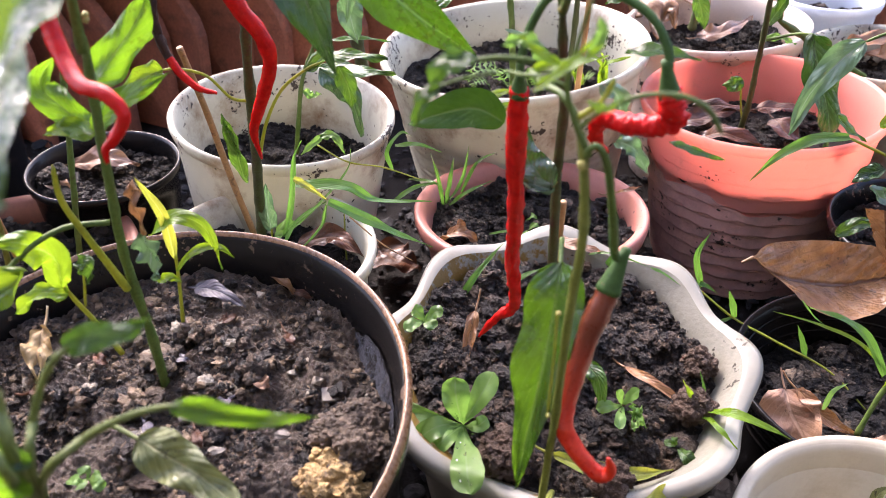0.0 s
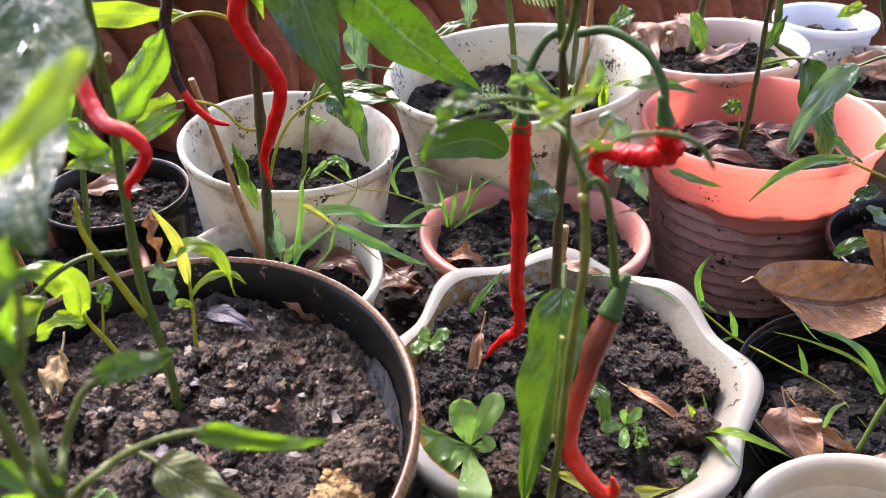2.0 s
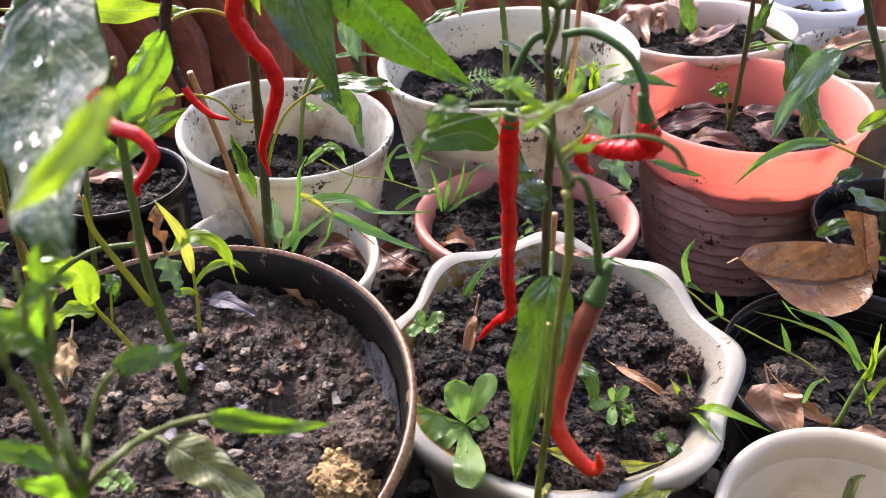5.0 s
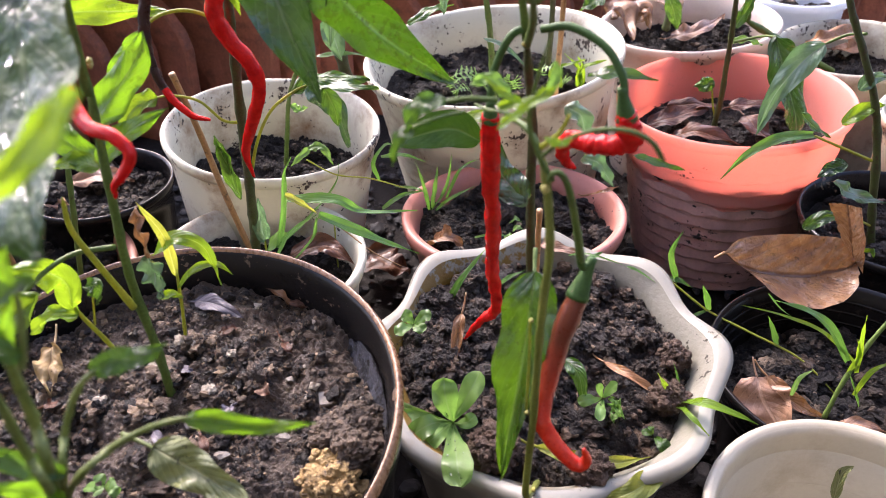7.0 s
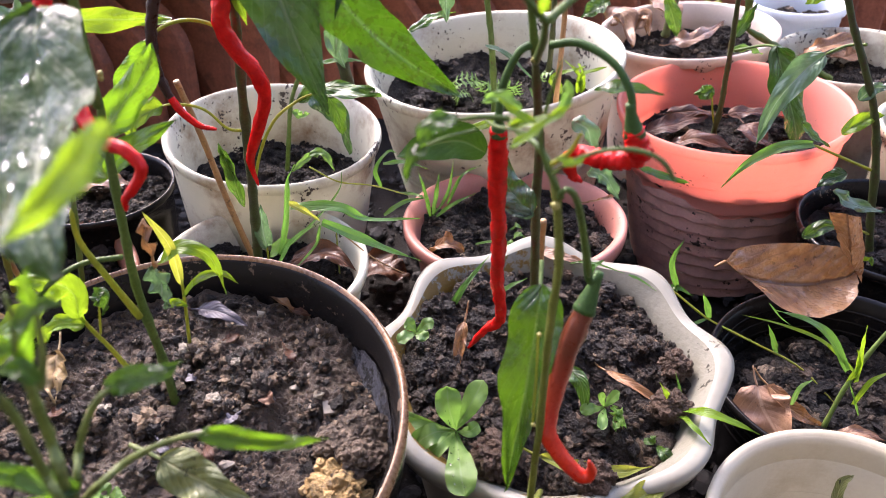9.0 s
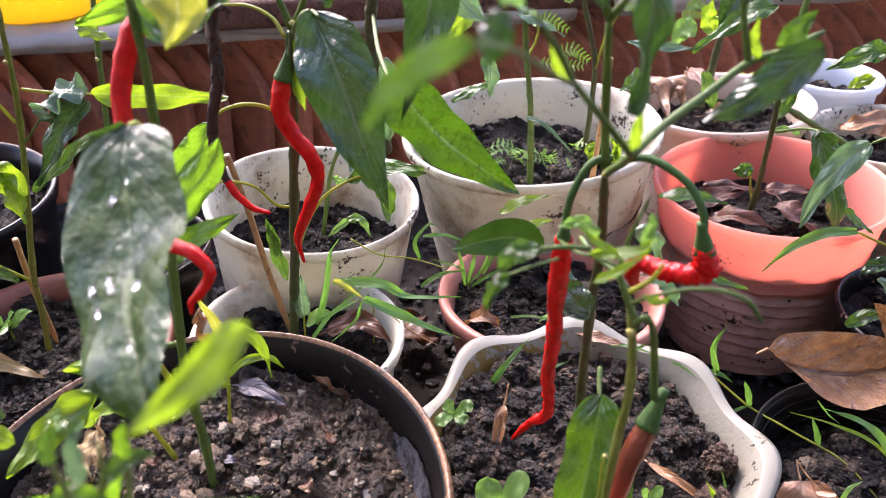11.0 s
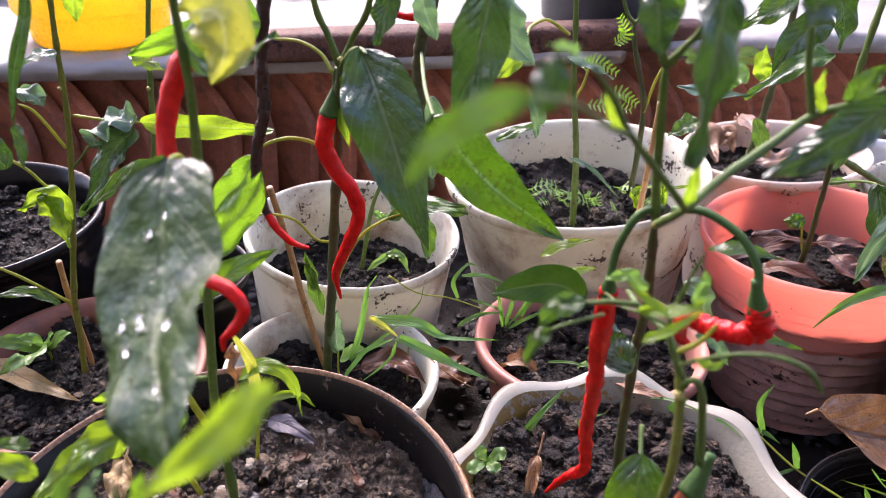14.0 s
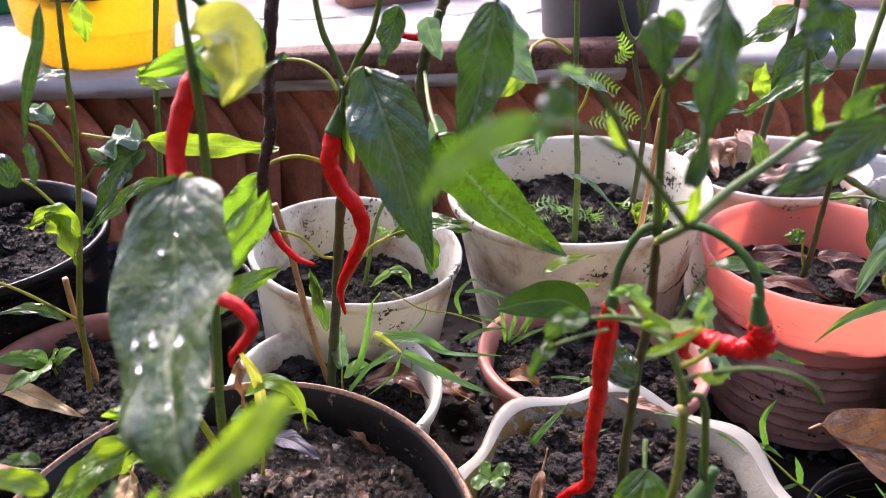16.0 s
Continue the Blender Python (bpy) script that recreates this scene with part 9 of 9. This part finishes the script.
leaf([(0.1872, 0.3000, 0.1658), (0.1955, 0.3000, 0.1556), (0.2030, 0.3000, 0.1492)], 0.0012, (0, -0.6, 0.8), GRASS, p, 0.2, 0.03, shape="grass")
dead_leaf("dry_leaf", "pale brown dead leaf in the nursery pot", "dry leaf", [(0.1955, 0.3027, 0.1000), (0.1963, 0.2917, 0.0940), (0.2015, 0.2815, 0.0860), (0.2064, 0.2656, 0.0780)], 0.0338, (-0.2, -0.7, 0.7), DRY_PINK, 0.2, 0.1, "grass", 436)
dead_leaf("dry_leaf", "folded edge of a brown dead leaf", "dry leaf", [(0.2017, 0.3033, 0.1000), (0.2080, 0.2938, 0.0960), (0.2182, 0.2871, 0.0900), (0.2328, 0.2860, 0.0820)], 0.0098, (0.2, -0.6, 0.8), DRY, 0.5, 0.1, "leaf", 437)
dead_leaf("dry_leaf", "scrap of pale dead leaf on the soil", "dry leaf", [(0.2369, 0.2791, 0.0800), (0.2488, 0.2793, 0.0840), (0.2639, 0.2760, 0.0800)], 0.0084, (0, -0.3, 0.95), DRY_PINK, 0.3, 0.1, "leaf", 438)
single("soil_clod", crumbly((0.2395, 0.3335, 0.0760), 0.008, 4, (1, 1, 0.8)), CLOD, "rough dark clod of soil", "clod", "clods", smooth=False)
dead_leaf("dry_leaf", "dull curled leaf inside the empty pot", "dry leaf", [(0.2044, 0.2178, 0.1000), (0.2079, 0.2237, 0.1120), (0.2124, 0.2240, 0.1180)], 0.0056, (-0.5, -0.6, 0.5), LEAF_OLD, 0.6, 0.08, "leaf", 440)
dead_leaf("dry_leaf", "wet red-brown dead leaf on the ground", "dry leaf", [(-0.0592, 0.5624, 0.0120), (-0.0429, 0.5395, 0.0160), (-0.0203, 0.5324, 0.0120)], 0.0398, (0, -0.3, 0.95), DRY_WET, 0.2, 0.1, "leaf", 441)
dead_leaf("dry_leaf", "wet dead leaf on the ground", "dry leaf", [(-0.2421, 0.5807, 0.0120), (-0.2237, 0.5567, 0.0160), (-0.2076, 0.5364, 0.0120)], 0.0205, (0, -0.3, 0.95), DRY_WET, 0.2, 0.1, "leaf", 442)
